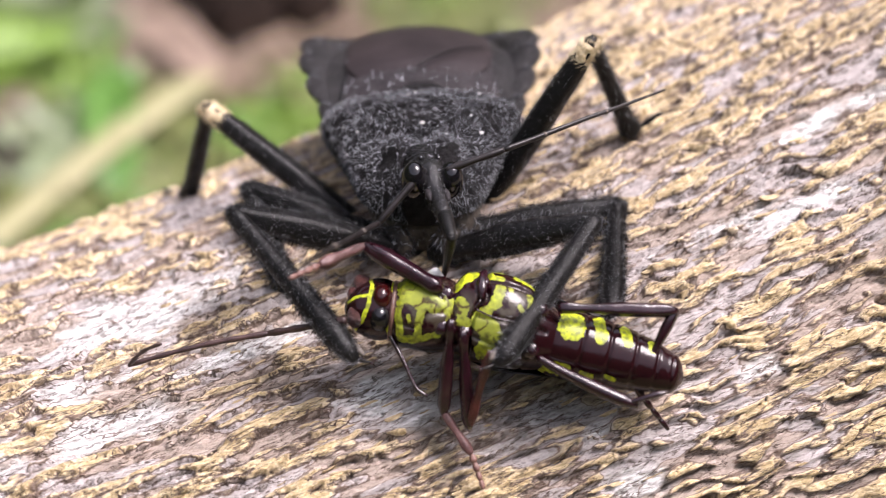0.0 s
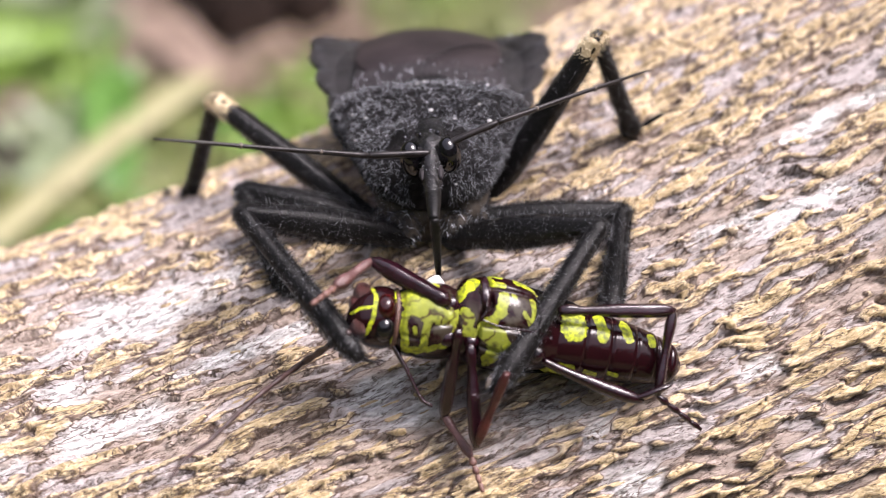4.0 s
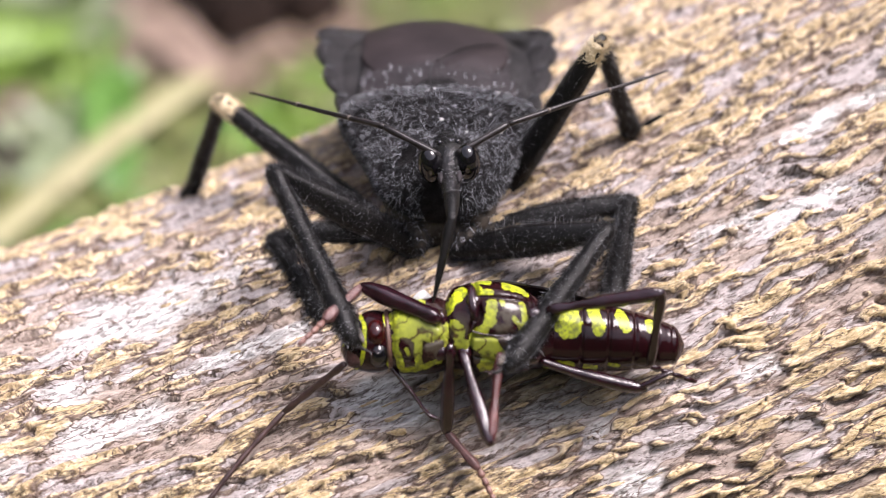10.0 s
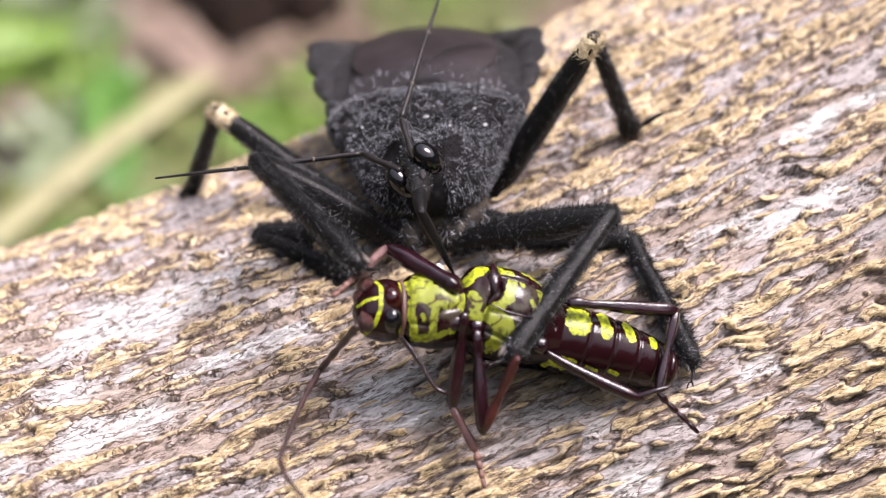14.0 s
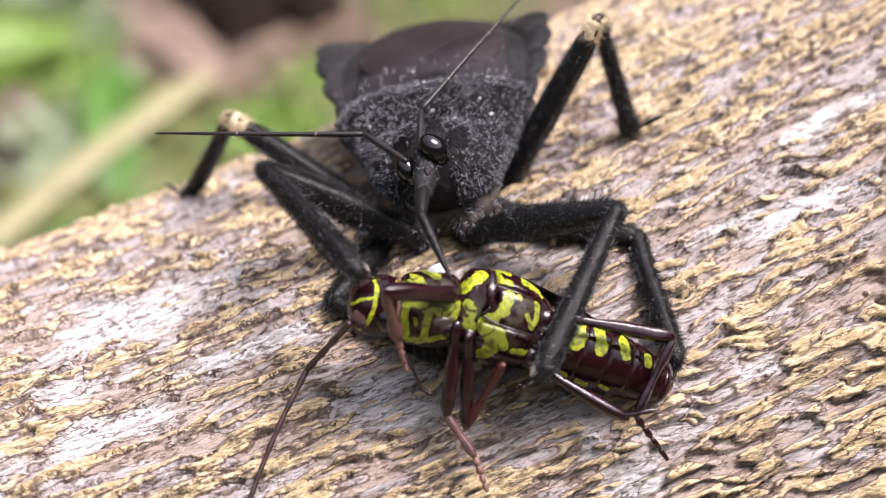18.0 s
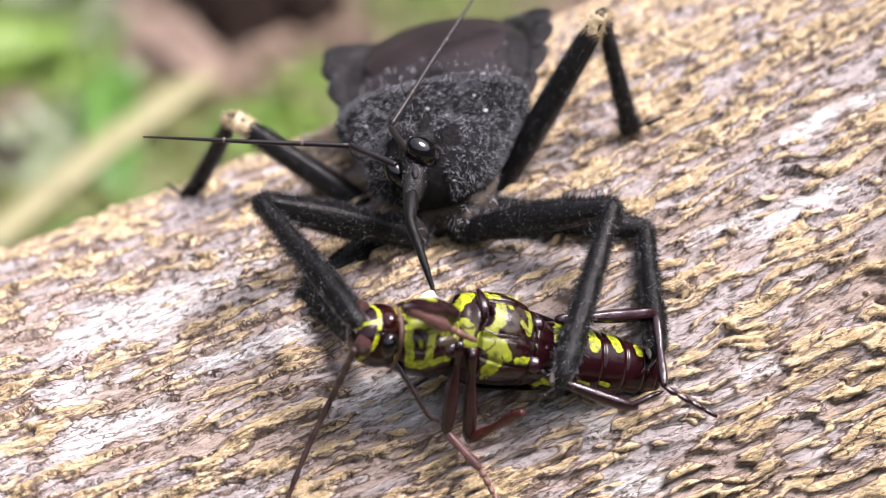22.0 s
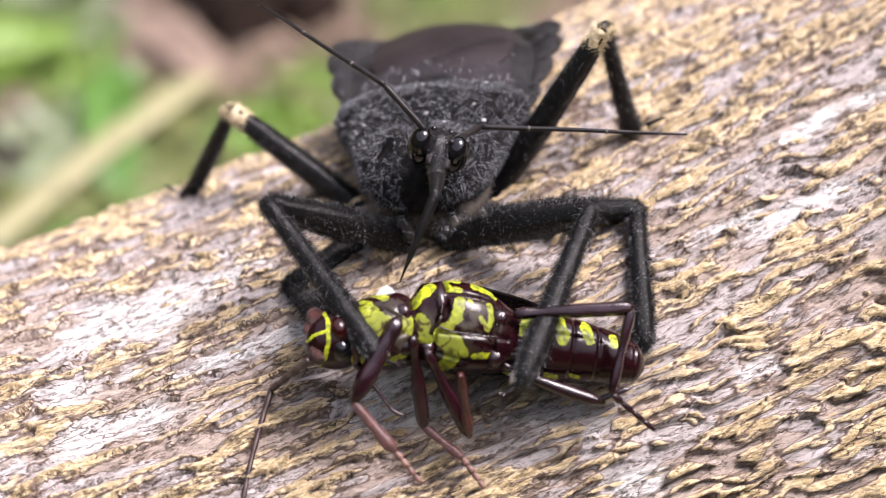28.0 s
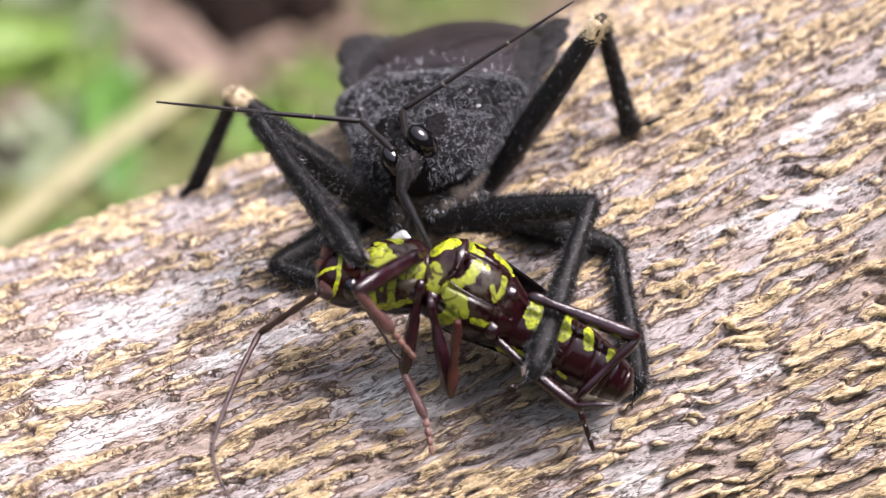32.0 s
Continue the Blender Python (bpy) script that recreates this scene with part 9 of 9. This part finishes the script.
    walk(MOVE["bh_tibia"], [
        (0, mm(6.244, 1.966, 1.095, -7.9, 16.8, -104.2)),
        (2, mm(6.203, 1.774, 1.354, 0.5, 17.8, -93.5)),
        (3, mm(6.181, 1.748, 1.641, 2.0, 19.9, -91.6)),
        (5.5, mm(6.3, 1.654, 0.893, 13.4, -22.3, -92.3)),
        (6, mm(6.231, 1.689, 0.924, 15.6, -20.1, -87.8)),
        (7, mm(6.194, 1.655, 0.833, 13.2, -21.4, -87.7)),
        (8, mm(6.174, 1.685, 0.742, 10.7, -21.4, -89.2)),
        (8.5, mm(6.222, 1.671, 0.663, 4.1, -15.9, -94.3)),
        (9, mm(5.901, 1.748, 2.592, -1.8, 30.4, -91.2)),
        (10, mm(5.876, 1.827, 2.639, -1.2, 30.9, -92.5)),
        (11, mm(6.099, 1.734, 1.259, 13.0, -18.3, -94.2)),
        (12, mm(6.172, 1.72, 1.201, 8.9, -20.0, -96.4)),
        (12.5, mm(6.148, 1.667, 0.944, 5.6, -11.8, -96.2)),
        (13, mm(6.227, 1.607, 0.99, 7.9, -10.8, -93.7)),
        (13.5, mm(6.321, 1.699, 0.723, 6.7, -15.9, -94.8)),
        (14, mm(6.296, 1.855, 1.025, 5.9, 0.9, -92.2)),
        (14.5, mm(6.203, 1.692, 1.142, 3.1, -0.1, -97.0)),
        (16.5, mm(6.31, 1.46, 1.294, 1.0, 2.7, -102.8)),
        (17, mm(6.287, 1.403, 1.369, 1.5, 4.6, -102.5)),
        (18, mm(6.229, 1.633, 1.273, 4.8, 0.5, -97.6)),
        (19, mm(6.216, 1.866, 0.901, 1.3, 1.8, -95.9)),
        (20, mm(6.116, 1.823, 1.253, 3.6, -1.1, -94.8)),
        (21, mm(6.23, 2.024, 0.865, 13.3, -17.0, -87.5)),
        (22, mm(6.27, 2, 0.895, 16.9, -20.1, -89.7)),
        (23, mm(6.242, 2.022, 0.924, 22.8, -25.0, -87.1)),
        (24, mm(6.154, 1.987, 0.98, 23.5, -18.7, -82.0)),
        (25, mm(6.218, 2.095, 0.549, 19.2, -28.2, -86.4)),
        (27.5, mm(6.107, 1.827, 1.446, 8.6, 0.1, -90.0)),
        (28, mm(6.086, 1.794, 1.759, 1.0, 3.2, -95.5)),
        (29, mm(6.164, 1.525, 1.735, -2.2, 8.8, -98.0)),
        (30, mm(5.785, 2.712, 0.963, -2.4, 3.0, -83.0)),
        (30.5, mm(6.091, 2.055, 0.983, -1.6, -1.7, -91.8)),
        (31, mm(6.139, 1.982, 1.127, -3.3, 7.4, -93.9)),
        (32, mm(6.304, 1.543, 1.11, -2.7, 8.2, -107.6)),
    ])
    walk(MOVE["bn1"], [
        (0, mm(-8.703, -2.351, -0.044, 13.4, -22.2, 19.2)),
        (2, mm(-7.836, -2.501, -1.043, 6.6, -42.9, 34.7)),
        (3, mm(-7.758, -2.438, -1.123, 6.1, -45.0, 34.8)),
        (5.5, mm(-6.437, -2.566, -1.525, -17.2, -61.3, 64.2)),
        (6, mm(-6.259, -2.992, -1.378, -23.7, -58.8, 69.3)),
        (7, mm(-6.13, -2.274, -1.729, -39.9, -71.7, 63.6)),
        (8, mm(-7.03, -3.095, -1.023, -18.2, -48.0, 53.2)),
        (8.5, mm(-8.174, -2.585, -0.603, -9.4, -32.5, 35.2)),
        (9, mm(-8.28, -3.272, 0.185, 0.5, -18.3, 38.0)),
        (10, mm(-8.131, -3.35, -0.001, 1.0, -21.7, 40.6)),
        (11, mm(-8.255, -2.496, -0.689, -19.7, -34.1, 28.8)),
        (12, mm(-8.348, -2.677, -0.288, -20.0, -29.4, 19.1)),
        (12.5, mm(-9.02, -0.759, -0.128, -8.3, -22.6, 1.0)),
        (13, mm(-8.658, -2.157, -0.146, -6.5, -25.4, 13.2)),
        (13.5, mm(-7.864, -2.815, -0.713, -1.5, -36.3, 41.0)),
        (14, mm(-6.41, -3.304, -1.616, 1.0, -58.4, 62.0)),
        (14.5, mm(-6.674, -4.571, -0.615, -2.9, -34.0, 63.6)),
        (16.5, mm(-6.471, -4.74, -0.323, -1.0, -27.3, 71.7)),
        (17, mm(-6.55, -4.599, -0.537, -1.2, -31.1, 69.3)),
        (18, mm(-6.506, -4.096, -0.969, -5.4, -41.0, 69.1)),
        (19, mm(-6.82, -3.643, -0.471, -0.1, -30.6, 70.3)),
        (20, mm(-6.446, -3.811, -0.827, -4.4, -38.3, 74.7)),
        (21, mm(-6.113, -2.964, -1.32, -12.4, -56.0, 77.9)),
        (22, mm(-5.813, -2.699, -1.5, -17.6, -63.6, 84.7)),
        (23, mm(-5.221, -2.176, -1.414, -43.1, -73.8, 109.1)),
        (24, mm(-4.983, -2.45, -1.348, -53.5, -75.8, 114.8)),
        (25, mm(-5.263, -2.409, -1.148, -25.2, -68.0, 100.6)),
        (27.5, mm(-6.223, -3.685, -1.4, -8.0, -58.0, 59.5)),
        (28, mm(-7.028, -3.136, -1.518, 3.4, -53.8, 43.7)),
        (29, mm(-7.337, -2.985, -1.582, 13.6, -52.0, 30.1)),
        (30, mm(-7.284, -4.128, -0.893, 7.3, -36.8, 46.0)),
        (30.5, mm(-7.216, -4.244, -0.765, 1.4, -36.3, 45.4)),
        (31, mm(-6.72, -4.013, -0.621, 5.9, -33.1, 69.5)),
        (32, mm(-6.578, -5.01, -0.752, 3.9, -33.9, 58.9)),
    ])
    walk(MOVE["bn2"], [
        (0, mm(-8.703, -2.351, -0.044, -12.4, 0.8, -153.6)),
        (1, mm(-8.270, -2.426, -0.544, -6.3, -12.0, -157.3)),
        (1.5, mm(-8.053, -2.463, -0.793, -7.1, 1.3, -156.6)),
        (2, mm(-7.836, -2.501, -1.043, -7.6, -57.8, -132.6)),
        (3, mm(-7.758, -2.438, -1.123, -4.3, -58.3, -132.4)),
        (5.5, mm(-6.437, -2.566, -1.525, 10.4, -1.8, -116.0)),
        (6, mm(-6.259, -2.992, -1.378, 14.4, -4.7, -111.6)),
        (7, mm(-6.130, -2.274, -1.729, 15.5, -18.1, -118.2)),
        (8, mm(-7.030, -3.095, -1.023, 13.0, -14.4, -123.9)),
        (8.5, mm(-8.174, -2.585, -0.603, 7.8, -12.9, -137.6)),
        (9, mm(-8.280, -3.272, 0.185, -0.7, -14.1, -134.2)),
        (10, mm(-8.131, -3.350, -0.001, -1.1, -14.2, -126.8)),
        (11, mm(-8.255, -2.496, -0.689, 17.7, -5.8, -148.7)),
        (12, mm(-8.348, -2.677, -0.288, 18.8, -23.1, -148.5)),
        (12.5, mm(-9.020, -0.759, -0.128, 8.7, -3.7, -167.8)),
        (13, mm(-8.658, -2.157, -0.146, 7.8, 1.3, -149.3)),
        (13.5, mm(-7.864, -2.815, -0.713, 2.1, 0.3, -133.7)),
        (14, mm(-6.410, -3.304, -1.616, 11.6, -44.2, -101.4)),
        (14.5, mm(-6.674, -4.571, -0.615, 3.3, -8.5, -89.9)),
        (16.5, mm(-6.471, -4.740, -0.323, 1.3, -7.3, -87.0)),
        (17, mm(-6.550, -4.599, -0.537, 5.2, -43.0, -91.1)),
        (18, mm(-6.506, -4.096, -0.969, 5.0, -10.3, -95.0)),
        (19, mm(-6.820, -3.643, -0.471, 0.9, -25.0, -94.6)),
        (20, mm(-6.446, -3.811, -0.827, 3.7, -12.6, -85.9)),
        (21, mm(-6.113, -2.964, -1.320, 9.0, 8.0, -102.8)),
        (22, mm(-5.813, -2.699, -1.500, 9.7, 17.1, -103.6)),
        (23, mm(-5.221, -2.176, -1.414, 15.5, 18.8, -96.8)),
        (24, mm(-4.983, -2.450, -1.348, 18.1, 20.2, -94.2)),
        (25, mm(-5.263, -2.409, -1.148, 10.7, 22.6, -97.0)),
        (27.5, mm(-6.223, -3.685, -1.400, 8.0, -6.7, -98.4)),
        (28, mm(-7.028, -3.136, -1.518, 1.3, -19.5, -93.7)),
        (29, mm(-7.337, -2.985, -1.582, -0.7, -16.3, -88.9)),
        (30, mm(-7.284, -4.128, -0.893, -3.6, -17.7, -92.5)),
        (30.5, mm(-7.216, -4.244, -0.765, -1.8, -21.4, -91.8)),
        (31, mm(-6.720, -4.013, -0.621, -2.4, -19.3, -87.9)),
        (32, mm(-6.578, -5.010, -0.752, -3.3, -40.4, -79.0)),
    ])
    walk(MOVE["bn3"], [
        (0, mm(5.6, 0, 0, 168.3, -40.6, -162.3)),
        (1, mm(5.6, 0, 0, 150.9, -58.9, -147.0)),
        (1.5, mm(5.6, 0, 0, 168.1, -42.2, -162.7)),
        (1.75, mm(5.6, 0, 0, 23.7, -74.7, -19.9)),
        (2, mm(5.6, 0, 0, -0.7, -15.5, 2.5)),
        (3, mm(5.6, 0, 0, -0.8, -8.7, 5.2)),
        (5.5, mm(5.6, 0, 0, 0.0, -0.0, 0.0)),
        (13, mm(5.6, 0, 0, 0.0, -0.0, 0.0)),
        (14, mm(5.6, 0, 0, -5.8, -7.9, 36.3)),
        (14.5, mm(5.6, 0, 0, -4.0, -6.0, 32.0)),
        (16.5, mm(5.6, 0, 0, -1.0, -2.0, 22.0)),
        (17, mm(5.6, 0, 0, -0.6, -1.7, 18.0)),
        (18, mm(5.6, 0, 0, -1.0, -6.0, 12.0)),
        (19, mm(5.6, 0, 0, -1.4, -11.8, 6.9)),
        (20, mm(5.6, 0, 0, 0.0, -0.0, 0.0)),
        (29, mm(5.6, 0, 0, 0.0, -0.0, 0.0)),
        (30, mm(5.6, 0, 0, -2.0, -3.0, 18.0)),
        (31, mm(5.6, 0, 0, -3.9, -6.4, 31.5)),
        (32, mm(5.6, 0, 0, 0.3, 0.4, 36.6)),
    ])


motions()
